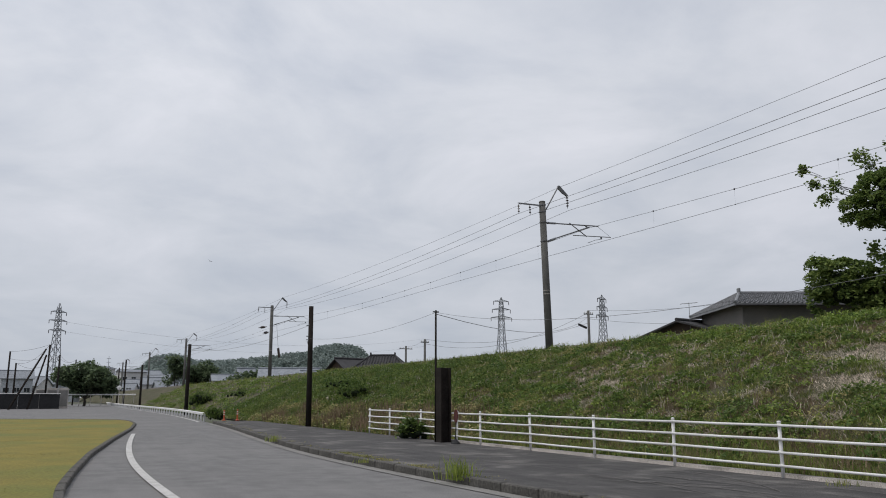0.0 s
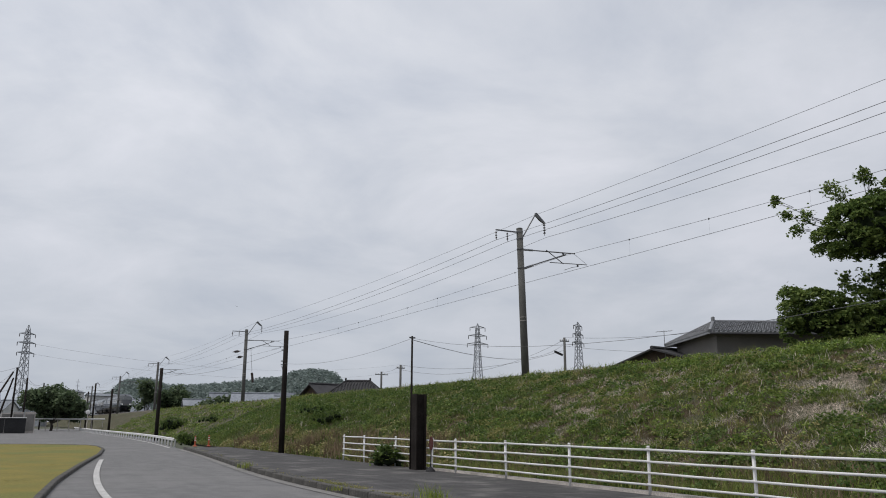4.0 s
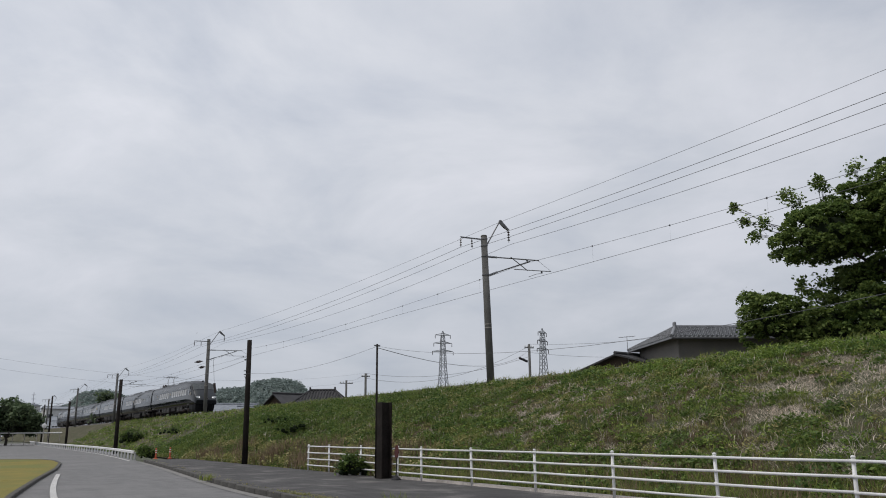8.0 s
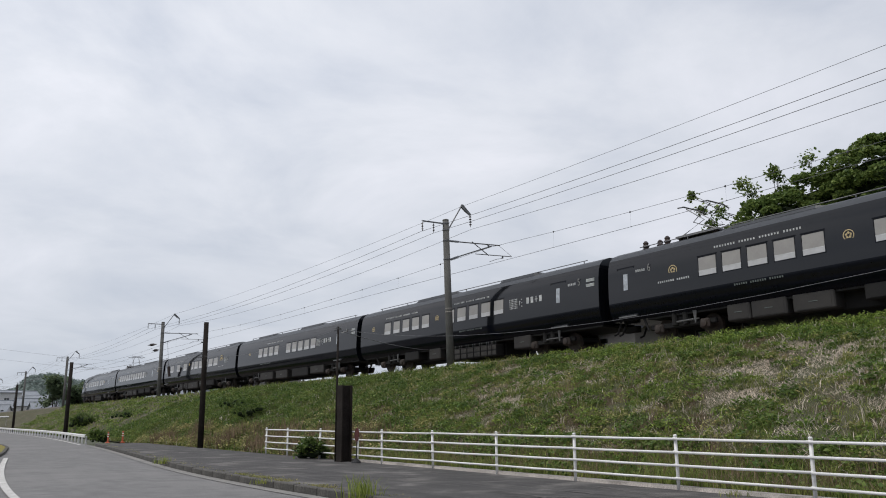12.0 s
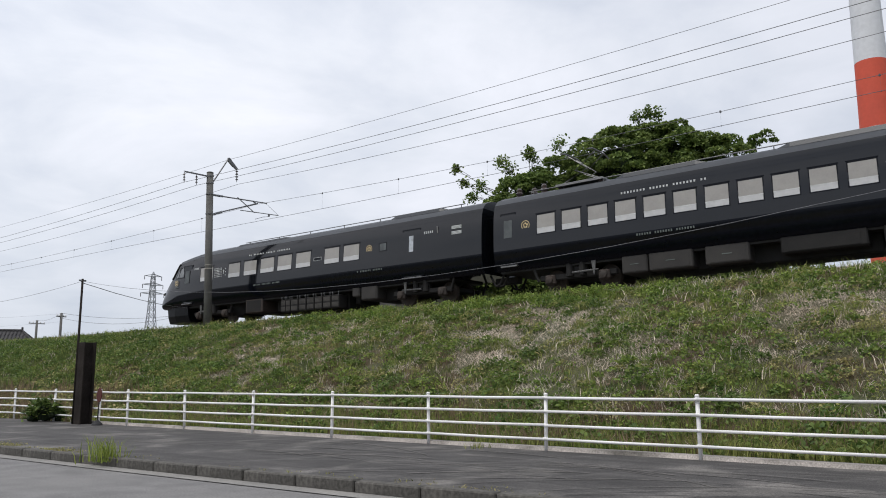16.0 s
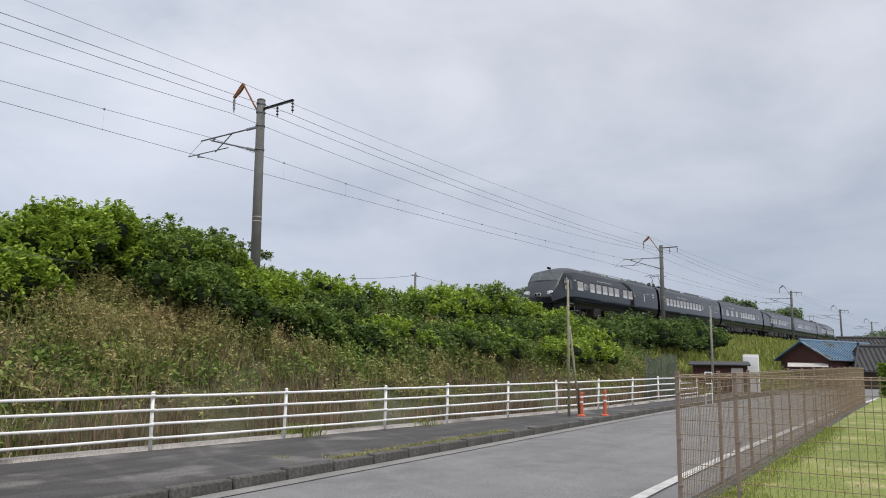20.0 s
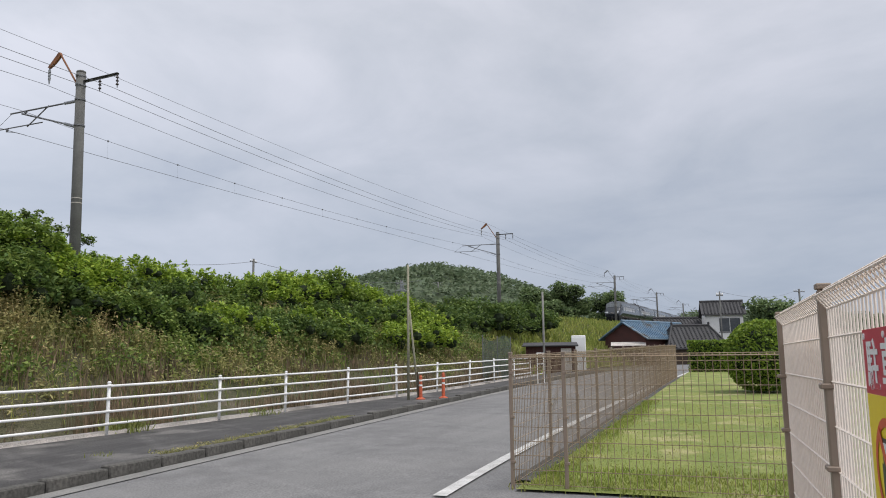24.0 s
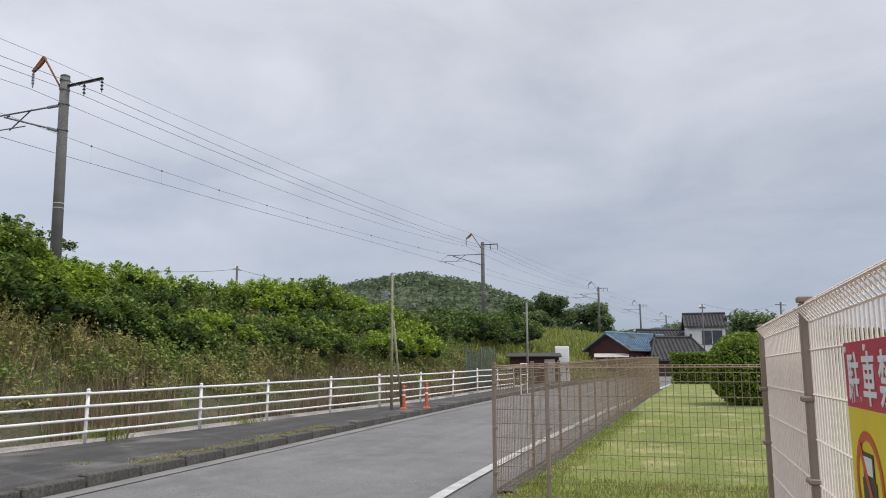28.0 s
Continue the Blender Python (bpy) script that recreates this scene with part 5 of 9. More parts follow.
GEAR = {
    0: [(5.3, 6.7, 0.5, "keel"), (7.5, 8.72, 0.66, "rusty"), (9.1, 10.1, 0.6, "keel"), (14.2, 14.5, 0.6, "keel"), (15.98, 16.6, 0.5, "keel"), (10.12, 13.88, 0.7, "rack"), (14.55, 14.98, 0.4, "box"), (15.07, 15.98, 0.58, "box")],
    1: [(6.0, 12.9, 0.6, "keel"), (5.25, 6.15, 0.6, "box"), (6.2, 7.66, 0.6, "box"), (8.05, 9.4, 0.6, "box"), (10.3, 12.6, 0.5, "dark"), (13.0, 15.0, 0.5, "dark")],
    2: [(6.5, 12.4, 0.6, "keel"), (4.95, 5.9, 0.62, "box"), (6.2, 6.8, 0.5, "box"), (6.85, 7.35, 0.62, "box"), (7.55, 10.3, 0.6, "box"), (10.8, 11.4, 0.5, "box"), (12.4, 14.6, 0.5, "dark")],
    3: [(5.0, 9.0, 0.6, "keel"), (4.6, 7.0, 0.6, "box"), (7.6, 9.6, 0.62, "box"), (10.4, 13.0, 0.62, "dark"), (13.4, 15.4, 0.55, "box")],
    4: [(5.2, 12.0, 0.6, "keel"), (5.0, 6.4, 0.5, "dark"), (7.45, 8.5, 0.6, "box"), (9.3, 13.3, 0.62, "rack"), (14.5, 15.7, 0.6, "box")],
    5: [(6.5, 14.8, 0.6, "keel"), (5.58, 6.5, 0.6, "box"), (6.54, 7.86, 0.6, "box"), (8.06, 9.48, 0.6, "box"), (10.4, 12.4, 0.5, "dark"), (13.13, 14.5, 0.6, "box"), (14.68, 15.76, 0.6, "box")],
}
UNITS = {0: [(6.2, 10.2, 0.13), (16.4, 19.4, 0.2)], 1: [(5.0, 8.2, 0.2), (10.4, 14.6, 0.22)], 2: [(5.0, 8.0, 0.2), (17.0, 19.8, 0.2)], 3: [(3.0, 6.4, 0.22), (10.8, 14.4, 0.22)], 4: [(5.6, 9.6, 0.22), (13.1, 16.1, 0.22)], 5: [(5.5, 9.4, 0.16), (11.6, 15.9, 0.16)]}
for n in range(6):
    length = LC if n in (0, 5) else LM
    cab = n in (0, 5)
    car, a, b = car_body(length, cab)
    back = n == 0
    near = 1 if back else -1
    if back:
        to_x = lambda o, L=length: L / 2 - o
    else:
        to_x = lambda o, L=length: o - L / 2
    if cab:
        cab_front(car, b, not back)
    for sgn in (-1, 1):
        finish(car, WINS[n], DOORS[n], sgn, to_x)
    for x, z, r in EMBLEMS[n]:
        emblem(car, to_x(x), z, r, near)
    for x in DOTS.get(n, []):
        dots(car, to_x(x), 2.25, near, -1 if back else 1)
    for x0, x1, z in TITLES[n]:
        p, q = sorted((to_x(x0), to_x(x1)))
        bars(car, p, q, z, 0.072, near, TR_LETTER, 0.113, (8, 15, 23))
    for x0, x1 in LOWS[n]:
        p, q = sorted((to_x(x0), to_x(x1)))
        bars(car, p, q, 1.58, 0.07, near, TR_DIM, 0.09, (6, 14))
    for x0, x1, z in PLATES.get(n, []):
        p, q = sorted((to_x(x0), to_x(x1)))
        bars(car, p, q, z, 0.075, near, TR_LETTER, 0.1, (8,))
    if n in GRILLES:
        p, q = sorted((to_x(GRILLES[n]), to_x(GRILLES[n] + 0.5)))
        for zz in (2.64, 2.86):
            gr_ = part("louvre", side_panel(Geo(), p, q, zz - 0.07, zz + 0.07, 0.006, near), TR_DIM, car, "pale slatted louvre")
            for k_ in range(3):
                part("slat", side_panel(Geo(), p + 0.02, q - 0.02, zz - 0.055 + 0.045 * k_, zz - 0.03 + 0.045 * k_, 0.012, near), TR_LETTER, gr_)
    if n in (3, 4):
        for k_, (w_, h_) in enumerate(((0.17, 0.28), (0.17, 0.28), (0.17, 0.04), (0.17, 0.28))):
            xm = to_x(15.8 + 0.29 * k_)
            gl = Geo().box((xm, near * (side_y(2.5) + 0.004), 2.5), (w_, 0.012, h_))
            if k_ == 2:
                gl.box((xm, near * (side_y(2.5) + 0.005), 2.5), (0.04, 0.012, 0.28))
            part("name_mark", gl, TR_LETTER, car, "large pale name mark drawn as plain shapes")
    if cab:
        p, q = sorted((to_x(3.5 if back else 18.0), to_x(3.95 if back else 18.4)))
        bars(car, p, q, 2.82, 0.10, near, TR_LETTER, 0.1)
    if n == 0:
        p, q = sorted((to_x(16.3), to_x(16.64)))
        sw = part("small_window", side_panel(Geo(), p - 0.03, q + 0.03, 2.32, 2.68, 0.005, near), TR_BLACK, car)
        part("pane", side_panel(Geo(), p, q, 2.35, 2.65, 0.010, near), TR_SCREEN, sw)
        p, q = sorted((to_x(12.35), to_x(12.85)))
        pl0 = part("name_plate", side_panel(Geo(), p, q, 2.33, 2.47, 0.005, near), TR_LETTER, car, "small plate with a pale rim")
        part("plate_face", side_panel(Geo(), p + 0.015, q - 0.015, 2.345, 2.455, 0.009, near), TR_BLACK, pl0)
    # car number beside the door, with a short row of bars before it
    o = {0: 18.62, 1: 16.8, 2: 1.4, 3: 18.2, 4: 18.4, 5: 1.72}[n]
    p, q = sorted((to_x(o), to_x(o + 0.5)))
    bars(car, p, q, 2.82, 0.10, near, TR_LETTER, 0.1)
    cu = bpy.data.curves.new("car_number", "FONT")
    cu.body = str(n + 1)
    cu.size = 0.42
    cu.extrude = 0.002
    cu.align_x = "CENTER"
    cu.materials.append(TR_MID)
    ob = new("car_number", cu)
    ob.parent = car
    ob.matrix_basis = Matrix.Translation((to_x(o + 0.7), near * (side_y(2.86) + 0.014), 2.72)) @ Matrix.Rotation(math.pi if near > 0 else 0.0, 4, "Z") @ Matrix.Rotation(radians(94), 4, "X") @ Matrix.Diagonal((0.8, 1, 1, 1))
    for x in ((b - 4.4) if cab else (b - 3.4), a + 3.2):
        bogie(car, x)
    for g0, g1, h, kind in GEAR[n]:
        x0, x1 = sorted((to_x(g0), to_x(g1)))
        under_gear(car, [(x0, x1, h, kind)])
    for r0, r1, h in UNITS[n]:
        x0, x1 = sorted((to_x(r0), to_x(r1)))
        roof_unit(car, x0, x1, h)
    gg = Geo()
    for y in (-0.72, 0.72):
        gg.tube([(a + 1.2, y, 3.91), ((b - (6.5 if cab else 1.2)), y, 3.91)], 0.02, 5)
        for i in range(7):
            xx = a + 1.4 + (b - (6.8 if cab else 1.4) - a - 1.4) * i / 6
            gg.tube([(xx, y, 3.7), (xx, y, 3.91)], 0.02, 5)
    part("roof_rail", gg, STEEL, car)
    if n in (1, 5):
        pantograph(car, to_x(3.5) if n == 1 else to_x(4.15))
    # gangway bellows at the plain ends
    for end, sg in ((a, -1), (b, 1))[:1 if cab else 2]:
        gg = Geo().box((end + sg * 0.2, 0, 2.1), (0.4, 1.2, 2.1))
        for i in range(4):
            gg.rbox((end + sg * (0.06 + 0.09 * i), 0, 2.1), (0.05, 1.3, 2.2), 0.02)
        part("gangway", gg, TR_BLACK, car)
    gg = Geo()
    for y in (-0.9, -0.6, 0.7):
        gg.tube([(a + 0.1, y, 0.9), (a - 0.12, y, 0.5), (a - 0.3, y, 0.45)], 0.045, 6)
    gg.rbox((a - 0.1, 0, 0.72), (0.7, 0.3, 0.26), 0.03)
    part("coupler_hose", gg, TR_GEAR, car)
    CARS.append((car, OFF[n], OFF[n + 1], back))

# ---------------------------------------------------------------- yellow lawn and its kerb
LAWN_EDGE = [(-7.0, 0.35), (-12.4, 0.37), (-14.1, 0.42), (-17.3, 0.72), (-22.4, 1.3), (-29.8, 2.4), (-39.4, 3.95), (-47.0, 4.9), (-52.0, 5.1), (-54.6, 4.7), (-56.6, 3.2), (-58.2, 0.5), (-60.2, -2.2), (-66.0, -13.0)]
g = Geo()
poly = [P(s, l, 0.09) for s, l in LAWN_EDGE] + [P(-40, -50, 0.09), P(-7, -30, 0.09)]
g.add(poly, [tuple(range(len(poly)))])
g.add([p - Vector((0, 0, 0.2)) for p in poly], [])
lawn_y = part("lawn", g, LAWN_Y, None)
tagged(lawn_y, "yellowed mown lawn inside a low kerb", "lawn", "", "structure")
kerb2 = thing("lawn_kerb", "dark concrete kerb round the yellow lawn", "kerb", kind="structure")
k2 = Geo().rbox((0, 0, 0), (0.985, 0.15, 0.28), 0.018).mesh("kerb_stone", KERB)
pts = [P(s, l, 0.0) for s, l in LAWN_EDGE]
run = []
for p, q in zip(pts, pts[1:]):
    n = max(1, int((q - p).length / 0.5))
    run += [p.lerp(q, i / n) for i in range(n)]
acc, last = 0.0, run[0]
for p in run[1:]:
    if (p - last).length >= 0.995:
        d = (p - last).normalized()
        ob = new("kerb_stone", k2)
        ob.parent = kerb2
        ob.matrix_basis = Matrix.Translation((p + last) / 2 + Vector((0, 0, -0.03))) @ Matrix.Rotation(math.atan2(d.y, d.x), 4, "Z")
        last = p

# ---------------------------------------------------------------- white guard rail of the far bend
gr = thing("guard_rail", "low white guard rail on short posts at the bend", "guard rail")
gpost = Geo().rbox((0, 0, 0.2), (0.10, 0.10, 0.52), 0.012).mesh("post", WHITE)
s = -52.5
while s > -176:
    ob = new("post", gpost)
    ob.parent = gr
    ob.matrix_basis = frame_at(s, kerb_l(s) + 0.1, 0.0)
    s -= 2.0
for a_, b_ in zip(arange(-52, -172, -4.0), arange(-56, -176, -4.0)):
    gg = Geo()
    va, vb = P(a_, kerb_l(a_) + 0.0, 0), P(b_, kerb_l(b_) + 0.0, 0)
    n_ = P_AX
    prof = [(0.0, 0.36), (-0.06, 0.39), (-0.06, 0.43), (0.0, 0.45), (-0.06, 0.47), (-0.06, 0.51), (0.0, 0.54)]
    for v in (va, vb):
        for o, z in prof:
            gg.v.append(tuple(v + n_ * o + Vector((0, 0, z))))
        for o, z in prof:
            gg.v.append(tuple(v + n_ * (o + 0.02) + Vector((0, 0, z))))
    m_ = len(prof)
    for j in range(m_ - 1):
        gg.f += [(j, j + 1, 2 * m_ + j + 1, 2 * m_ + j), (m_ + j, 3 * m_ + j, 3 * m_ + j + 1, m_ + j + 1)]
    part("beam", gg, WHITE, gr)

# ---------------------------------------------------------------- concrete block, lamp, posts by the pavement
STREAK = mat("streaked_concrete", (0.245, 0.227, 0.203), (0.11, 0.102, 0.092), scale=3.5, fine=60, rough=0.95, bump=0.6, depth=0.012, grain=0.36, c3=(0.085, 0.079, 0.072), scale3=1.3, cut=0.54)
nt = STREAK.node_tree
mp = nt.nodes.new("ShaderNodeMapping")
mp.inputs["Scale"].default_value = (2.6, 2.6, 0.22)
tcn = [q for q in nt.nodes if q.type == "TEX_COORD"][0]
nt.links.new(tcn.outputs["Object"], mp.inputs["Vector"])
for q in nt.nodes:
    if q.type == "TEX_NOISE" and abs(q.inputs["Scale"].default_value - 3.5) < 0.01:
        nt.links.new(mp.outputs[0], q.inputs["Vector"])
CAPCON = mat("cap_concrete", (0.27, 0.246, 0.216), (0.205, 0.186, 0.164), scale=1.4, fine=48, rough=0.95, bump=0.4, depth=0.008, grain=0.2, c3=(0.13, 0.122, 0.11), scale3=1.3, cut=0.55)


def rough_block(w0, w1, d0, d1, z0, z1, amp, seed, n=26):
    """A weathered block: a box grid whose faces are pitted."""
    b_ = bmesh.new()
    bmesh.ops.create_cube(b_, size=2.0)
    bmesh.ops.subdivide_edges(b_, edges=b_.edges[:], cuts=n, use_grid_fill=True)
    for v in b_.verts:
        f = (v.co.z + 1) / 2
        x, y = v.co.x * (w0 + (w1 - w0) * f) / 2, v.co.y * (d0 + (d1 - d0) * f) / 2
        z = z0 + (z1 - z0) * f
        edge = sum(abs(abs(c) - 1) < 1e-4 for c in v.co)
        q = noise.noise(Vector((x * 3.1 + seed, y * 3.1, z * 3.1))) * amp + noise.noise(Vector((x * 11 + seed, y * 11, z * 11))) * amp * 0.6
        if edge > 1:
            q -= amp * (0.7 + noise.noise(Vector((x * 6, y * 6, z * 6 + seed))))
        v.co = Vector((x, y, z)) + Vector((v.co.x if abs(abs(v.co.x) - 1) < 1e-4 else 0, v.co.y if abs(abs(v.co.y) - 1) < 1e-4 else 0, (v.co.z if abs(abs(v.co.z) - 1) < 1e-4 else 0) * 0.3)) * q
    me = bpy.data.meshes.new("block")
    b_.to_mesh(me)
    b_.free()
    return me


blk = thing("concrete_block", "big weathered concrete abutment block with dark streaks", "concrete block", frame_at(2.82, 9.52, 0.08))
me = rough_block(2.47, 2.44, 2.06, 2.02, 0.0, 1.74, 0.012, 1.7)
me.materials.append(STREAK)
part("base_block", me, None, blk)
me = rough_block(2.45, 2.43, 2.04, 2.01, 1.73, 2.31, 0.006, 5.1, 44)
for v in me.vertices:
    if v.co.z < 1.78:
        v.co.z += 0.022 * noise.noise(Vector((v.co.x * 3, v.co.y * 3, 2.0))) + 0.045 * noise.noise(Vector((v.co.x * 23, v.co.y * 23, 4.0)))
me.materials.append(CAPCON)
part("cap_course", me, None, blk, "smoother pale upper course of concrete")

lamp = thing("street_lamp", "green painted steel lamp post with a rusty red shade", "street lamp", frame_at(0.12, 8.9, 0.12))
part("post", Geo().tube([(0, 0, -0.05), (0, 0, 2.0), (0.03, 0, 4.1)], 0.047, 10, 0.038), GREENPOLE, lamp, smooth=True)
part("cap", Geo().rbox((0.0, 0, 4.1), (0.085, 0.085, 0.05), 0.01), BLACKNET, lamp)
part("hook", Geo().tube([(0.03, 0, 3.98), (0.09, 0, 3.97), (0.11, 0, 4.0)], 0.010, 6), GREENPOLE, lamp)
gg = Geo().tube([(0.03, 0, 3.74), (0.1, 0, 3.83), (0.17, 0, 3.87), (0.26, 0, 3.86)], 0.014, 6)
part("arm", gg, GREENPOLE, lamp)
sh = part("shade", Geo().lathe([(0.035, 0.10), (0.05, 0.07), (0.13, 0.02), (0.135, 0.0), (0.12, 0.0), (0.04, 0.05)], 16, (0.27, 0, 3.77)), SHADERED, lamp, "rusty red enamel lamp shade")
part("bulb", Geo().lathe([(0.015, 0.04), (0.032, 0.0), (0.03, -0.03), (0.01, -0.05)], 10, (0.27, 0, 3.78)), FROST, sh)
for zz in (3.35, 3.75):
    part("bracket", Geo().tube([(-0.02, 0, zz), (0.06, -0.1, zz)], 0.012, 6), STEEL, lamp)
for x_ in (-0.16, 0.18):
    part("insulator", Geo().lathe([(0.012, 0.03), (0.028, 0.018), (0.028, -0.012), (0.018, -0.03)], 8, (x_, -0.03, 3.33)), WHITE, lamp)
part("crossbar", Geo().tube([(-0.2, -0.03, 3.3), (0.24, -0.03, 3.3)], 0.007, 6), BLACKNET, lamp)

bp_ = thing("steel_post", "thick black steel post standing in the fence line", "post", frame_at(-21.9, 11.35, 0.1))
gg = Geo()
gg.rbox((0, -0.16, 1.15), (0.36, 0.035, 2.34), 0.008)
gg.rbox((0, 0.16, 1.15), (0.36, 0.035, 2.34), 0.008)
gg.rbox((0.02, 0, 1.15), (0.05, 0.3, 2.33), 0.006)
part("beam", gg, DARKWOOD, bp_)
part("flange", Geo().rbox((-0.20, -0.03, 1.1), (0.05, 0.2, 2.2), 0.01), BROWNWALL, bp_)
tp = thing("wooden_pole", "slim grey pole that carries a cable", "pole", frame_at(-22.15, 11.2, 0.12))
part("shaft", Geo().tube([(0, 0, -0.05), (0, 0, 4.15)], 0.04, 8, 0.032), DARKWOOD, tp, smooth=True)
part("top_bracket", Geo().box((0, 0, 4.1), (0.05, 0.2, 0.04)), STEEL, tp)

ms = thing("round_sign", "small dark red round sign on a leaning stand", "sign", frame_at(-20.92, 11.25, 0.12) @ pose(0, 0, 0, 0, 3, 0))
part("stand", Geo().tube([(0, 0, 0.1), (0, 0, 0.72)], 0.018, 8), BLACKNET, ms)
part("disc", Geo().lathe([(0.155, -0.012), (0.165, 0.0), (0.155, 0.012)], 20, (0, -0.01, 0.82), Matrix.Rotation(radians(90), 3, "X") @ Matrix.Rotation(radians(0), 3, "Y") @ Matrix.Diagonal((0.8, 1.25, 1)).to_3x3()), DEEPRED, ms, "weathered dark red disc")
part("foot", Geo().lathe([(0.15, 0), (0.13, 0.05), (0.03, 0.14)], 12), BLACKNET, ms)


def wood_pole(s, l, h, r=0.14, lean=0.0, z=None):
    t = thing("wooden_pole", "tall dark creosoted wooden pole", "pole", frame_at(s, l, z) @ pose(0, 0, 0, lean, 0, 0), group="dark wooden poles")
    part("shaft", Geo().tube([(0, 0, -0.3), (0, 0, h * 0.5), (0, 0, h)], r, 10, r * 0.8), DARKWOOD, t, smooth=True)
    for zz in (h * 0.72, h * 0.75, h * 0.84):
        part("step_iron", Geo().box((0, -r, zz), (0.4 * r + 0.06, 0.12, 0.04)), STEEL, t)
    part("brace", Geo().tube([(-0.25, -r * 0.6, h * 0.71), (0.05, -r * 0.6, h * 0.66)], 0.02, 6), STEEL, t)
    return t


wood_pole(-36.8, 11.7, 5.95, 0.145, 0.4)
wood_pole(-70.5, 11.4, 6.1, 0.17)
wood_pole(-113.0, 12.2, 5.9, 0.16)
wood_pole(-150.0, 13.4, 8.2, 0.16)
wood_pole(-158.0, 13.0, 7.0, 0.15)
wood_pole(-172.0, 6.0, 8.8, 0.15)


def cable(name, a, b, sag, r=0.012):
    t = thing(name, "thin black cable hanging between poles", "cable", group="pole cables")
    a, b = Vector(a), Vector(b)
    pts = []
    for i in range(15):
        w = i / 14
        p = a.lerp(b, w)
        p.z -= 4 * sag * w * (1 - w)
        pts.append(p)
    part("line", Geo().tube(pts, r * 0.7, 5), WIRE, t, smooth=True)


cable("service_cable", P(-36.8, 11.6, 4.35), P(-22.15, 11.2, 4.2), 0.3, 0.007)
cable("service_cable", P(-22.15, 11.2, 4.2), P(0.12, 8.87, 3.43), 0.75, 0.006)
cable("service_cable", P(0.12, 8.87, 3.43), P(13.0, 19.0, 4.3), 0.25, 0.006)
cable("service_cable", P(-70.5, 11.4, 5.6), P(-36.8, 11.6, 5.0), 0.5)


def delineator(s, l, h):
    t = thing("traffic_post", "orange plastic traffic post on a round base", "traffic post", frame_at(s, l, ground_z(s) + 0.12), group="orange traffic posts")
    part("base", Geo().lathe([(0.13, 0), (0.13, 0.03), (0.07, 0.06)], 14), ORANGE, t)
    part("tube", Geo().lathe([(0.05, 0.05), (0.045, h * 0.9), (0.05, h * 0.92), (0.03, h)], 12), ORANGE, t)
    for zz in (h * 0.55, h * 0.75):
        part("reflective_band", Geo().lathe([(0.05, zz), (0.05, zz + 0.05)], 12), SIGNWHITE, t)


delineator(20.5, 8.35, 0.68)
delineator(21.0, 7.85, 0.74)
delineator(-48.5, 10.1, 0.62)
delineator(-48.5, 10.9, 0.66)
tw = thing("wooden_pole", "thin grey wooden pole with a leaning prop", "pole", frame_at(20.2, 8.6, ground_z(20) + 0.1))
part("shaft", Geo().tube([(0, 0, -0.1), (0, 0, 3.85)], 0.042, 8, 0.035), WEATHERED, tw, smooth=True)
part("prop", Geo().tube([(0.55, -0.1, -0.1), (0.1, 0, 2.55)], 0.036, 8, 0.03), WEATHERED, tw, smooth=True)
part("lower_wrap", Geo().tube([(0.53, -0.1, 0.05), (0.42, -0.08, 0.8)], 0.045, 8), BROWNWALL, tw, "dark brown wrapped lower end")
km = thing("distance_post", "short white painted distance post at the track", "marker post", frame_at(-0.75, 22.2, 4.02))
part("post", Geo().prism([(-0.11, 0, -0.2), (0.11, 0, -0.2), (0.11, 0, 0.68), (0.05, 0, 0.80), (-0.05, 0, 0.80), (-0.11, 0, 0.68)], (0, 0.1, 0)), WHITE, km)

# ---------------------------------------------------------------- brown mesh fence round the green lawn


def mesh_panel(length, height, dv, dh, r, fold=0.0):
    """Welded wire panel along x from 0 to length."""
    gg = Geo()
    n = int(length / dv)
    for i in range(n + 1):
        x = length * i / n
        if fold:
            gg.tube([(x, 0, 0.05), (x, 0, height - fold * 1.6), (x, -fold * 0.9, height - fold * 0.5), (x, -fold * 0.2, height), (x, 0.0, height - fold * 1.2)], r, 4, caps=False)
        else:
            gg.tube([(x, 0, 0.05), (x, 0, height)], r, 4, caps=False)
    m = int((height - 0.1) / dh)
    for j in range(m + 1):
        z = 0.06 + (height - 0.08) * j / m
        gg.tube([(0, -r, z), (length, -r, z)], r * 1.15, 4, caps=False)
    if fold:
        for dy, z in ((-fold * 0.9, height - fold * 0.5), (-fold * 0.2, height), (0, height - fold * 1.6)):
            gg.tube([(0, dy, z), (length, dy, z)], r * 1.3, 4, caps=False)
    return gg


bf = thing("mesh_fence", "brown welded mesh fence round the green lawn", "fence")
bpost = Geo().rbox((0, 0, 0.75), (0.042, 0.042, 1.54), 0.007)
bpost.rbox((0, 0, 1.525), (0.048, 0.048, 0.02), 0.004)
for zz in (0.3, 0.8, 1.3):
    bpost.rbox((0, -0.012, zz), (0.058, 0.05, 0.03), 0.004)
bpost = bpost.mesh("post", BROWNPOST)
panel_m = mesh_panel(2.0, 1.5, 0.075, 0.15, 0.0031, 0.05).mesh("mesh_panel", BROWNWIRE)
for i in range(15):
    s = 8.7 + 2.0 * i
    for name, me in (("post", bpost), ("mesh_panel", panel_m)):
        if name == "mesh_panel" and i == 14:
            continue
        ob = new(name, me)
        ob.parent = bf
        sl = math.atan2(ground_z(s + 2) - ground_z(s), 2.0)
        ob.matrix_basis = frame_at(s, 2.42, ground_z(s)) @ (Matrix.Rotation(-sl, 4, "Y") if name == "mesh_panel" else Matrix())
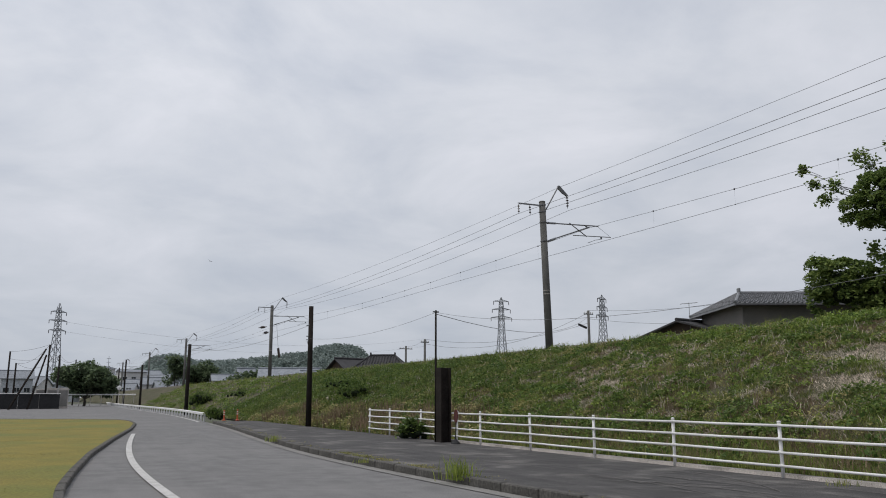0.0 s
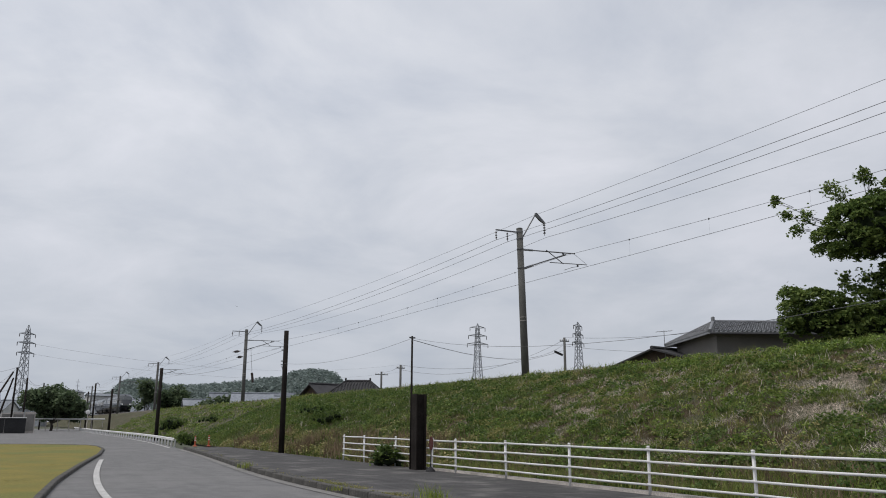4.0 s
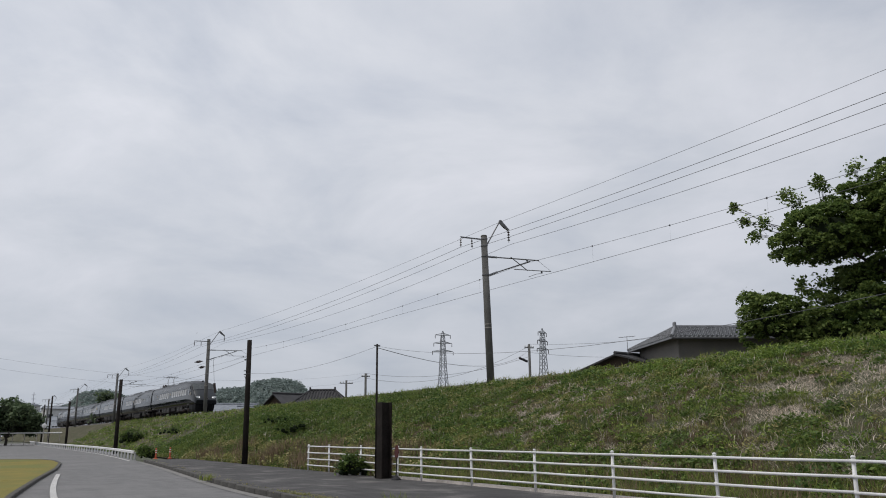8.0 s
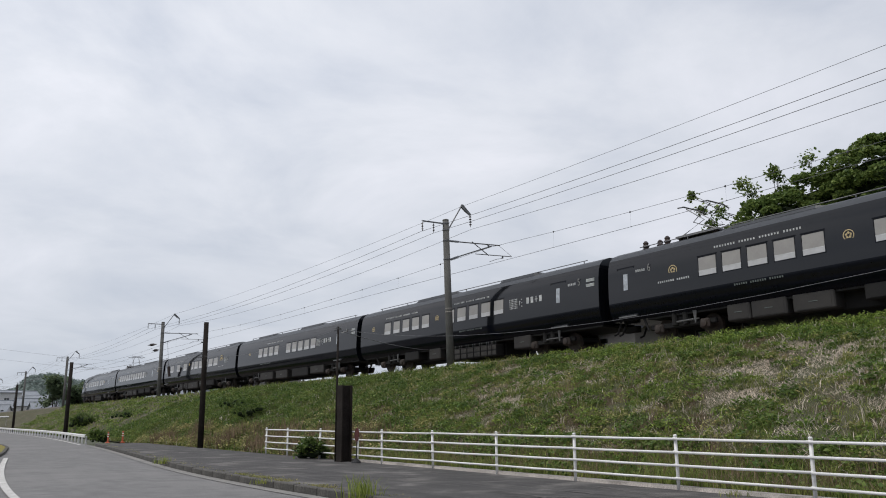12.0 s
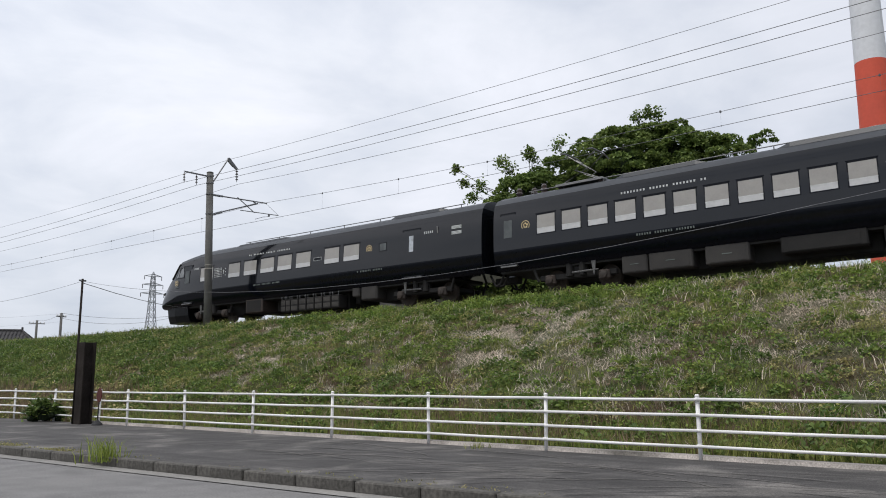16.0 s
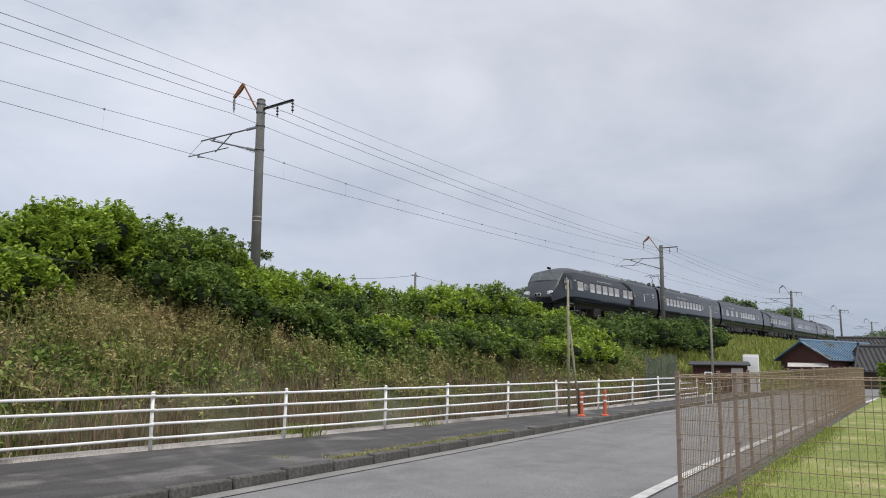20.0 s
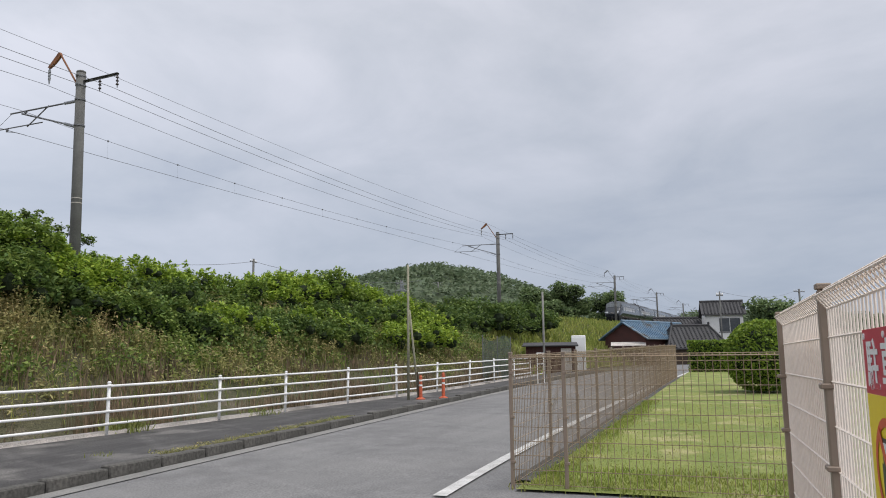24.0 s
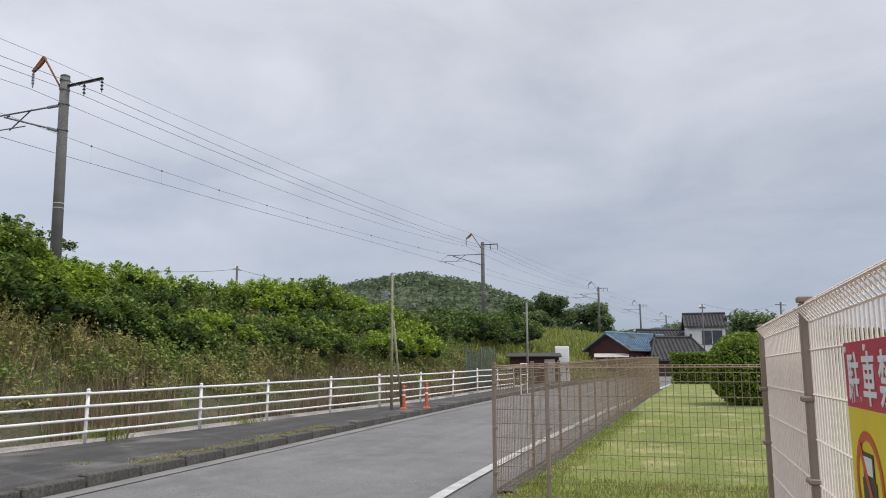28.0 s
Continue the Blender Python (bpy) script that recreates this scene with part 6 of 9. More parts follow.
for l0, ln in ((2.42, 0.62), (1.80, 2.36)):
    ob = part("mesh_panel", mesh_panel(ln, 1.5, 0.075, 0.15, 0.0036, 0.05), BROWNWIRE, bf)
    ob.matrix_basis = frame_at(8.7, l0, ground_z(8.7)) @ Matrix.Rotation(radians(-90), 4, "Z")
for l0 in (1.80, -0.56):
    ob = new("post", bpost)
    ob.parent = bf
    ob.matrix_basis = frame_at(8.7, l0, ground_z(8.7))
strip("fence_kerb", [(lambda s: 2.28, lambda s: ground_z(s)), (lambda s: 2.30, lambda s: ground_z(s) + 0.05), (lambda s: 2.52, lambda s: ground_z(s) + 0.05), (lambda s: 2.54, lambda s: ground_z(s))], arange(9.0, 37.0, 1.0), KERB, label="low dark concrete kerb under the brown mesh fence")
g = Geo()
gs = arange(8.55, 46.55, 2.0)
for s in gs:
    for l in (-14.0, -6.0, -1.0, 2.35):
        g.v.append(tuple(P(s, l, ground_z(s) + 0.03)))
for i in range(len(gs) - 1):
    for j in range(3):
        g.f.append((i * 4 + j, i * 4 + j + 1, i * 4 + 5 + j, i * 4 + 4 + j))
tagged(new("green_lawn", g.mesh("green_lawn", LAWN_G, True)), "bright green mown lawn with pale dry spots", "lawn", "", "structure")

# cream fence with the parking sign
E_AX = Vector((-0.534, 0.845, 0.0))
n0, n1 = Vector((2.91, -5.79, 0.0)), Vector((1.76, -3.97, 0.0))
span = (n1 - n0).length
CF = Matrix((E_AX, Vector((0, 0, 1)).cross(E_AX), Vector((0, 0, 1)))).transposed().to_4x4()
cf = thing("mesh_fence", "tall cream mesh fence with brown posts and folded top", "fence", Matrix.Translation(n0) @ CF)
for i in range(3):
    ht = 1.82 if i == 0 else 1.845
    po = Geo().rbox((span * i, -0.01, ht / 2 - 0.01), (0.06, 0.06, ht), 0.008)
    po.rbox((span * i, -0.01, ht + 0.005), (0.075, 0.075, 0.03), 0.006)
    pp = part("post", po, BROWNPOST, cf)
    for zz in (0.35, 0.95, 1.35):
        part("clip", Geo().rbox((span * i, -0.03, zz), (0.085, 0.06, 0.028), 0.006), BROWNPOST, pp)
for i in range(2):
    part("mesh_panel", mesh_panel(span - 0.06, 1.83, 0.07, 0.21, 0.0052, 0.06), CREAM, cf, m=Matrix.Translation((span * i + 0.03, 0.0, 0.0)))
part("backing_board", Geo().rbox((span * 0.5, 0.06, 0.86), (span - 0.08, 0.008, 1.56), 0.002), CREAM, cf, "cream backing board behind the wires")
part("backing_board", Geo().rbox((span * 1.5, 0.07, 0.42), (span - 0.08, 0.008, 0.72), 0.002), CREAM, cf, "cream backing board behind the wires")

sg_m = Matrix((E_AX, Vector((0, 0, 1)), E_AX.cross(Vector((0, 0, 1))))).transposed().to_4x4()
sg0 = Vector((1.215, -3.105, 0.0)) + E_AX.cross(Vector((0, 0, 1))) * 0.035
sign = thing("parking_sign", "red and yellow no parking sign tied to the fence", "sign", Matrix.Translation(sg0) @ sg_m)
part("panel", Geo().rbox((0.5, 1.11, -0.003), (1.0, 0.5, 0.004), 0.001), SIGNYEL, sign)
part("header", Geo().rbox((0.5, 1.478, -0.003), (1.0, 0.235, 0.004), 0.001), SIGNRED, sign, "red header of the sign")
for i, ch in enumerate("駐車禁止"):
    cu = bpy.data.curves.new("lettering", "FONT")
    cu.body = ch
    cu.size = 0.17
    cu.extrude = 0.001
    cu.offset = 0.003
    cu.align_x = "CENTER"
    cu.materials.append(SIGNWHITE)
    ob = new("lettering", cu)
    ob.parent = sign
    ob.matrix_basis = Matrix.Translation((0.15 + 0.235 * i, 1.395, 0.001)) @ Matrix.Diagonal((1.15, 1.12, 1, 1))
ring = Geo()
n_ = 28
for i in range(n_):
    a_ = 2 * math.pi * i / n_
    for rr, z_ in ((0.15, 0.0015), (0.125, 0.0015)):
        ring.v.append((0.27 + rr * 1.35 * math.cos(a_), 1.10 + rr * 1.25 * math.sin(a_), z_))
ring.f = [(2 * i, 2 * i + 1, (2 * i + 3) % (2 * n_), (2 * i + 2) % (2 * n_)) for i in range(n_)]
part("prohibition_ring", ring, SIGNBAND, sign)
cg = Geo()
cg.box((0.27, 1.17, 0.001), (0.16, 0.09, 0.002))
cg.box((0.27, 1.07, 0.001), (0.2, 0.11, 0.002))
cg.box((0.2, 1.005, 0.001), (0.05, 0.04, 0.002))
cg.box((0.34, 1.005, 0.001), (0.05, 0.04, 0.002))
part("car_symbol", cg, SIGNBLACK, sign)
part("car_symbol_glass", Geo().box((0.27, 1.17, 0.0025), (0.12, 0.06, 0.001)), SIGNWHITE, sign)
part("prohibition_bar", Geo().box((0.27, 1.10, 0.0035), (0.035, 0.36, 0.001), Matrix.Rotation(radians(40), 3, "Z")), SIGNBAND, sign)
for i in range(3):
    part("text_bar", Geo().box((0.6 + 0.11 * i, 1.08, 0.001), (0.05, 0.34, 0.001)), SIGNBLACK, sign)
for x_, y_ in ((0.03, 1.57), (0.35, 1.57), (0.67, 1.57), (0.97, 1.57)):
    part("tie", Geo().lathe([(0.012, -0.004), (0.012, 0.003), (0.006, 0.003)], 10, (x_, y_, 0.0)), SIGNWHITE, sign)

# ---------------------------------------------------------------- plants
def vnoise(x, y, seed=0):
    """Smooth value noise on arrays, 0 to 1."""
    xi, yi = np.floor(x).astype(np.int64), np.floor(y).astype(np.int64)
    fx, fy = x - xi, y - yi
    fx, fy = fx * fx * (3 - 2 * fx), fy * fy * (3 - 2 * fy)

    def h(a, b):
        q = (a * 374761393 + b * 668265263 + seed * 974634777) & 0xFFFFFFFF
        q = ((q ^ (q >> 13)) * 1274126177) & 0xFFFFFFFF
        return ((q ^ (q >> 16)) & 0xFFFF) / 65535.0
    return (h(xi, yi) * (1 - fx) + h(xi + 1, yi) * fx) * (1 - fy) + (h(xi, yi + 1) * (1 - fx) + h(xi + 1, yi + 1) * fx) * fy


def fbm(x, y, seed=0):
    return (vnoise(x, y, seed) * 0.55 + vnoise(x * 2.3, y * 2.3, seed + 1) * 0.3 + vnoise(x * 5.1, y * 5.1, seed + 2) * 0.15)


rng = np.random.default_rng(11)
n = 25000
s = np.concatenate([rng.uniform(-62, 8, 17000), rng.uniform(8, 62, 5000), rng.uniform(-125, -62, 3000)])
u = rng.uniform(0.0, 1.06, n)
pts = slope_points(s, np.minimum(u, 1.0))
pts[:, :2] += np.outer(np.maximum(u - 1, 0) * 9, [P_AX.x, P_AX.y])


def dryness(s, u):
    """How bare and straw-covered the slope is, 0 to 1."""
    v = 0.22 * fbm(s * 0.28, u * 3.0, 4) + 0.40 * fbm(s * 1.3, u * 11.0, 14) + 0.38 * fbm(s * 3.6, u * 30.0, 24) - 0.035
    for s0, u0, rs, ru, amp in ((-5.2, 0.62, 1.8, 0.28, 0.12), (-2.3, 0.74, 2.0, 0.18, 0.13), (-0.8, 0.55, 1.1, 0.18, 0.10), (-11.4, 0.78, 1.6, 0.16, 0.13), (-8.8, 0.5, 1.9, 0.22, 0.10), (-14.0, 0.57, 1.9, 0.16, 0.07)):
        v = v + amp * np.exp(-((s - s0) / rs) ** 2 - ((u - u0) / ru) ** 2)
    return v


dry_here = (dryness(s, u) > np.where(s < -24, 0.60, 0.56)) & (u > 0.10) & (u < 0.92) & (s < 6)
tall = (s > 5.5) & (s < 44) & (u < 0.5)
far = np.abs(s + 10) > 45
# green grass
gsel = ~dry_here & (rng.random(n) < np.where(tall, 0.2, 0.9))
hh = 0.10 + 0.30 * fbm(s * 0.9, u * 9, 21) ** 1.3 + np.where(u > 0.9, 0.12, 0.0)
stuff("bank_grass", [blades(pts[gsel], hh[gsel], np.where(far, 0.024, 0.009)[gsel], np.full(gsel.sum(), 0.6), 3, rng, 0.12)], BLADE, "rough green grass growing over the railway bank", "grass")
# short fine turf that hides the soil, and straw litter where it is dry


def slivers(pts, height, width, lean, rng):
    """Single fine blades, one triangle each."""
    n = len(pts)
    a, b = rng.uniform(0, 2 * np.pi, n), rng.uniform(0, 2 * np.pi, n)
    h = height * rng.uniform(0.5, 1.3, n)
    side = np.c_[np.cos(a), np.sin(a), np.zeros(n)] * (width * rng.uniform(0.7, 1.3, n))[:, None]
    ln = lean * h * rng.uniform(0.2, 1.2, n)
    tip = pts + np.c_[np.cos(b) * ln, np.sin(b) * ln, h]
    return np.stack([pts - side, pts + side, tip], 1).reshape(-1, 3), np.arange(n * 3).reshape(-1, 3)


def turf_points(count, s0, s1, u0, u1, rg):
    st_, ut_ = rg.uniform(s0, s1, count), rg.uniform(u0, u1, count)
    return st_, ut_, slope_points(st_, ut_)


rgt = np.random.default_rng(61)
st_, ut_, pt_ = turf_points(280000, -30, 8, 0.0, 1.0, rgt)
bare = (dryness(st_, ut_) + rgt.normal(0, 0.03, len(st_)) > 0.53) & (ut_ > 0.08) & (ut_ < 0.90)
patch = fbm(st_ * 0.7 + 9, ut_ * 7, 81)
shady = patch + 0.30 * np.clip((-9 - st_) / 8, -0.35, 0.5) > 0.50
brown = fbm(st_ * 1.1 + 40, ut_ * 10, 91) > np.where(st_ < -9, 0.575, 0.585)
for name, sel, hgt_, wid, lean_, mt, lb in (("bank_turf", ~bare & ~shady & ~brown, 0.10, 0.0075, 0.9, BLADE, "short rough turf on the railway bank"), ("bank_turf", ~bare & shady & ~brown, 0.11, 0.0075, 0.8, TURF_DARK, "darker turf on the railway bank"), ("withered_turf", ~bare & brown, 0.12, 0.007, 0.9, REED, "withered brown turf on the railway bank"), ("straw_litter", bare, 0.06, 0.007, 2.2, STRAW, "bleached straw litter on bare patches of the bank")):
    stuff(name, [slivers(pt_[sel], hgt_, wid, lean_, rgt)], mt, lb, "straw" if name == "straw_litter" else "grass")
st_, ut_, pt_ = turf_points(60000, -64, -30, 0.0, 1.0, rgt)
stuff("bank_turf", [slivers(pt_, 0.2, 0.015, 0.8, rgt)], TURF_DARK, "darker turf on the railway bank", "grass")
# dry straw lying on the bare patches
ds = np.where(dry_here)[0]
ps = np.repeat(pts[ds], 2, 0) + np.c_[rng.normal(0, 0.12, (len(ds) * 2, 2)), np.zeros(len(ds) * 2)]
stuff("dry_straw", [blades(ps, np.full(len(ps), 0.13), np.full(len(ps), 0.007), np.full(len(ps), 1.9), 3, rng, 0.15)], STRAW, "bleached dry straw on bare patches of the bank", "straw")
sp = (rng.random(n) < np.where(s > -10, 0.28, 0.08)) & ~dry_here & (s < 8)
stuff("dead_grass", [blades(pts[sp], np.full(sp.sum(), 0.30), np.full(sp.sum(), 0.008), np.full(sp.sum(), 0.8), 4, rng, 0.12)], STRAW, "dead pale grass stalks among the green", "grass")


def mounds(name, count, s0, s1, u0, u1, rad, tallness, leaf, per, material, label, seed, dry_max=0.53, power=1.0, long=1.5):
    """Low cushions of leaves on the slope, each one a small dome."""
    rg = np.random.default_rng(seed)
    sm, um = rg.uniform(s0, s1, count), u0 + (u1 - u0) * rg.random(count) ** power
    ok = (dryness(sm, um) < dry_max) | (rg.random(count) < 0.3)
    ok &= fbm(sm * 0.5 + seed * 7, um * 5, seed) > 0.36
    sm, um = sm[ok], um[ok]
    c = slope_points(sm, um)
    k_ = len(c)
    r = rg.uniform(rad * 0.45, rad * 1.25, k_)
    d = rg.normal(0, 1, (k_ * per, 3))
    d /= np.linalg.norm(d, axis=1)[:, None]
    d[:, 2] = np.abs(d[:, 2]) * tallness
    p = np.repeat(c, per, 0) + d * (np.repeat(r, per) * rg.uniform(0.72, 1.08, k_ * per))[:, None]
    stuff(name, [leaves(p, np.full(len(p), leaf), rg, 0.6, long)], material, label, "weeds")


mounds("bank_weeds", 3000, -62, 8, 0.02, 0.98, 0.32, 0.62, 0.05, 52, WEED, "clumps of broad-leaved weeds on the bank", 33)
mounds("bank_vines", 760, -25, 8, 0.05, 1.0, 0.34, 0.6, 0.048, 64, VINE, "bright green vine leaves creeping over the bank", 34)
mounds("olive_weeds", 1000, -34, 8, 0.05, 1.0, 0.28, 0.8, 0.045, 54, OLIVE, "yellowish weeds among the grass of the bank", 35, 0.56)
mounds("dark_weeds", 1100, -34, 8, 0.0, 0.95, 0.34, 0.75, 0.058, 64, DARKWEED, "dark leafy weeds low on the bank", 36)
mounds("shade_weeds", 1500, -64, -21, 0.04, 0.97, 0.40, 0.7, 0.068, 42, DARKWEED, "dark green weeds spreading over the grass of the bank", 45, 0.9)
mounds("bank_shrubs", 170, 19, 46, 0.30, 0.72, 0.95, 1.0, 0.085, 260, DARKWEED, "olive green shrubs over the lower bank", 42, 0.9)
mounds("pale_shrubs", 90, 17, 46, 0.26, 0.72, 0.85, 1.0, 0.08, 240, WEED, "lighter green shrubs over the lower bank", 43, 0.9)
mounds("edge_weeds", 330, -24, 10, 0.90, 1.02, 0.32, 0.8, 0.052, 66, VINE, "light green weeds along the top of the bank", 37, 0.9)
mounds("broadleaf_weeds", 300, -24, 6, 0.0, 0.22, 0.36, 0.9, 0.075, 60, DARKWEED, "dark leafy weeds behind the white fence", 38)
mounds("reed_weeds", 800, 5, 46, 0.22, 0.66, 0.50, 1.15, 0.08, 48, WEED, "green weeds between the dry reeds", 39, 0.9)
mounds("patch_weeds", 120, 8.5, 24, 0.26, 0.66, 0.5, 1.2, 0.075, 90, VINE, "fresh green weeds among the golden grass", 46, 0.9)
mounds("reed_olive", 700, 5, 46, 0.12, 0.66, 0.42, 1.5, 0.04, 60, OLIVE, "yellowish weeds between the dry reeds", 40, 0.9, 1.0, 3.2)
mounds("far_weeds", 420, -125, -58, 0.0, 1.0, 0.55, 0.5, 0.10, 44, WEED, "weeds on the far part of the bank", 41, 0.9)
# tall golden grass under the bushes, brown stalks lower down, green blades between
m_ = 1500
s2, u2 = 5.0 + 41 * rng.random(m_) ** 1.6, rng.uniform(0.2, 0.70, m_)
s2[:260], u2[:260] = rng.normal(12.0, 1.8, 260), rng.uniform(0.34, 0.62, 260)
keep = (fbm(s2 * 0.7, u2 * 6, 51) > 0.45) | (np.arange(m_) < 200)
s2, u2 = s2[keep], u2[keep]
hgt = 0.40 + 0.75 * fbm(s2 * 0.8, u2 * 6, 52) + 0.2 * ((u2 > 0.40) & (s2 < 15))
p2_ = slope_points(s2, u2)
stuff("golden_grass", [blades(p2_, hgt, np.full(len(p2_), 0.012), np.full(len(p2_), 0.5), 9, rng, 0.12)], GOLD, "tall golden seeding grass under the bushes", "grass")
# seed heads: narrow plumes of small grains at the tops of the stalks
hp = np.repeat(p2_, 6, 0) + np.c_[rng.normal(0, 0.16, (len(p2_) * 6, 2)), np.repeat(hgt, 6) * rng.uniform(0.55, 1.0, len(p2_) * 6)]
gp = np.repeat(hp, 9, 0) + np.c_[rng.normal(0, 0.028, (len(hp) * 9, 2)), rng.uniform(-0.16, 0.18, len(hp) * 9)]
stuff("seed_heads", [leaves(gp, np.full(len(gp), 0.036), rng, 0.3, 2.2)], PLUME, "golden seed heads of the tall grass", "grass")
s2, u2 = rng.uniform(4.0, 46, 3300), 0.43 * rng.random(3300) ** 1.3
keep = fbm(s2 * 0.9, u2 * 8, 53) > 0.45
p2_ = slope_points(s2[keep], u2[keep])
stuff("dry_reeds", [blades(p2_, np.full(len(p2_), 0.62), np.full(len(p2_), 0.013), np.full(len(p2_), 0.25), 5, rng, 0.14)], REED, "thin dry brown reeds along the foot of the bank", "reeds")
s2, u2 = rng.uniform(5.0, 46, 1000), rng.uniform(0.1, 0.68, 1000)
p2_ = slope_points(s2, u2)
stuff("reed_grass", [blades(p2_, 0.25 + 0.55 * fbm(s2, u2 * 8, 54), np.full(len(p2_), 0.010), np.full(len(p2_), 0.4), 6, rng, 0.13)], BLADE, "long green grass between the dry reeds", "grass")
s3, u3 = rng.uniform(-47, -23, 800), rng.uniform(0.0, 0.22, 800)
keep = fbm(s3 * 0.8, u3 * 6, 8) > 0.47
p3_ = slope_points(s3[keep], u3[keep])
s4, u4 = rng.uniform(-22, 6, 1700), rng.uniform(0.0, 0.16, 1700)
p4_ = slope_points(s4, u4)
mounds("foot_weeds", 420, -50, -22, 0.0, 0.26, 0.42, 1.0, 0.08, 40, OLIVE, "yellowish weeds at the foot of the bank", 44, 0.9)
stuff("dry_grass_clumps", [blades(p3_, np.full(len(p3_), 0.8), np.full(len(p3_), 0.013), np.full(len(p3_), 0.35), 7, rng, 0.15), blades(p4_, np.full(len(p4_), 0.42), np.full(len(p4_), 0.009), np.full(len(p4_), 0.4), 5, rng, 0.12)], REED, "beige dry grass clumps beside the fence", "grass")
s5, u5 = rng.uniform(-24, 6, 3600), rng.uniform(-0.03, 0.14, 3600)
p5_ = slope_points(s5, np.maximum(u5, 0))
stuff("fence_grass", [blades(p5_, 0.22 + 0.25 * fbm(s5, u5 * 4, 3), np.full(len(p5_), 0.010), np.full(len(p5_), 0.5), 6, rng, 0.12)], BLADE, "green grass along the foot of the white fence", "grass")


def blob_points(centres, radii, per_area, rng, squash=0.85):
    out = []
    for c, r in zip(centres, radii):
        k = max(30, int(4 * np.pi * r * r * per_area))
        if r < 1.15 and squash < 0.85:
            # thin outer sprays have no round outline
            q = rng.normal(0, 1, (k, 3)) * [r * 0.62, r * 0.62, r * 0.36]
            q[:, 2] += 0.25 * r * np.sin(q[:, 0] * 3.0 / r + c[0])
            out.append(np.asarray(c) + q)
            continue
        d = rng.normal(0, 1, (k, 3))
        d /= np.linalg.norm(d, axis=1)[:, None]
        d[:, 2] *= squash
        lump = 1 + 0.22 * np.sin(d[:, 0] * 5 + c[0]) * np.sin(d[:, 1] * 5 + c[1]) + 0.12 * np.sin(d[:, 2] * 9 + c[0])
        out.append(np.asarray(c) + d * (r * lump * rng.uniform(0.62, 1.06, k) ** 0.7)[:, None])
    return np.concatenate(out)


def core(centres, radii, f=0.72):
    """Inner mass that keeps a crown from being see-through; its near-black colour paints shade."""
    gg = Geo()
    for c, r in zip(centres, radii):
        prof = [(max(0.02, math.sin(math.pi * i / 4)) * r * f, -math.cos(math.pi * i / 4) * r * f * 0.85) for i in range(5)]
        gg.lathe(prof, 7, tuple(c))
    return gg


# near-black colour that stands in for the shade between the leaves
SHADE_CORE = mat("shade_core", (0.012, 0.022, 0.007), (0.018, 0.03, 0.009), scale=3, fine=9, rough=1.0, bump=0)


def bush(sx, l, ztop, r, leaf=0.12, dens=95, material=None, seed=0, name="bush", label="dense bright green bush on the railway bank"):
    rg = np.random.default_rng(100 + seed)
    c0 = P(sx, l, 0)
    u_ = (l - lerp(sx, SG, TOE)) / (lerp(sx, SG, SHL) - lerp(sx, SG, TOE))
    zb = float(slope_points(np.array([float(sx)]), np.array([min(1.0, max(0.0, u_))]))[0, 2])
    t = thing(name, label, "bush", Matrix.Translation(Vector((c0.x, c0.y, zb))), group="bushes on the bank")
    h = max(0.7, ztop - zb)
    cs, rs = [], []
    rr0 = min(r, h * 0.62)
    cs.append((0, 0, h - rr0 * 1.0))
    rs.append(rr0 * 0.9)
    for i in range(15):
        a = 2.4 * i + rg.uniform(-0.4, 0.4)
        q = rg.uniform(0.26, 0.5) * rr0
        f = rg.uniform(0.55, 1.0)
        zz = h * rg.uniform(0.25, 0.98) * (1.12 - 0.45 * f)
        cs.append((math.cos(a) * r * f, math.sin(a) * r * f, max(q * 0.4, zz - q * 0.4)))
        rs.append(q)
    cen = np.array(cs)
    # every shoot carries a whorl of leaves round its tip
    tips, ways = [], []
    for c, rb in zip(cen, rs):
        k = max(6, int(4 * np.pi * rb * rb * dens / 13))
        d = rg.normal(0, 1, (k, 3))
        d /= np.linalg.norm(d, axis=1)[:, None]
        d[:, 2] = np.where(d[:, 2] < -0.4, -d[:, 2], d[:, 2])
        lump = 1 + 0.16 * np.sin(d[:, 0] * 5 + c[0]) * np.sin(d[:, 1] * 5 + c[1])
        tips.append(c + d * [1, 1, 0.9] * (rb * lump * rg.uniform(0.8, 1.08, k))[:, None])
        ways.append(d * 0.6 + [0, 0, 0.7])
    tips, ways = np.concatenate(tips), np.concatenate(ways)
    run = rg.random((len(tips), 13, 1)) ** 0.8
    pt = tips[:, None, :] + ways[:, None, :] * run * (2.6 * leaf) + rg.normal(0, 1, (len(tips), 13, 3)) * (1.25 - run * 0.8) * leaf * 0.8
    pt = pt.reshape(-1, 3)
    stuff("foliage", [leaves(pt, np.full(len(pt), leaf), rg, 0.8, 1.7)], material or BUSH, "", "", t)
    part("shade_core", core(cen, rs, 0.66), SHADE_CORE, t)["kind"] = "stuff"
    return t


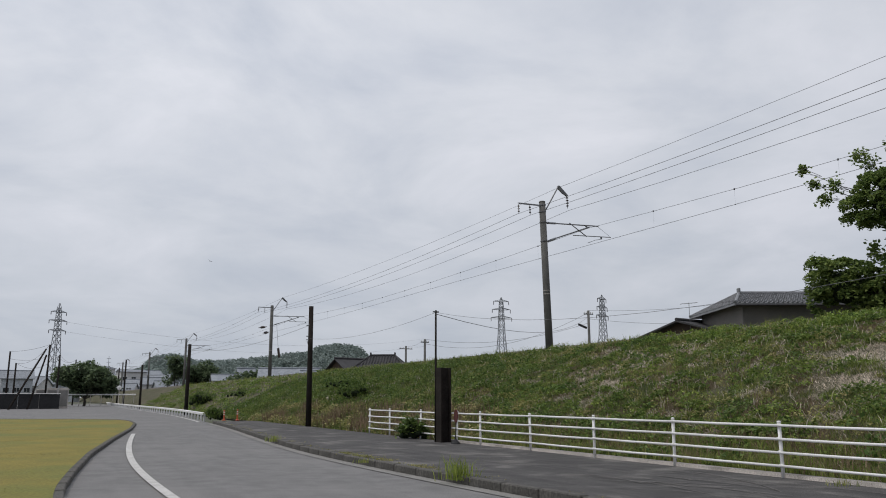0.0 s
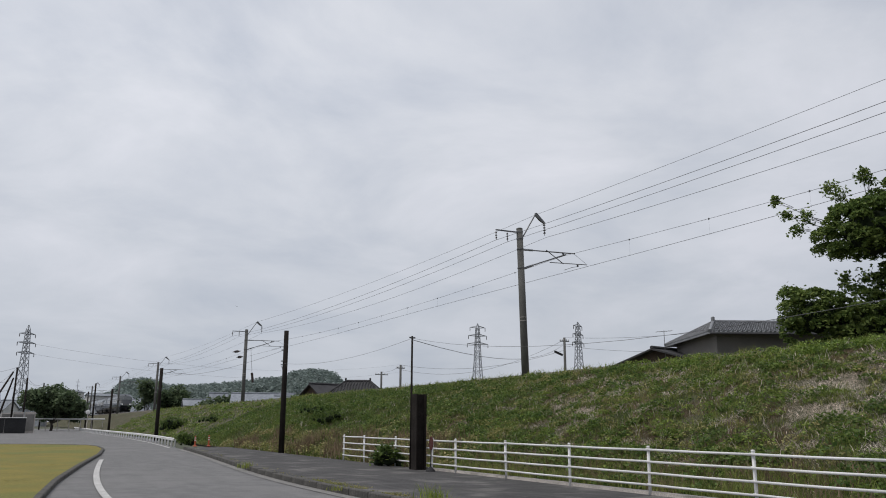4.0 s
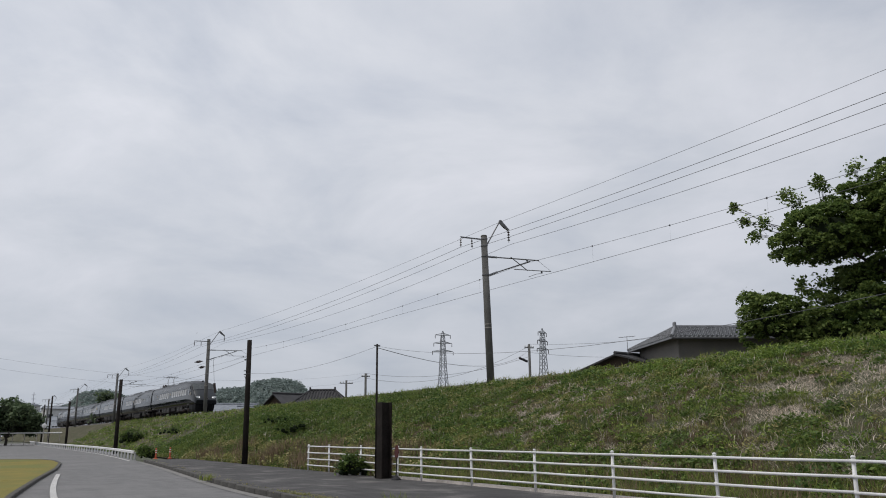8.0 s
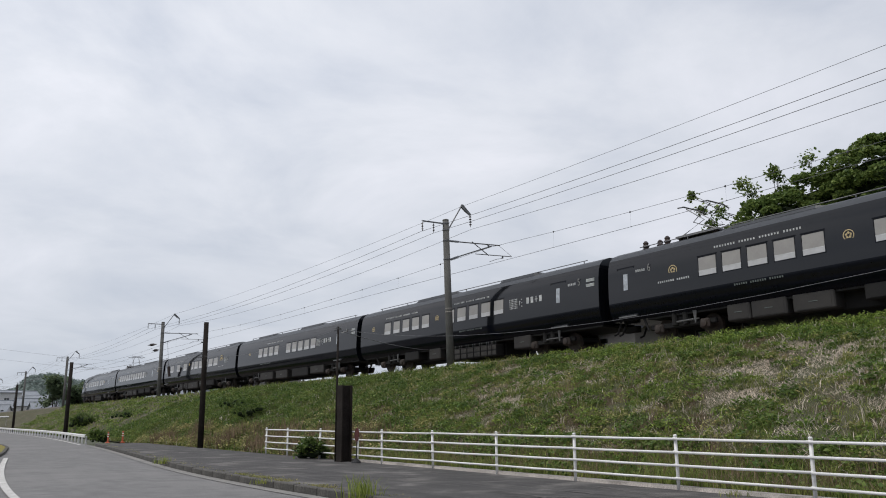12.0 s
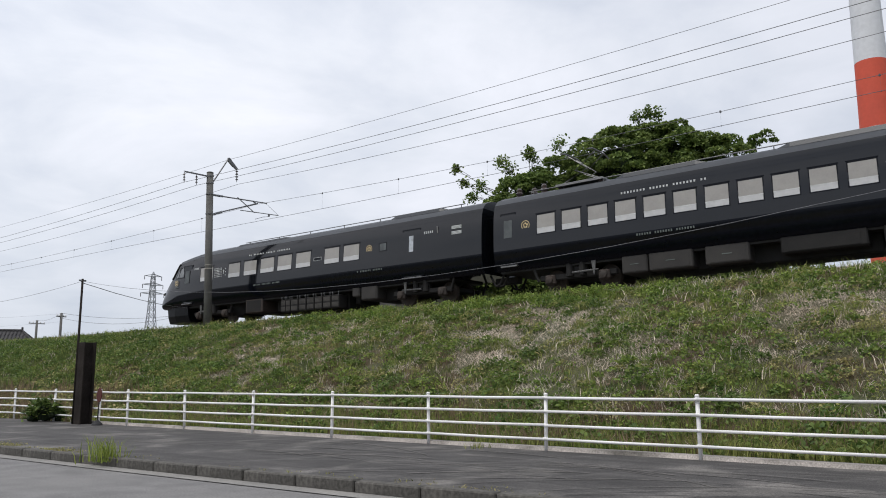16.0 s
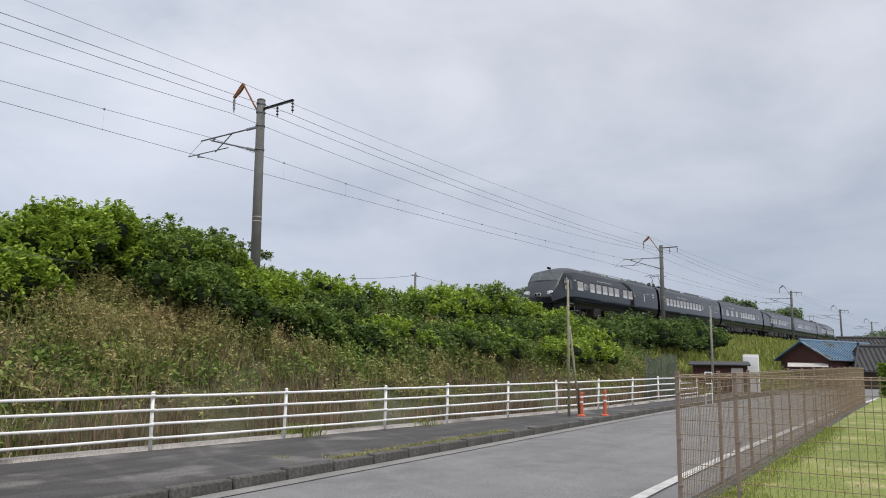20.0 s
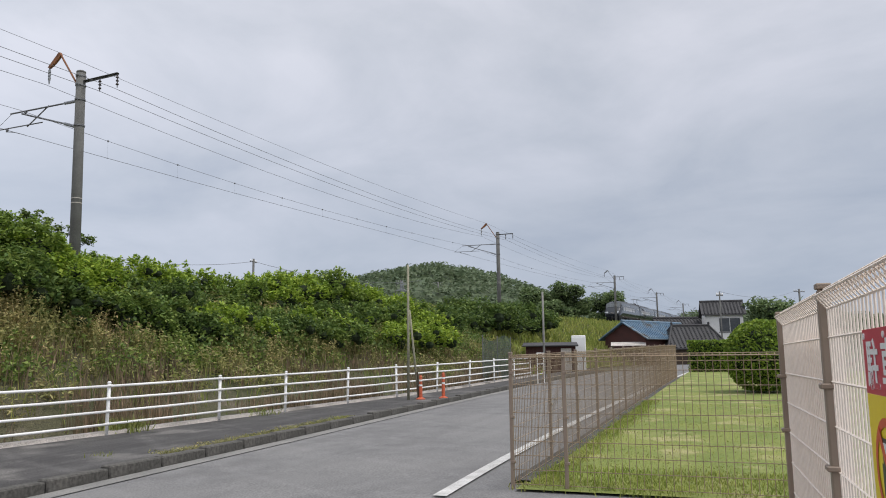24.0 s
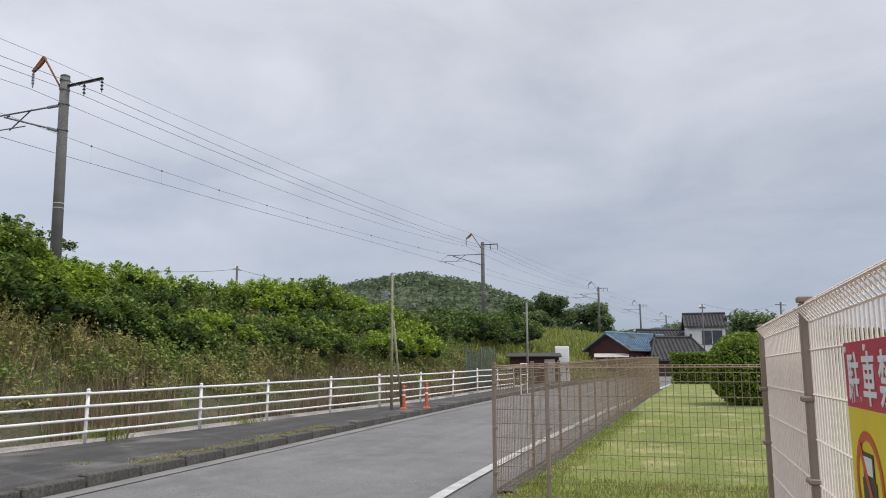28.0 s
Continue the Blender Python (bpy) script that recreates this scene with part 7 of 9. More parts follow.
BUSHES = [(8.7, 20.3, 4.5, 1.0), (9.9, 20.0, 5.0, 1.3), (11.0, 19.6, 5.6, 1.6), (12.6, 19.6, 6.05, 1.9), (14.2, 19.4, 5.95, 1.9), (15.8, 19.4, 5.45, 1.7), (17.6, 19.6, 5.0, 1.5), (19.2, 19.6, 4.85, 1.4), (21.0, 19.4, 5.05, 1.6), (22.8, 19.0, 5.0, 1.5), (24.8, 18.4, 4.75, 1.6), (27.0, 18.2, 5.0, 1.7), (29.0, 18.3, 5.3, 1.8), (31.5, 18.2, 5.65, 1.9), (33.5, 17.8, 5.5, 1.9), (35.5, 17.2, 5.0, 1.8), (37.5, 16.6, 4.6, 1.7), (40.5, 15.8, 4.5, 1.8), (13.9, 17.3, 4.5, 1.3), (16.3, 17.2, 4.4, 1.4), (19.5, 16.8, 4.0, 1.3), (22.5, 16.2, 3.7, 1.5), (25.5, 15.2, 3.4, 1.6), (28.0, 15.5, 3.8, 1.7), (31.5, 15.2, 4.0, 1.8), (34.5, 14.6, 4.0, 1.7), (18.9, 14.8, 2.9, 0.9), (44.0, 15.5, 4.6, 1.9), (48.5, 15.8, 5.5, 1.9), (53.0, 15.5, 5.2, 2.0), (57.4, 15.8, 5.7, 2.0), (62.0, 15.2, 5.8, 2.0), (15.0, 16.4, 3.7, 1.1), (17.4, 15.8, 3.5, 1.2), (20.6, 15.2, 3.3, 1.3), (23.2, 14.6, 3.1, 1.3), (25.4, 14.0, 3.0, 1.4), (28.0, 13.8, 3.0, 1.4), (30.5, 13.6, 3.1, 1.5), (33.0, 13.4, 3.2, 1.5), (8.4, 17.8, 3.9, 1.0), (9.4, 17.8, 4.1, 0.9)]
for i, (sx, l, zt, r) in enumerate(BUSHES):
    bush(sx, l, zt, r * 1.15, 0.086 if sx < 26 else 0.10 if sx < 40 else 0.14, 215 if sx < 26 else 130 if sx < 40 else 70, DARKWEED if sx > 40 else (BUSH, VINE, BUSH)[i % 3] if i < 18 else (WEED, BUSH, DARKWEED)[i % 3] if i < 37 else BUSH, seed=i)
SHRUBS = [(-43.5, 16.6, 2.4, 1.1), (-40.8, 15.6, 2.0, 0.9), (-47.0, 17.0, 2.6, 1.2), (-69.6, 16.0, 2.2, 1.4), (-80.0, 14.4, 2.1, 1.2), (-52.0, 10.3, 0.7, 0.5), (-24.3, 11.45, 0.55, 0.42)]
for i, (sx, l, zt, r) in enumerate(SHRUBS):
    bush(sx, l, zt, r, 0.07, 150, DARKWEED, 60 + i, "shrub", "small dark green shrub at the foot of the bank")


def weed_tuft(s_, l_, h, material=BLADE, per=60, seed=0, name="weed_tuft", label="tuft of bright green weeds growing at the kerb", width=0.008, spread=0.12, lean=0.5):
    rg = np.random.default_rng(seed)
    p = np.array([tuple(P(s_, l_, ground_z(s_) + 0.1))])
    v, f = blades(p, np.array([h]), np.array([width]), np.array([lean]), per, rg, spread)
    ob = new(name, np_mesh(name, v, f, material))
    return tagged(ob, label, "weeds", "", "stuff")


weed_tuft(-12.3, 6.72, 0.42, BLADE_LAWN, 120, 1, spread=0.16)
weed_tuft(-16.4, 6.5, 0.12, BLADE_LAWN, 40, 2)
weed_tuft(-25.5, 6.95, 0.25, BLADE_LAWN, 60, 3)
weed_tuft(1.5, 9.25, 0.62, BLADE_LAWN, 900, 4, spread=0.13, width=0.006, lean=0.6, label="tall grass growing against the concrete block")
weed_tuft(1.45, 10.0, 0.62, BLADE_LAWN, 700, 5, spread=0.16, width=0.006, lean=0.6, label="tall grass growing against the concrete block")
weed_tuft(4.4, 8.75, 0.25, BLADE_LAWN, 60, 6, spread=0.1)
weed_tuft(9.0, 8.7, 0.12, BLADE_LAWN, 30, 7)
weed_tuft(-8.3, 11.45, 0.16, BLADE, 40, 8)
weed_tuft(11.9, 11.0, 0.34, BLADE, 260, 10, spread=0.2, width=0.012, lean=0.9, label="leafy weed growing at the foot of the fence")
weed_tuft(15.5, 10.35, 0.22, BLADE, 120, 11, spread=0.25, width=0.01, lean=0.9, label="leafy weed growing at the foot of the fence")
# moss and grass in the joint behind the kerb
sk = np.concatenate([rng.uniform(9.0, 15.5, 700), rng.uniform(-19, -14, 400), rng.uniform(-46, 5, 300)])
sk = sk[fbm(sk * 1.3, sk * 0, 71) > 0.42]
lk = np.array([kerb_l(q) for q in sk]) + 0.2 + np.abs(rng.normal(0, 0.16, len(sk)))
zk = np.array([ground_z(q) for q in sk]) + 0.13
pk = np.c_[P_AX.x * lk - N_AX.x * sk, P_AX.y * lk - N_AX.y * sk, zk]
stuff("kerb_moss", [blades(pk, np.full(len(pk), 0.05), np.full(len(pk), 0.008), np.full(len(pk), 1.1), 6, rng, 0.07)], OLIVE, "short yellowish grass in the joint behind the kerb", "grass")
# green lawn blades
sl = 8.9 + 12 * rng.random(9000) ** 1.5
ll = rng.uniform(-3.5, 2.3, 9000)
zl = np.array([ground_z(q) for q in sl]) + 0.03
pl_ = np.c_[P_AX.x * ll - N_AX.x * sl, P_AX.y * ll - N_AX.y * sl, zl]
stuff("lawn_grass", [blades(pl_, np.full(len(pl_), 0.042), np.full(len(pl_), 0.006), np.full(len(pl_), 0.75), 4, rng, 0.09)], BLADE_LAWN, "short green blades of the mown lawn", "grass")
sl = np.concatenate([rng.uniform(8.6, 10.2, 700), rng.uniform(9.0, 22, 900)])
ll = np.concatenate([rng.uniform(-0.8, 2.3, 700), 2.24 - np.abs(rng.normal(0, 0.12, 900))])
pl_ = np.c_[P_AX.x * ll - N_AX.x * sl, P_AX.y * ll - N_AX.y * sl, 0.03 + np.array([ground_z(q) for q in sl])]
stuff("fence_weeds", [blades(pl_, np.full(1600, 0.085), np.full(1600, 0.006), np.full(1600, 0.6), 5, rng, 0.1)], BLADE_LAWN, "longer unmown grass along the mesh fence", "grass")
# yellow lawn blades along its edge
la = np.array([tuple(P(s_, l_ - 0.5 - q, 0.09)) for (s_, l_), q in zip([LAWN_EDGE[1 + i % 9] for i in range(900)], rng.uniform(0, 6, 900))])
la[:, :2] += rng.normal(0, 0.1, (900, 2))
stuff("lawn_stubble", [blades(la, np.full(900, 0.04), np.full(900, 0.006), np.full(900, 0.8), 5, rng, 0.2)], LAWN_Y, "short stubble of the yellow lawn", "grass")


# ---------------------------------------------------------------- trees
def tree(x, y, z0, right, clumps, leaf, dens, material, seed, name="tree", label="broad-leaved tree with dark green crown", trunk=0.3, inner=True):
    """clumps: (offset to the right, height, radius); depth is varied at random."""
    rg = np.random.default_rng(seed)
    t = thing(name, label, "tree", Matrix.Translation((x, y, z0)))
    fwd = Vector((-right.y, right.x, 0))
    cs, rs = [], []
    for dx, z, r in clumps:
        q = right * dx + fwd * rg.uniform(-1.2, 1.6) * min(r, 2.0)
        cs.append((q.x, q.y, z - z0))
        rs.append(r)
        if r > 1.2:
            q = right * (dx + rg.uniform(-0.6, 0.6)) + fwd * r * 1.3
            cs.append((q.x, q.y, z - z0 + rg.uniform(-0.6, 0.3)))
            rs.append(r * 0.8)
    gg = Geo()
    top = max(c[2] for c in cs)
    fork = Vector((0, 0, top * 0.2))
    gg.tube([(0, 0, -0.2), (0.1, 0.05, top * 0.15), fork], trunk, 9, trunk * 0.75)
    for c, r in zip(cs, rs):
        midp = fork.lerp(Vector(c), 0.55) + Vector(rg.normal(0, 0.25, 3))
        gg.tube([fork, midp, Vector(c)], trunk * (0.24 if r > 0.9 else 0.12), 6, 0.015)
    part("trunk", gg, BARK, t)
    pt = blob_points(np.array(cs), rs, dens, rg, 0.8)
    # loose sprays round the small outer clumps
    for c, r in zip(cs, rs):
        if r < 0.8:
            pt = np.concatenate([pt, np.array(c) + rg.normal(0, 1, (int(26 * dens / 30), 3)) * [r * 0.8, r * 0.8, r * 0.45]])
    stuff("crown", [leaves(pt, np.full(len(pt), leaf), rg, 0.72, 1.5)], material, "", "", t)
    if inner:
        big = [(c, r) for c, r in zip(cs, rs) if r > 1.3]
        if big:
            part("shade_core", core([c for c, _ in big], [r for _, r in big], 0.55), SHADE_CORE, t)["kind"] = "stuff"
    return t


def polar(az, d):
    a = radians(az)
    return -math.sin(a) * d, math.cos(a) * d, Vector((math.cos(a), math.sin(a), 0))


LOBES = [(-4.75, 0.0, 11.7, 2.7, 2.1), (-2.6, 1.6, 12.6, 2.5, 2.4), (0.6, 0.4, 13.2, 3.5, 3.1), (3.4, 1.0, 13.6, 3.1, 2.8), (5.6, 0.2, 12.6, 2.9, 2.8), (8.4, 0.6, 9.7, 2.9, 2.5), (1.6, -0.8, 10.4, 3.2, 2.0), (5.0, -0.6, 9.4, 3.0, 2.3), (-7.9, -0.3, 7.3, 1.7, 1.5), (-9.2, 0.2, 6.3, 0.8, 0.6), (-8.9, 0.0, 8.3, 0.6, 0.4), (-5.2, 0.4, 6.6, 2.3, 2.0), (-2.2, -0.2, 6.9, 2.5, 2.2), (1.2, 0.0, 7.0, 2.8, 2.3), (4.6, -0.4, 6.6, 2.8, 2.3), (8.2, 0.0, 6.6, 3.0, 2.3), (8.6, 0.0, 14.75, 0.85, 0.35), (-2.2, 0.6, 9.8, 1.2, 0.9), (-3.6, 0.9, 9.1, 1.5, 1.0), (-8.0, 0.0, 4.6, 1.7, 1.2), (9.8, 0.5, 4.8, 2.0, 1.5)]
TWIGS = [(-9.5, 14.2, 0.22), (-9.1, 13.3, 0.3), (-8.5, 12.4, 0.34), (-7.8, 12.9, 0.34), (-6.6, 14.5, 0.34), (-6.0, 14.0, 0.36), (-4.9, 15.0, 0.3), (-4.7, 14.5, 0.3), (2.3, 17.0, 0.3), (2.9, 16.7, 0.34), (1.7, 16.6, 0.3), (-9.2, 9.0, 0.3), (-8.8, 8.5, 0.34), (-9.6, 7.2, 0.32), (-3.0, 15.4, 0.34), (-5.2, 9.1, 0.36), (-3.9, 9.3, 0.32), (-6.4, 9.3, 0.32), (-1.0, 9.2, 0.34), (11.2, 11.6, 0.3), (11.7, 9.0, 0.3)]


def umbrella_tree(m, right, z0, lobes, twigs, leaf, seed, label):
    """A wide crown of rounded leafy pads on a few crooked limbs."""
    rg = np.random.default_rng(seed)
    t = thing("tree", label, "tree", m)
    fwd = Vector((-right.y, right.x, 0))
    ax = np.array([tuple(right), tuple(fwd), (0, 0, 1.0)])
    pts, centres, radii = [], [], []
    for dx, dy, zc, rx, rz in lobes:
        area = rx * (rx + rz) * 2.2
        k = max(6, int(area / 0.46))
        i = np.arange(k) + 0.5
        up = 1 - 1.72 * i / k
        an = i * 2.39996 + rg.uniform(0, 6)
        fl = np.sqrt(1 - up * up)
        d = np.c_[np.cos(an) * fl, np.sin(an) * fl, up] + rg.normal(0, 0.07, (k, 3))
        c = np.array([dx, dy, zc - z0]) + d * [rx * 0.88, rx * 0.8, rz * 0.88] * rg.uniform(0.86, 1.08, (k, 1))
        pr = rg.uniform(0.42, 0.78, k) * min(1.0, rx / 1.6)
        for cc, r in zip(c, pr):
            n_ = int(500 * r * r) + 26
            q = rg.normal(0, 1, (n_, 3))
            q /= np.linalg.norm(q, axis=1)[:, None]
            q[:, 2] = np.where(q[:, 2] < -0.3, -q[:, 2], q[:, 2]) * 0.7
            pts.append(cc + q * (r * rg.uniform(0.72, 1.06, n_))[:, None])
        if rx > 1.0:
            centres.append(np.array([dx, dy, zc - z0]) @ ax)
            radii.append(min(rx, rz))
    gg = Geo()
    fork = Vector((0.2, 0, 3.2))
    gg.tube([(0, 0, -0.3), (0.1, 0.1, 1.6), fork], 0.5, 10, 0.36)
    for c, r in zip(centres, radii):
        e = Vector(c)
        midp = fork.lerp(e, 0.5) + Vector(rg.normal(0, 0.35, 3))
        gg.tube([fork, midp, e], 0.16, 7, 0.05)
        for _ in range(4):
            tip = e + Vector(rg.normal(0, 1, 3)).normalized() * r * 0.75
            gg.tube([midp.lerp(e, 0.5), e.lerp(tip, 0.45), tip], 0.045, 5, 0.012)
    loose = []
    for dx, z, r in twigs:
        e = Vector(np.array([dx, 0.0, z - z0]) @ ax)
        c = Vector(min(centres, key=lambda q: (Vector(q) - e).length))
        gg.tube([c, c.lerp(e, 0.6) + Vector((0, 0, -0.25)), e], 0.035, 5, 0.01)
        for _ in range(3):
            o = Vector(rg.normal(0, r * 0.55, 3))
            gg.tube([c.lerp(e, 0.8), e + o], 0.012, 4, 0.006)
            loose.append(np.array([dx, 0.0, z - z0]) + rg.normal(0, r * 0.55, (44, 3)) + (np.array(o) @ ax.T) * 0.8)
    part("trunk", gg, BARK, t)
    pt = np.concatenate(pts + loose) @ ax
    stuff("crown", [leaves(pt, np.full(len(pt), leaf), rg, 0.62, 1.5)], TREE_LEAF, "", "", t)
    part("shade_core", core(centres, radii, 0.7), SHADE_CORE, t)["kind"] = "stuff"
    return t


x_, y_, r_ = polar(-35, 46)
umbrella_tree(Matrix.Translation((x_, y_, 2.2)), r_, 2.2, LOBES, TWIGS, 0.14, 7, "big spreading broad-leaved tree with cloud-like crown behind the railway")


def round_tree(az, d, z0, top, width, seed, leaf=0.4, dens=9, material=FAR_LEAF, label="leafy tree in the distance"):
    rg = np.random.default_rng(seed)
    x, y, r = polar(az, d)
    h = top - z0
    cl = [(0, z0 + h * 0.72, width * 0.27)]
    for i in range(9):
        a = rg.uniform(-1, 1)
        zz = rg.uniform(0.32, 0.86)
        lim = math.sqrt(max(0.05, 1 - ((zz - 0.55) / 0.5) ** 2))
        cl.append((a * width * 0.36 * lim, z0 + h * zz, width * rg.uniform(0.13, 0.2)))
    return tree(x, y, z0, r, cl, leaf, dens, material, seed, label=label, trunk=0.25)


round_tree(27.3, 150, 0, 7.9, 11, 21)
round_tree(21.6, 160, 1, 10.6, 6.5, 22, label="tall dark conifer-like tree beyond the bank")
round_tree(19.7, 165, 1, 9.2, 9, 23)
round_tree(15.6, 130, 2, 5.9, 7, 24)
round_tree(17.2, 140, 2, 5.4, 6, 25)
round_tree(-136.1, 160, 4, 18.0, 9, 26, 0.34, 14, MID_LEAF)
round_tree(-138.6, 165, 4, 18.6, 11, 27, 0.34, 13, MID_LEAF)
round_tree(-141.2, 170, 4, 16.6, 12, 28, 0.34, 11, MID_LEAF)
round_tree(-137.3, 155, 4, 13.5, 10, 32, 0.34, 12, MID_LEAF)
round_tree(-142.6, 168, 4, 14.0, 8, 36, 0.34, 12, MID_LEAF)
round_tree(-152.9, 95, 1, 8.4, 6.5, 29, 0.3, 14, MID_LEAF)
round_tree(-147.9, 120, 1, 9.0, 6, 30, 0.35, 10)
x_, y_, r_ = polar(-101.7, 45)
umbrella_tree(Matrix.Translation((x_, y_, 3.0)), r_, 3.0, [(-1.0, 0, 8.75, 0.75, 0.42), (-0.35, 0.5, 9.15, 0.6, 0.34), (-1.5, 0.4, 8.2, 0.6, 0.4), (-0.2, -0.4, 8.1, 0.7, 0.4), (1.2, 0, 8.45, 0.55, 0.3), (1.9, 0.3, 8.2, 0.45, 0.25), (0.0, 0.0, 6.9, 1.5, 1.0)], [(-1.75, 9.0, 0.2), (-0.9, 9.35, 0.2), (0.2, 8.9, 0.2), (0.75, 8.6, 0.18), (2.2, 8.0, 0.18), (1.5, 8.75, 0.16)], 0.10, 51, "small dark tree with open crown behind the bushes")
x_, y_, r_ = polar(-83.0, 50)
umbrella_tree(Matrix.Translation((x_, y_, 2.6)), r_, 2.6, [(-0.6, 0, 8.5, 0.9, 0.6), (0.4, 0.3, 8.8, 0.8, 0.5), (1.1, 0, 8.1, 0.7, 0.5), (-1.3, 0.2, 7.8, 0.8, 0.5), (0.2, 0, 7.2, 1.5, 1.0)], [(-1.2, 8.9, 0.2), (0.3, 9.4, 0.2), (1.4, 8.6, 0.2), (-1.9, 8.2, 0.2)], 0.11, 52, "small dark tree with open crown behind the bushes")
round_tree(-83.2, 70, 2.2, 11.6, 6, 34, 0.3, 14, TREE_LEAF)
round_tree(-49.5, 80, 2.2, 10.5, 4, 35, 0.3, 14, TREE_LEAF)

# clipped ball bush and hedge on the green lawn
x_, y_, r_ = polar(-152.0, 26)
tp_ = thing("topiary_bush", "clipped rounded evergreen bush on the lawn", "bush", Matrix.Translation((x_, y_, 0.38)))
rg = np.random.default_rng(77)
d_ = rg.normal(0, 1, (9000, 3))
d_ /= np.linalg.norm(d_, axis=1)[:, None]
pt = d_ * rg.uniform(0.93, 1.03, (9000, 1)) * [1.15, 1.15, 1.14] + [0, 0, 1.12]
pt[:, 2] = np.maximum(pt[:, 2], 0.12)
stuff("foliage", [leaves(pt, np.full(9000, 0.07), rg, 0.4, 1.3)], HEDGE_LEAF, "", "", tp_)
part("shade_core", core([(0, 0, 1.12)], [1.15], 0.95), SHADE_CORE, tp_)["kind"] = "stuff"
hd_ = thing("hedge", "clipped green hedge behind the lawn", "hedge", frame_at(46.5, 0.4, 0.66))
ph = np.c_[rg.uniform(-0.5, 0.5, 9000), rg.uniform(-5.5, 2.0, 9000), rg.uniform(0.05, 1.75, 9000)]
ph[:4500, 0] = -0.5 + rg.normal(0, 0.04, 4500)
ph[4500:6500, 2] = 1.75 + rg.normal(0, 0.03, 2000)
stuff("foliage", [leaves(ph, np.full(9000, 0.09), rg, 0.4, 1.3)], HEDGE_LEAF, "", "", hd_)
# added box in the painted shade colour behind the hedge leaves
part("shade_core", Geo().rbox((0, -1.75, 0.85), (0.85, 7.3, 1.65), 0.1), SHADE_CORE, hd_)["kind"] = "stuff"

# ---------------------------------------------------------------- distance: hills, chimney, plant, pylons
def wooded_hill(name, label, prof, d, deep, leaf, count, material, seed):
    """prof: (azimuth, height of the skyline); a long ridge d metres away."""
    rg = np.random.default_rng(seed)
    azs = np.array([p[0] for p in prof][::-1], float)
    hs = np.array([p[1] for p in prof][::-1], float)

    def surf(az, w):
        h = np.interp(az, azs, hs) * np.sin(np.clip(w, 0, 1) * np.pi / 2) ** 0.8
        dd = d - deep * (1 - w)
        a = np.radians(az)
        return np.stack([-np.sin(a) * dd, np.cos(a) * dd, h], -1)
    t = thing(name, label, "hill", kind="structure")
    gg = Geo()
    na = 60
    ws = [0, 0.15, 0.35, 0.55, 0.75, 0.9, 1.0]
    for i in range(na + 1):
        az = azs[0] + (azs[-1] - azs[0]) * i / na
        for w in ws:
            p = surf(np.array(az), np.array(w))
            gg.v.append(tuple(float(q) for q in p))
        p = surf(np.array(az), np.array(1.0))
        gg.v.append((float(p[0]) * 1.3, float(p[1]) * 1.3, 0.0))
    k_ = len(ws) + 1
    for i in range(na):
        for j in range(k_ - 1):
            gg.f.append((i * k_ + j, i * k_ + j + 1, (i + 1) * k_ + j + 1, (i + 1) * k_ + j))
    part("slope", gg, material, t)
    az, w = rg.uniform(azs[0], azs[-1], count), rg.uniform(0.05, 1.0, count) ** 0.8
    # crowns as clusters of leaves
    c = surf(az, w)
    per = 14
    r = leaf * 2.5 * rg.uniform(0.6, 1.35, count)
    dirs = rg.normal(0, 1, (count * per, 3))
    dirs /= np.linalg.norm(dirs, axis=1)[:, None]
    dirs[:, 2] = np.abs(dirs[:, 2])
    pt = np.repeat(c, per, 0) + dirs * np.repeat(r, per)[:, None]
    ob = stuff("forest", [leaves(pt, np.full(len(pt), leaf * 1.15), rg, 0.9, 1.3)], material, "", "", t)
    ob["kind"] = "stuff"


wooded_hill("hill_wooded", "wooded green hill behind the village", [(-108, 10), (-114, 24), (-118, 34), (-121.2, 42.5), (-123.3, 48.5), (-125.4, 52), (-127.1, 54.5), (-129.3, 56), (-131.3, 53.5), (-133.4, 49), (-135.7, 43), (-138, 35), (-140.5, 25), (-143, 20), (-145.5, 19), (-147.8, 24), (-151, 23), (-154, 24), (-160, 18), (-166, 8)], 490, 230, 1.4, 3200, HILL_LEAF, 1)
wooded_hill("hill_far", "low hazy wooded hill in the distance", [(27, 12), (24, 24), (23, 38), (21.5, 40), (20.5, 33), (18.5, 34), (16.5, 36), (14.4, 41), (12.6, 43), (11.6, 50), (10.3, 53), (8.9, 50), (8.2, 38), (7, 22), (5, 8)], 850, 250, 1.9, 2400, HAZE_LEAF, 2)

x_, y_, r_ = polar(-53.08, 260)
ch = thing("chimney", "tall red and white striped factory chimney", "chimney", Matrix.Translation((x_, y_, 0)))
z, i = -2.0, 0
edges = [0, 52.5, 74.2, 95.5, 117.2, 139.0, 161.0, 183.0, 205.0]
for i, (z0, z1) in enumerate(zip(edges, edges[1:])):
    rr = lambda zz: 5.74 - zz * 0.0125
    part("band", Geo().lathe([(rr(z0), z0), (rr(z1), z1)], 44), CHIM_RED if i % 2 == 0 else CHIM_WHITE, ch, "red painted band" if i % 2 == 0 else "white painted band")

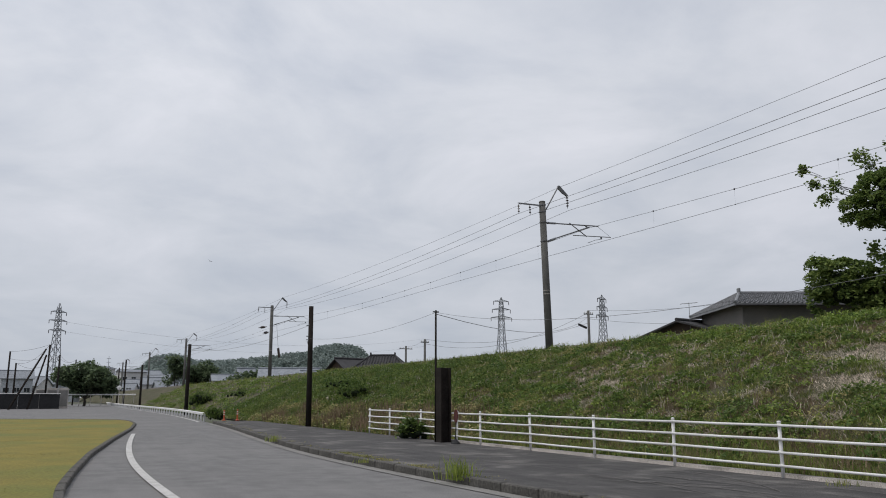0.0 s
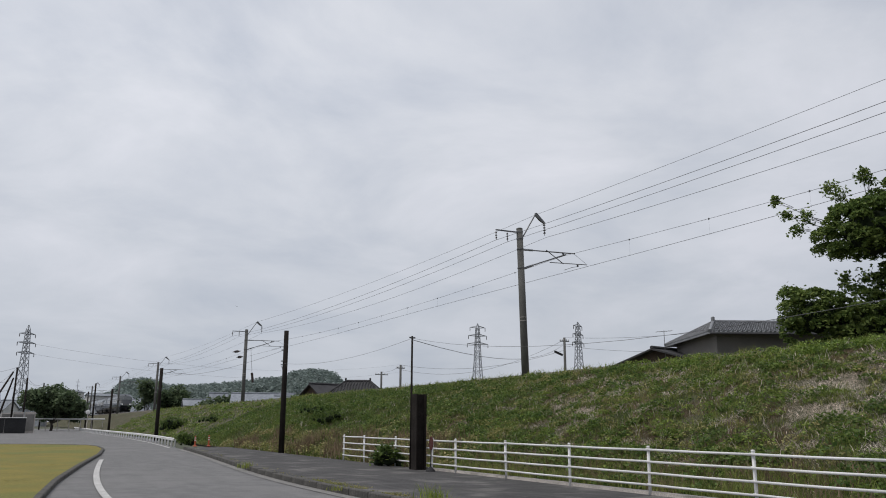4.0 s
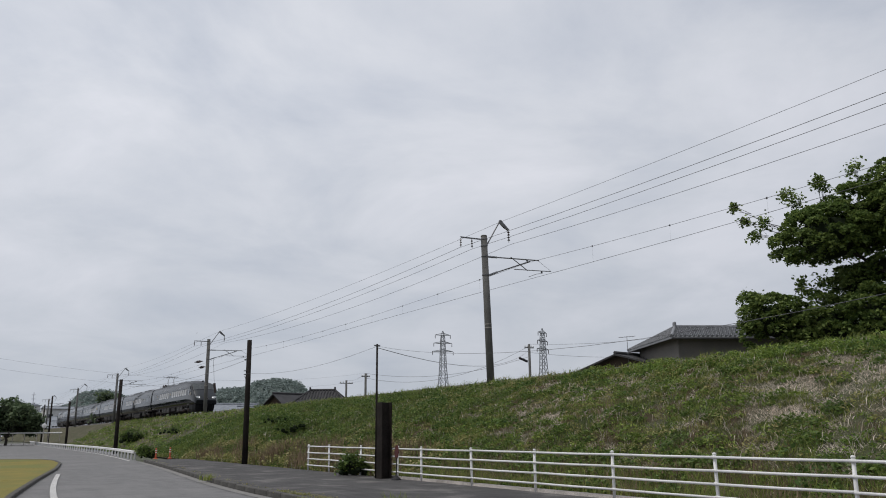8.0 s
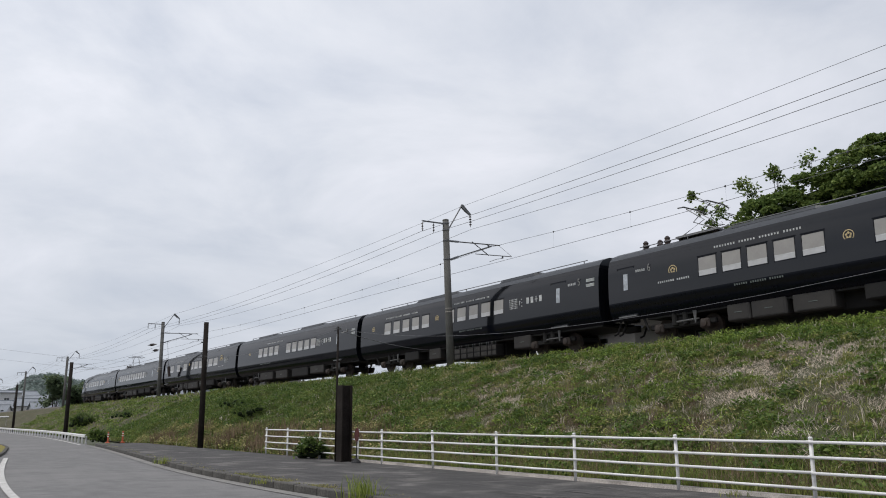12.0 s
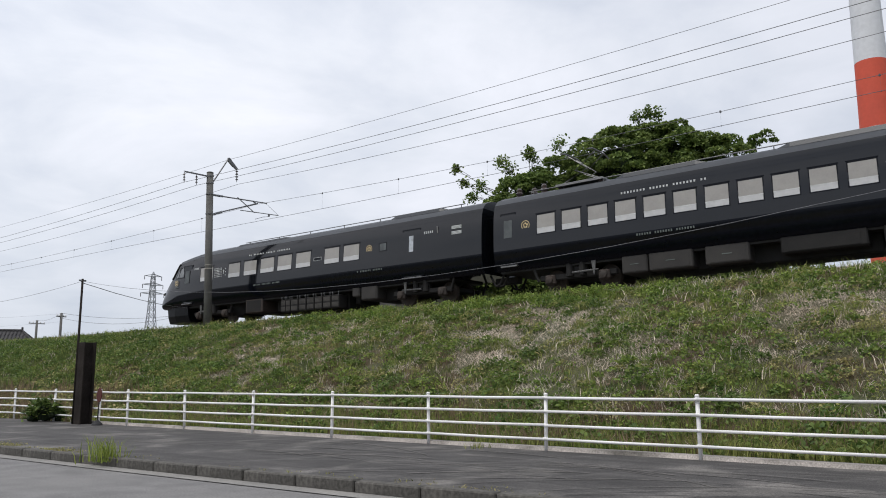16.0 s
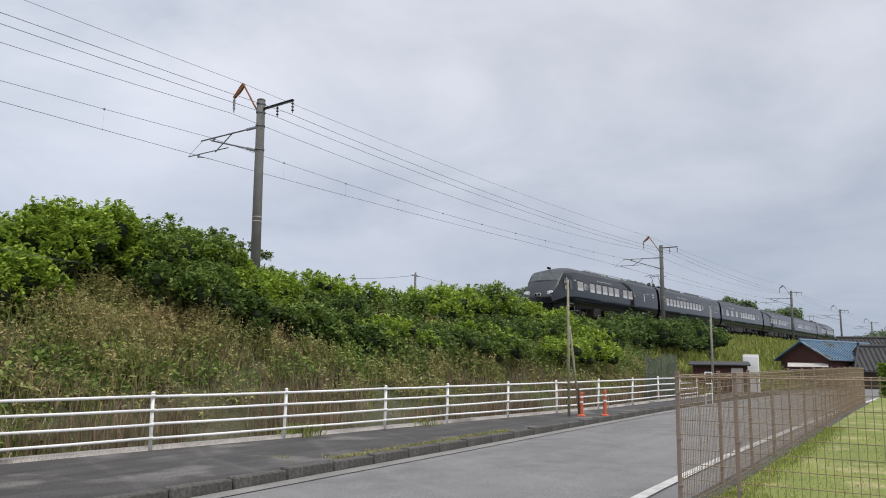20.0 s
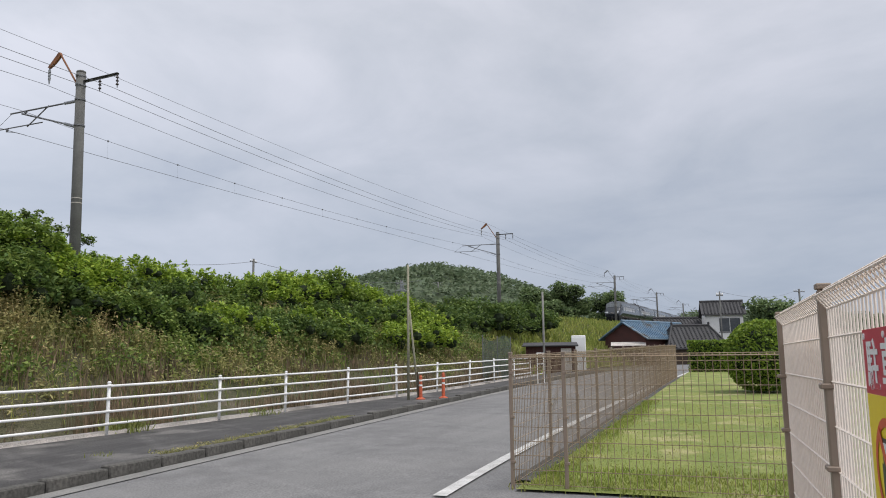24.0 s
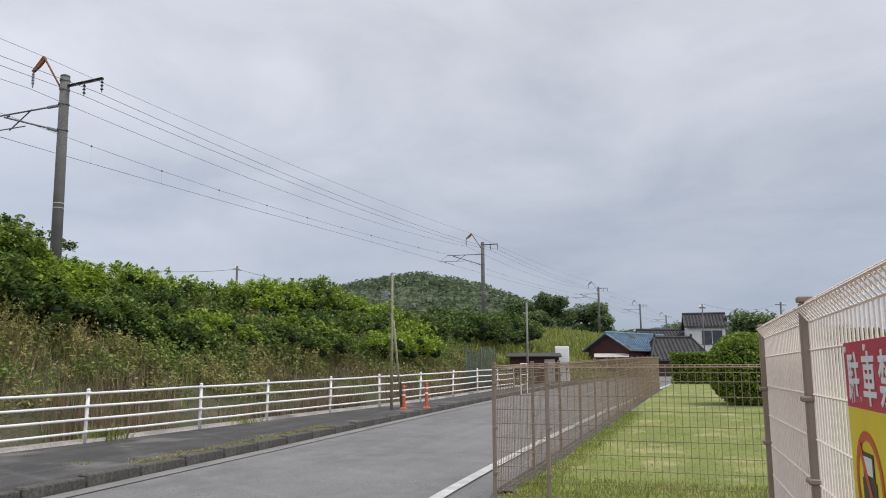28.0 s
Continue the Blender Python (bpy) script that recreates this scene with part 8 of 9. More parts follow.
x_, y_, r_ = polar(-58.0, 190)
st = thing("flare_stack", "grey steel stack inside a lattice frame", "stack", Matrix.Translation((x_, y_, 0)))
part("pipe", Geo().lathe([(1.5, 0), (1.5, 44.0), (1.6, 44.2), (1.6, 44.6)], 16), FARWALL, st)
part("burner_tip", Geo().lathe([(1.7, 43.0), (1.8, 43.2), (1.8, 48.3), (1.6, 48.6)], 16), SOOT, st, "sooty brown burner tip")
for zz in (24.0, 31.0, 38.0):
    part("platform", Geo().lathe([(1.5, zz), (2.2, zz), (2.2, zz + 0.3), (1.5, zz + 0.3)], 16), FACTORY, st)
gg = Geo()
for a in range(4):
    cx, cy = 4.6 * math.cos(a * math.pi / 2 + 0.5), 4.6 * math.sin(a * math.pi / 2 + 0.5)
    dx, dy = 4.6 * math.cos((a + 1) * math.pi / 2 + 0.5), 4.6 * math.sin((a + 1) * math.pi / 2 + 0.5)
    gg.tube([(cx, cy, 0), (cx, cy, 41)], 0.14, 5)
    for zz in np.arange(20, 41.5, 3.5):
        gg.tube([(cx, cy, zz), (dx, dy, zz)], 0.10, 4)
        gg.tube([(cx, cy, zz - 3.5), (dx, dy, zz)], 0.07, 4)
        gg.tube([(dx, dy, zz - 3.5), (cx, cy, zz)], 0.07, 4)
part("lattice", gg, FARWALL, st)

x_, y_, r_ = polar(-76.5, 210)
fy = Vector((-r_.y, r_.x, 0))
fac = thing("factory_building", "open steel factory frame half hidden by steam", "factory", Matrix((r_, fy, Vector((0, 0, 1)))).transposed().to_4x4())
fac.matrix_basis = Matrix.Translation((x_, y_, 0)) @ fac.matrix_basis
gg = Geo()
for x in (-9.5, -5, -1, 4, 9.5):
    for y in (0, 9):
        gg.box((x, y, 19), (0.6, 0.6, 38))
for zz in (26, 30, 34, 37.5):
    for y in (0, 9):
        gg.box((0, y, zz), (20, 0.5, 0.6))
for x0, x1 in ((-9.5, -5), (-5, -1), (4, 9.5)):
    for zz in (26, 30, 34):
        gg.tube([(x0, 0, zz), (x1, 0, zz + 4)], 0.16, 4)
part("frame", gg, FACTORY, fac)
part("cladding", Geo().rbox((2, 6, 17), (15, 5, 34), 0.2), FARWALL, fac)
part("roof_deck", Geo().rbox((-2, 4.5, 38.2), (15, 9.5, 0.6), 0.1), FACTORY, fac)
rg = np.random.default_rng(5)
sm = thing("steam_cloud", "white steam drifting in front of the plant", "steam", Matrix.Translation((x_ + r_.x * 2.5, y_ + r_.y * 2.5, 0)), kind="")
for i in range(34):
    q = r_ * rg.normal(1.0, 3.4) - fy * rg.uniform(2, 6)
    rr = rg.uniform(1.0, 2.6)
    zz = rg.uniform(26, 36)
    part("puff", Geo().lathe([(max(0.02, math.sin(math.pi * j / 8)) * rr, zz - math.cos(math.pi * j / 8) * rr * 0.9) for j in range(9)], 14, (q.x, q.y, 0)), STEAM, sm, smooth=True)


def pylon(az, d, top, turn, label="grey lattice power pylon with crossarms", arms=((0.80, 0.085), (0.88, 0.075), (0.96, 0.065)), r=0.16, base=0.075):
    x, y, rt = polar(az, d)
    t = thing("power_pylon", label, "pylon", Matrix.Translation((x, y, 0)) @ Matrix.Rotation(radians(az + turn), 4, "Z"), group="power pylons")
    gg = Geo()
    h = top

    def half(zz):
        f = zz / h
        return h * lerp(f, (0, 0.62, 0.95, 1.0), (base, 0.028, 0.016, 0.002))
    levels = [h * q for q in (0, 0.14, 0.27, 0.38, 0.48, 0.56, 0.63, 0.69, 0.75, 0.80, 0.84, 0.88, 0.92, 0.96, 1.0)]
    for sx in (-1, 1):
        for sy in (-1, 1):
            gg.tube([(sx * half(z), sy * half(z), z) for z in levels], r, 4, r * 0.6)
    for z0, z1 in zip(levels, levels[1:-1]):
        a, b = half(z0), half(z1)
        for sg in (-1, 1):
            gg.tube([(-a, sg * a, z0), (b, sg * b, z1)], r * 0.5, 3)
            gg.tube([(a, sg * a, z0), (-b, sg * b, z1)], r * 0.5, 3)
            gg.tube([(sg * a, -a, z0), (sg * b, b, z1)], r * 0.5, 3)
            gg.tube([(sg * a, a, z0), (sg * b, -b, z1)], r * 0.5, 3)
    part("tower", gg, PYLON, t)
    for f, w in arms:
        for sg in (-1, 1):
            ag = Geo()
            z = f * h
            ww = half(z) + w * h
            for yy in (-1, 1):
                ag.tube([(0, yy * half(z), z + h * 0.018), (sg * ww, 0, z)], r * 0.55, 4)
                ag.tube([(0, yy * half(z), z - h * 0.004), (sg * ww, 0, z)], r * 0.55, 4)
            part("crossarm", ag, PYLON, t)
            part("insulator", Geo().tube([(sg * ww, 0, z), (sg * ww, 0, z - h * 0.035)], r * 0.8, 5), PORCELAIN, t)
    return t


pylon(29.3, 300, 34.0, 35, arms=((0.72, 0.07), (0.82, 0.08), (0.91, 0.07)), base=0.06)
pylon(-1.7, 290, 38.7, 20)
pylon(-9.1, 270, 36.4, 60)
pylon(-80.75, 170, 55.4, 40, r=0.2, base=0.06)
pylon(-123.9, 312, 33.4, 30, "small hazy pylon on the wooded hill", r=0.14, base=0.05)
pylon(-126.5, 312, 33.7, 30, "small hazy pylon on the wooded hill", r=0.14, base=0.05)
for zz, az0, az1 in ((0.72, 29.3, 14), (0.82, 29.3, 14)):
    a = polar(29.3, 300)
    b = polar(4.0, 420)
    cable("power_line", (a[0], a[1], 34 * zz), (b[0], b[1], 40 * zz), 6.0, 0.035)
for o in (-3.5, 3.5):
    for zz in (0.79, 0.87, 0.95):
        a = polar(-80.5, 170)
        b = polar(-62.0, 300)
        cable("power_line", (a[0] + o, a[1], 55 * zz - 2), (b[0], b[1], 66 * zz), 3.5, 0.02)


def utility_pole(az, d, z0, top, arm=0.9, turn=30, cross=1, r=0.12, material=POLECON):
    x, y, rt = polar(az, d)
    t = thing("utility_pole", "concrete utility pole with crossarm and insulators", "utility pole", Matrix.Translation((x, y, z0)) @ Matrix.Rotation(radians(az + turn), 4, "Z"), group="utility poles")
    h = top - z0
    part("shaft", Geo().tube([(0, 0, -0.2), (0, 0, h)], r * 1.2, 8, r), material, t, smooth=True)
    for i in range(cross):
        part("crossarm", Geo().box((0, 0, h - 0.35 - 0.7 * i), (arm * 2, 0.09, 0.09)), STEEL, t)
        for sx in (-0.9, -0.45, 0.45, 0.9):
            part("insulator", Geo().lathe([(0.03, 0), (0.06, 0.05), (0.05, 0.14), (0.02, 0.18)], 6, (sx * arm, 0, h - 0.3 - 0.7 * i)), WHITE, t)
    return Vector((x, y, top))


u1 = utility_pole(5.4, 95, 2.2, 7.7)
u2 = utility_pole(4.0, 85, 2.2, 7.8, 0.5)
u3 = utility_pole(-8.1, 75, 2.2, 9.7, 0.5)
part_t = thing("transformer", "dark lamp arm fixed on a utility pole", "fixture", Matrix.Translation(u3 + Vector((-0.6, 0, -1.5))))
part("body", Geo().rbox((0, 0, 0), (0.9, 0.25, 0.2), 0.03, Matrix.Rotation(radians(25), 3, "Y")), BLACKNET, part_t)
cable("village_cable", P(-22.15, 11.2, 4.15), u3 + Vector((0, 0, -0.6)), 1.0, 0.016)
cable("village_cable", u2, u3 + Vector((0, 0, -1.2)), 1.0, 0.02)
cable("village_cable", u2 + Vector((0, 0, -0.5)), u3 + Vector((0, 0, -0.2)), 1.6, 0.02)
cable("village_cable", u1, u2, 0.3, 0.016)
xq = polar(-24, 78)
cable("village_cable", u3, (xq[0], xq[1], 11.5), 0.7, 0.018)
cable("village_cable", u3 + Vector((0, 0, -0.8)), (xq[0], xq[1], 9.5), 0.9, 0.018)
u5 = utility_pole(-149.4, 70, 0.8, 7.1, 0.3, r=0.055)
u6 = utility_pole(-154.5, 110, 0.8, 10.2, 1.0, 50)
cable("village_cable", u5, u6, 0.8, 0.016)
u4 = utility_pole(-115.6, 85, 4.0, 12.6, 0.7, 60)
cable("village_cable", u4 + Vector((0, 0, -0.3)), Vector((*polar(-103.0, 80)[:2], 12.4)), 0.9, 0.03)
cable("village_cable", u4 + Vector((0, 0, -0.3)), Vector((*polar(-128.0, 130)[:2], 15.0)), 1.2, 0.03)
utility_pole(-126.4, 330, 25, 36, 2.2, 0, 2, 0.3)
utility_pole(-129.2, 330, 25, 35, 2.2, 0, 2, 0.3)
utility_pole(-136.95, 36, 0.6, 4.6, 0.15, 0, 0, 0.045, GUTTER)
for az_, d_, tp in ((-132.6, 75, 6.7), (-133.6, 80, 6.1)):
    x_, y_, r_ = polar(az_, d_)
    sl_ = thing("street_lamp", "curved grey street lamp on the far road", "street lamp", Matrix.Translation((x_, y_, 3.0)), group="far street lamps")
    part("post", Geo().tube([(0, 0, -0.3), (0, 0, tp - 3.6), (-r_.x * 0.4, -r_.y * 0.4, tp - 3.1), (-r_.x * 1.3, -r_.y * 1.3, tp - 3.0)], 0.06, 6), PALE, sl_, smooth=True)
    part("head", Geo().rbox((-r_.x * 1.6, -r_.y * 1.6, tp - 3.0), (0.5, 0.3, 0.1), 0.03), PALE, sl_)


# ---------------------------------------------------------------- houses
def tile_row(g, p0, p1, step=0.3):
    """Overlapping rounded tiles from the eave p0 up to p1."""
    p0, p1 = Vector(p0), Vector(p1)
    n = max(1, round((p1 - p0).length / step))
    for i in range(n):
        g.tube([p0.lerp(p1, i / n) + Vector((0, 0, 0.015)), p0.lerp(p1, (i + 1) / n)], 0.085, 5, 0.05)


def house(az, d, turn, w, dp, z0, eave, ridge, wall, roof, label, hip=0.0, over=0.5, ribs=0.0, windows=(), name="house"):
    """A house with its ridge along x; windows: (side, x, z, width, height)."""
    x, y, rt = polar(az, d)
    t = thing(name, label, "house", Matrix.Translation((x, y, z0)) @ Matrix.Rotation(radians(az + turn), 4, "Z"))
    he, hr = eave - z0, ridge - z0
    gg = Geo()
    a, b = w / 2, dp / 2
    if hip:
        gg.rbox((0, 0, he / 2), (w, dp, he), 0.02)
    else:
        gg.prism([(-a, -b, 0), (-a, b, 0), (-a, b, he), (-a, 0, hr - 0.12), (-a, -b, he)], (w, 0, 0))
    part("wall", gg, wall, t)
    a2, b2 = a + over, b + over
    drop = (hr - he) * over / b
    rp = Geo()
    th = 0.12
    e, q = he - drop + 0.05, hr
    top = [(-a2, -b2, e), (a2, -b2, e), (a2, b2, e), (-a2, b2, e), (-a2 + hip, 0, q), (a2 - hip, 0, q)]
    fs = [(0, 1, 5, 4), (2, 3, 4, 5), (1, 2, 5), (3, 0, 4)]
    rp.add(top, fs if hip else fs[:2])
    low = [(p[0], p[1], p[2] - th) for p in top]
    rp.add(low, [f[::-1] for f in (fs if hip else fs[:2])])
    for i, j in ((0, 1), (1, 2), (2, 3), (3, 0)) if hip else ((0, 1), (2, 3)):
        rp.add([top[i], top[j], low[j], low[i]], [(0, 1, 2, 3)])
    if not hip:
        for c in ((0, 4, 3), (1, 5, 2)):
            rp.add([top[c[0]], top[c[1]], low[c[1]], low[c[0]]], [(0, 1, 2, 3)])
            rp.add([top[c[1]], top[c[2]], low[c[2]], low[c[1]]], [(0, 1, 2, 3)])
    rf = part("roof", rp, roof, t)
    part("ridge_tile", Geo().tube([(-a2 + hip, 0, q + 0.06), (a2 - hip, 0, q + 0.06)], 0.13, 8), roof, rf)
    if hip:
        for c, r5 in ((0, 4), (3, 4), (1, 5), (2, 5)):
            part("hip_tile", Geo().tube([Vector(top[c]) + Vector((0, 0, 0.05)), Vector(top[r5]) + Vector((0, 0, 0.06))], 0.1, 8), roof, rf)
        for sx in (-1, 1):
            part("ridge_end", Geo().rbox((sx * (a2 - hip), 0, q + 0.2), (0.18, 0.35, 0.42), 0.05), roof, rf)
    if ribs:
        n = int(2 * a2 / ribs)
        for sg in (-1, 1):
            rg_ = Geo()
            for i in range(1, n):
                xx = -a2 + 2 * a2 * i / n
                f = 1.0
                if hip:
                    f = min(1.0, (a2 - abs(xx)) / hip)
                p0, p1 = Vector((xx, sg * b2, e + 0.02)), Vector((xx, sg * b2 * (1 - f), e + (q - e) * f + 0.02))
                if f > 0.05:
                    tile_row(rg_, p0, p1)
            ob = part("tile_relief", rg_, roof, rf)
            ob["kind"] = "stuff"
        if hip:
            m = int(2 * b2 / ribs)
            for sg in (-1, 1):
                rg_ = Geo()
                for i in range(1, m):
                    yy = -b2 + 2 * b2 * i / m
                    f = 1 - abs(yy) / b2
                    if f > 0.05:
                        tile_row(rg_, (sg * a2, yy, e + 0.02), (sg * (a2 - hip * f), yy, e + (q - e) * f + 0.02))
                ob = part("tile_relief", rg_, roof, rf)
                ob["kind"] = "stuff"
    part("gutter", Geo().tube([(-a2, -b2, e - 0.12), (a2, -b2, e - 0.12)], 0.05, 6), DARKTILE, t)
    for side_, cx, cz, ww, hh in windows:
        if side_ == "f":
            c, sz, off = (cx, -b, cz), (ww, 0.06, hh), (0, -0.04, 0)
            sill = (ww + 0.2, 0.12, 0.06)
        else:
            sg = -1 if side_ == "l" else 1
            c, sz, off = (sg * a, cx, cz), (0.06, ww, hh), (sg * 0.04, 0, 0)
            sill = (0.12, ww + 0.2, 0.06)
        wn_ = part("window", Geo().rbox(c, tuple(v + 0.12 if v != 0.06 else v for v in sz), 0.01), WHITEWALL if wall is not STUCCO else DARKTILE, t)
        part("pane", Geo().box((c[0] + off[0], c[1] + off[1], c[2]), sz), DARKGLASS, wn_)
        if sz[0] > 0.1:
            part("mullion", Geo().box((c[0], c[1] - 0.08, c[2]), (0.06, 0.03, hh)), WHITEWALL, wn_)
        part("sill", Geo().box((c[0], c[1], c[2] - hh / 2 - 0.08), sill), DARKTILE, wn_)
    return t


house(-21.73, 57.42, 24.63, 9.5, 7.6, 2.2, 7.42, 8.45, STUCCO, TILE, "grey stucco house with a tiled hip roof beyond the railway", hip=2.0, over=0.65, ribs=0.30, windows=(("l", 0.5, 3.2, 2.2, 1.1), ("f", -2.0, 3.2, 1.8, 1.1)))
house(-16.9, 61, 55, 8.0, 9.0, 2.2, 5.6, 6.9, BROWNWALL, DARKTILE, "low annex house with a long dark sloping roof", over=0.6)
an = thing("tv_antenna", "thin steel television antenna on the roof", "antenna", Matrix.Translation((*polar(-15.2, 57)[:2], 6.5)))
part("mast", Geo().tube([(0, 0, -1.3), (0, 0, 1.6)], 0.02, 5), STEEL, an)
part("boom", Geo().tube([(-0.6, 0, 1.5), (0.6, 0, 1.6)], 0.015, 5), STEEL, an)
for i in range(5):
    part("element", Geo().tube([(-0.5 + 0.25 * i, -0.35, 1.51 + 0.02 * i), (-0.5 + 0.25 * i, 0.35, 1.51 + 0.02 * i)], 0.01, 4), STEEL, an)
# village left of the bank
house(7.1, 95, -10, 6, 5, 2.2, 4.9, 6.5, FARWALL, DARKTILE, "old house with a dark tiled hip roof", hip=2.0, over=0.5, ribs=0.35)
house(9.2, 100, 35, 5, 5, 2.2, 4.7, 6.3, BROWNWALL, DARKTILE, "dark wooden house with a sloping roof", over=0.5)
house(13.8, 115, 0, 8, 6, 2.0, 4.3, 5.6, WHITEWALL, FARROOF, "white walled farmhouse with grey roof", over=0.5, windows=(("f", -1, 1.4, 1.2, 0.9),))
house(11.6, 112, 0, 5, 5, 2.0, 4.0, 5.2, FARWALL, FARROOF, "small grey house near the bank", over=0.4)
house(18.0, 150, 5, 6, 5, 1.5, 4.6, 5.6, WHITEWALL, FARROOF, "white house with grey roof below the hill", over=0.4, windows=(("f", 0, 1.6, 1.2, 0.9),))
house(16.9, 155, 10, 3, 3, 1.5, 5.6, 7.0, WHITEWALL, FARROOF, "slim white house behind trees", over=0.3)
TOWN = ((33.2, 230, 9, 6.0, 2.2), (32.3, 250, 8, 5.2, 2.4), (31.4, 225, 7, 6.4, 1.8), (30.5, 240, 8, 4.8, 2.2), (29.4, 260, 7, 5.6, 2.0), (28.6, 300, 9, 7.4, 1.2), (26.4, 330, 8, 12.6, 0.5), (25.6, 310, 7, 8.4, 1.6), (25.1, 290, 9, 7.0, 1.8), (24.5, 270, 8, 9.6, 0.6), (24.1, 250, 6, 5.0, 1.8), (23.6, 280, 9, 8.8, 1.6), (23.1, 240, 6, 5.4, 1.8), (22.6, 260, 7, 6.6, 1.8), (22.2, 230, 6, 4.4, 1.6), (24.9, 225, 6, 3.6, 1.6), (19.0, 260, 7, 5.2, 1.8), (17.8, 240, 6, 4.6, 1.6))
for i, (az_, d_, w_, h_, rf_) in enumerate(TOWN):
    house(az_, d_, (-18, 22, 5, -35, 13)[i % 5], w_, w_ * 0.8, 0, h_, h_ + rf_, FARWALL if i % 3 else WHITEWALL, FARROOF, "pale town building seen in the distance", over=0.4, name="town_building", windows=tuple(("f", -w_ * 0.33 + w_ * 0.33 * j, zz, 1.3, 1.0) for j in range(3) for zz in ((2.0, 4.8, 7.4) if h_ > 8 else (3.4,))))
ms_ = thing("radio_mast", "slim grey mast over the town roofs", "mast", Matrix.Translation((*polar(26.0, 330)[:2], 0)))
part("mast", Geo().tube([(0, 0, 0), (0, 0, 17.5)], 0.16, 6, 0.08), FACTORY, ms_)
for i in range(3):
    part("bracket", Geo().box((0, 0, 13.5 + 1.5 * i), (1.6, 0.15, 0.15)), FACTORY, ms_)

# yard at the far left: dark sheet wall, cabinet, rail, props
bw = thing("sheet_wall", "low black sheet wall round a yard", "wall", Matrix.Translation((*polar(31.8, 118)[:2], 0)) @ Matrix.Rotation(radians(31.8), 4, "Z"))
for i in range(6):
    part("sheet", Geo().rbox((-7.5 + 2.5 * i, 0.02 * (i % 2), 0.95), (2.46, 0.06, 2.0), 0.01), BLACKNET, bw)
part("top_rail", Geo().tube([(-9, -0.06, 2.02), (6.3, -0.06, 2.02)], 0.05, 6), WHITE, bw)
cb = thing("control_cabinet", "grey steel control cabinets at the yard gate", "cabinet", Matrix.Translation((*polar(29.2, 122)[:2], 0)) @ Matrix.Rotation(radians(29.2), 4, "Z"))
for i in range(3):
    bx = part("cabinet_body", Geo().rbox((-1.5 + 1.4 * i, 0, 1.4), (1.3, 0.9, 2.8 - 0.4 * (i == 0)), 0.03), PALE, cb)
    part("cabinet_door", Geo().rbox((-1.5 + 1.4 * i, -0.47, 1.4), (1.1, 0.04, 2.2), 0.01), GUTTER, bx)
pr = thing("pipe_barrier", "white pipe barrier across the side road", "barrier", Matrix.Translation((*polar(26.6, 150)[:2], 0)) @ Matrix.Rotation(radians(26.6), 4, "Z"))
part("rail", Geo().tube([(-6.5, 0, 2.0), (6.5, 0, 2.0)], 0.12, 8), WHITE, pr)
for i in range(8):
    part("post", Geo().tube([(-6.2 + 1.77 * i, 0, 0), (-6.2 + 1.77 * i, 0, 2.0)], 0.06, 6), PALE, pr)
mr = thing("traffic_mirror", "round white traffic mirror on a post", "mirror", Matrix.Translation((*polar(25.2, 142)[:2], 0)) @ Matrix.Rotation(radians(25.2), 4, "Z"))
part("post", Geo().tube([(0, 0, 0), (0, 0, 3.2)], 0.07, 6), PALE, mr)
part("disc", Geo().lathe([(0.33, -0.04), (0.37, 0), (0.27, 0.04), (0.02, 0.07)], 18, (0, 0, 3.1), Matrix.Rotation(radians(90), 3, "X")), WHITE, mr)


def yard_pole(az, d, h, lean_az=None, lean_d=None, r=0.14):
    a = Vector((*polar(az, d)[:2], 0))
    t = thing("wooden_pole", "dark wooden yard pole with wires", "pole", Matrix.Translation(a), group="yard poles")
    top_ = Vector((0, 0, h)) if lean_az is None else Vector((*polar(lean_az, lean_d)[:2], 0)) - a + Vector((0, 0, h))
    part("shaft", Geo().tube([(0, 0, -0.3), top_], r, 8, r * 0.8), DARKWOOD, t, smooth=True)
    return a + top_


q1 = yard_pole(29.65, 120, 8.7)
q2 = yard_pole(31.9, 125, 7.9)
yard_pole(31.75, 112, 8.0, 29.85, 119)
yard_pole(30.65, 114, 7.2, 29.8, 119)
q3 = yard_pole(31.5, 128, 6.4)
q4 = yard_pole(29.0, 125, 7.6)
q5 = yard_pole(28.0, 170, 8.9)
for a, b, sg in ((q1, q2, 0.25), (q3, q1, 0.9), (q3, q4, 1.3), (q4, q5, 0.8), (q1, q5, 1.4), (q2 - Vector((0, 0, 1)), q1 - Vector((0, 0, 1.6)), 0.4)):
    cable("yard_cable", a, b, sg, 0.025)

# houses and sheds at the far end of the road
house(-144.75, 85, 58, 10.5, 4.8, 0.8, 3.7, 5.2, REDWALL, BLUETILE, "dark red boarded house with a patched blue roof", over=0.5, ribs=0.45, windows=(("l", 0.9, 1.2, 0.9, 0.9),))
aw = thing("awning", "pale corrugated awning on the red house", "awning", Matrix.Translation((*polar(-143.0, 79)[:2], 2.9)) @ Matrix.Rotation(radians(-142.7), 4, "Z"))
part("sheet", Geo().rbox((0, 0, 0), (3.4, 1.2, 0.05), 0.01, Matrix.Rotation(radians(18), 3, "X")), PALE, aw)
for sx in (-1.6, 1.6):
    part("leg", Geo().tube([(sx, -0.5, -0.2), (sx, -0.5, -1.9)], 0.05, 6), BROWNWALL, aw)
house(-147.7, 98, 24, 9.5, 6.5, 0.8, 3.8, 6.2, BROWNWALL, DARKTILE, "brown house with a long dark tiled roof", over=0.6, ribs=0.4, windows=(("f", 3, 1.5, 1.2, 1.2),))
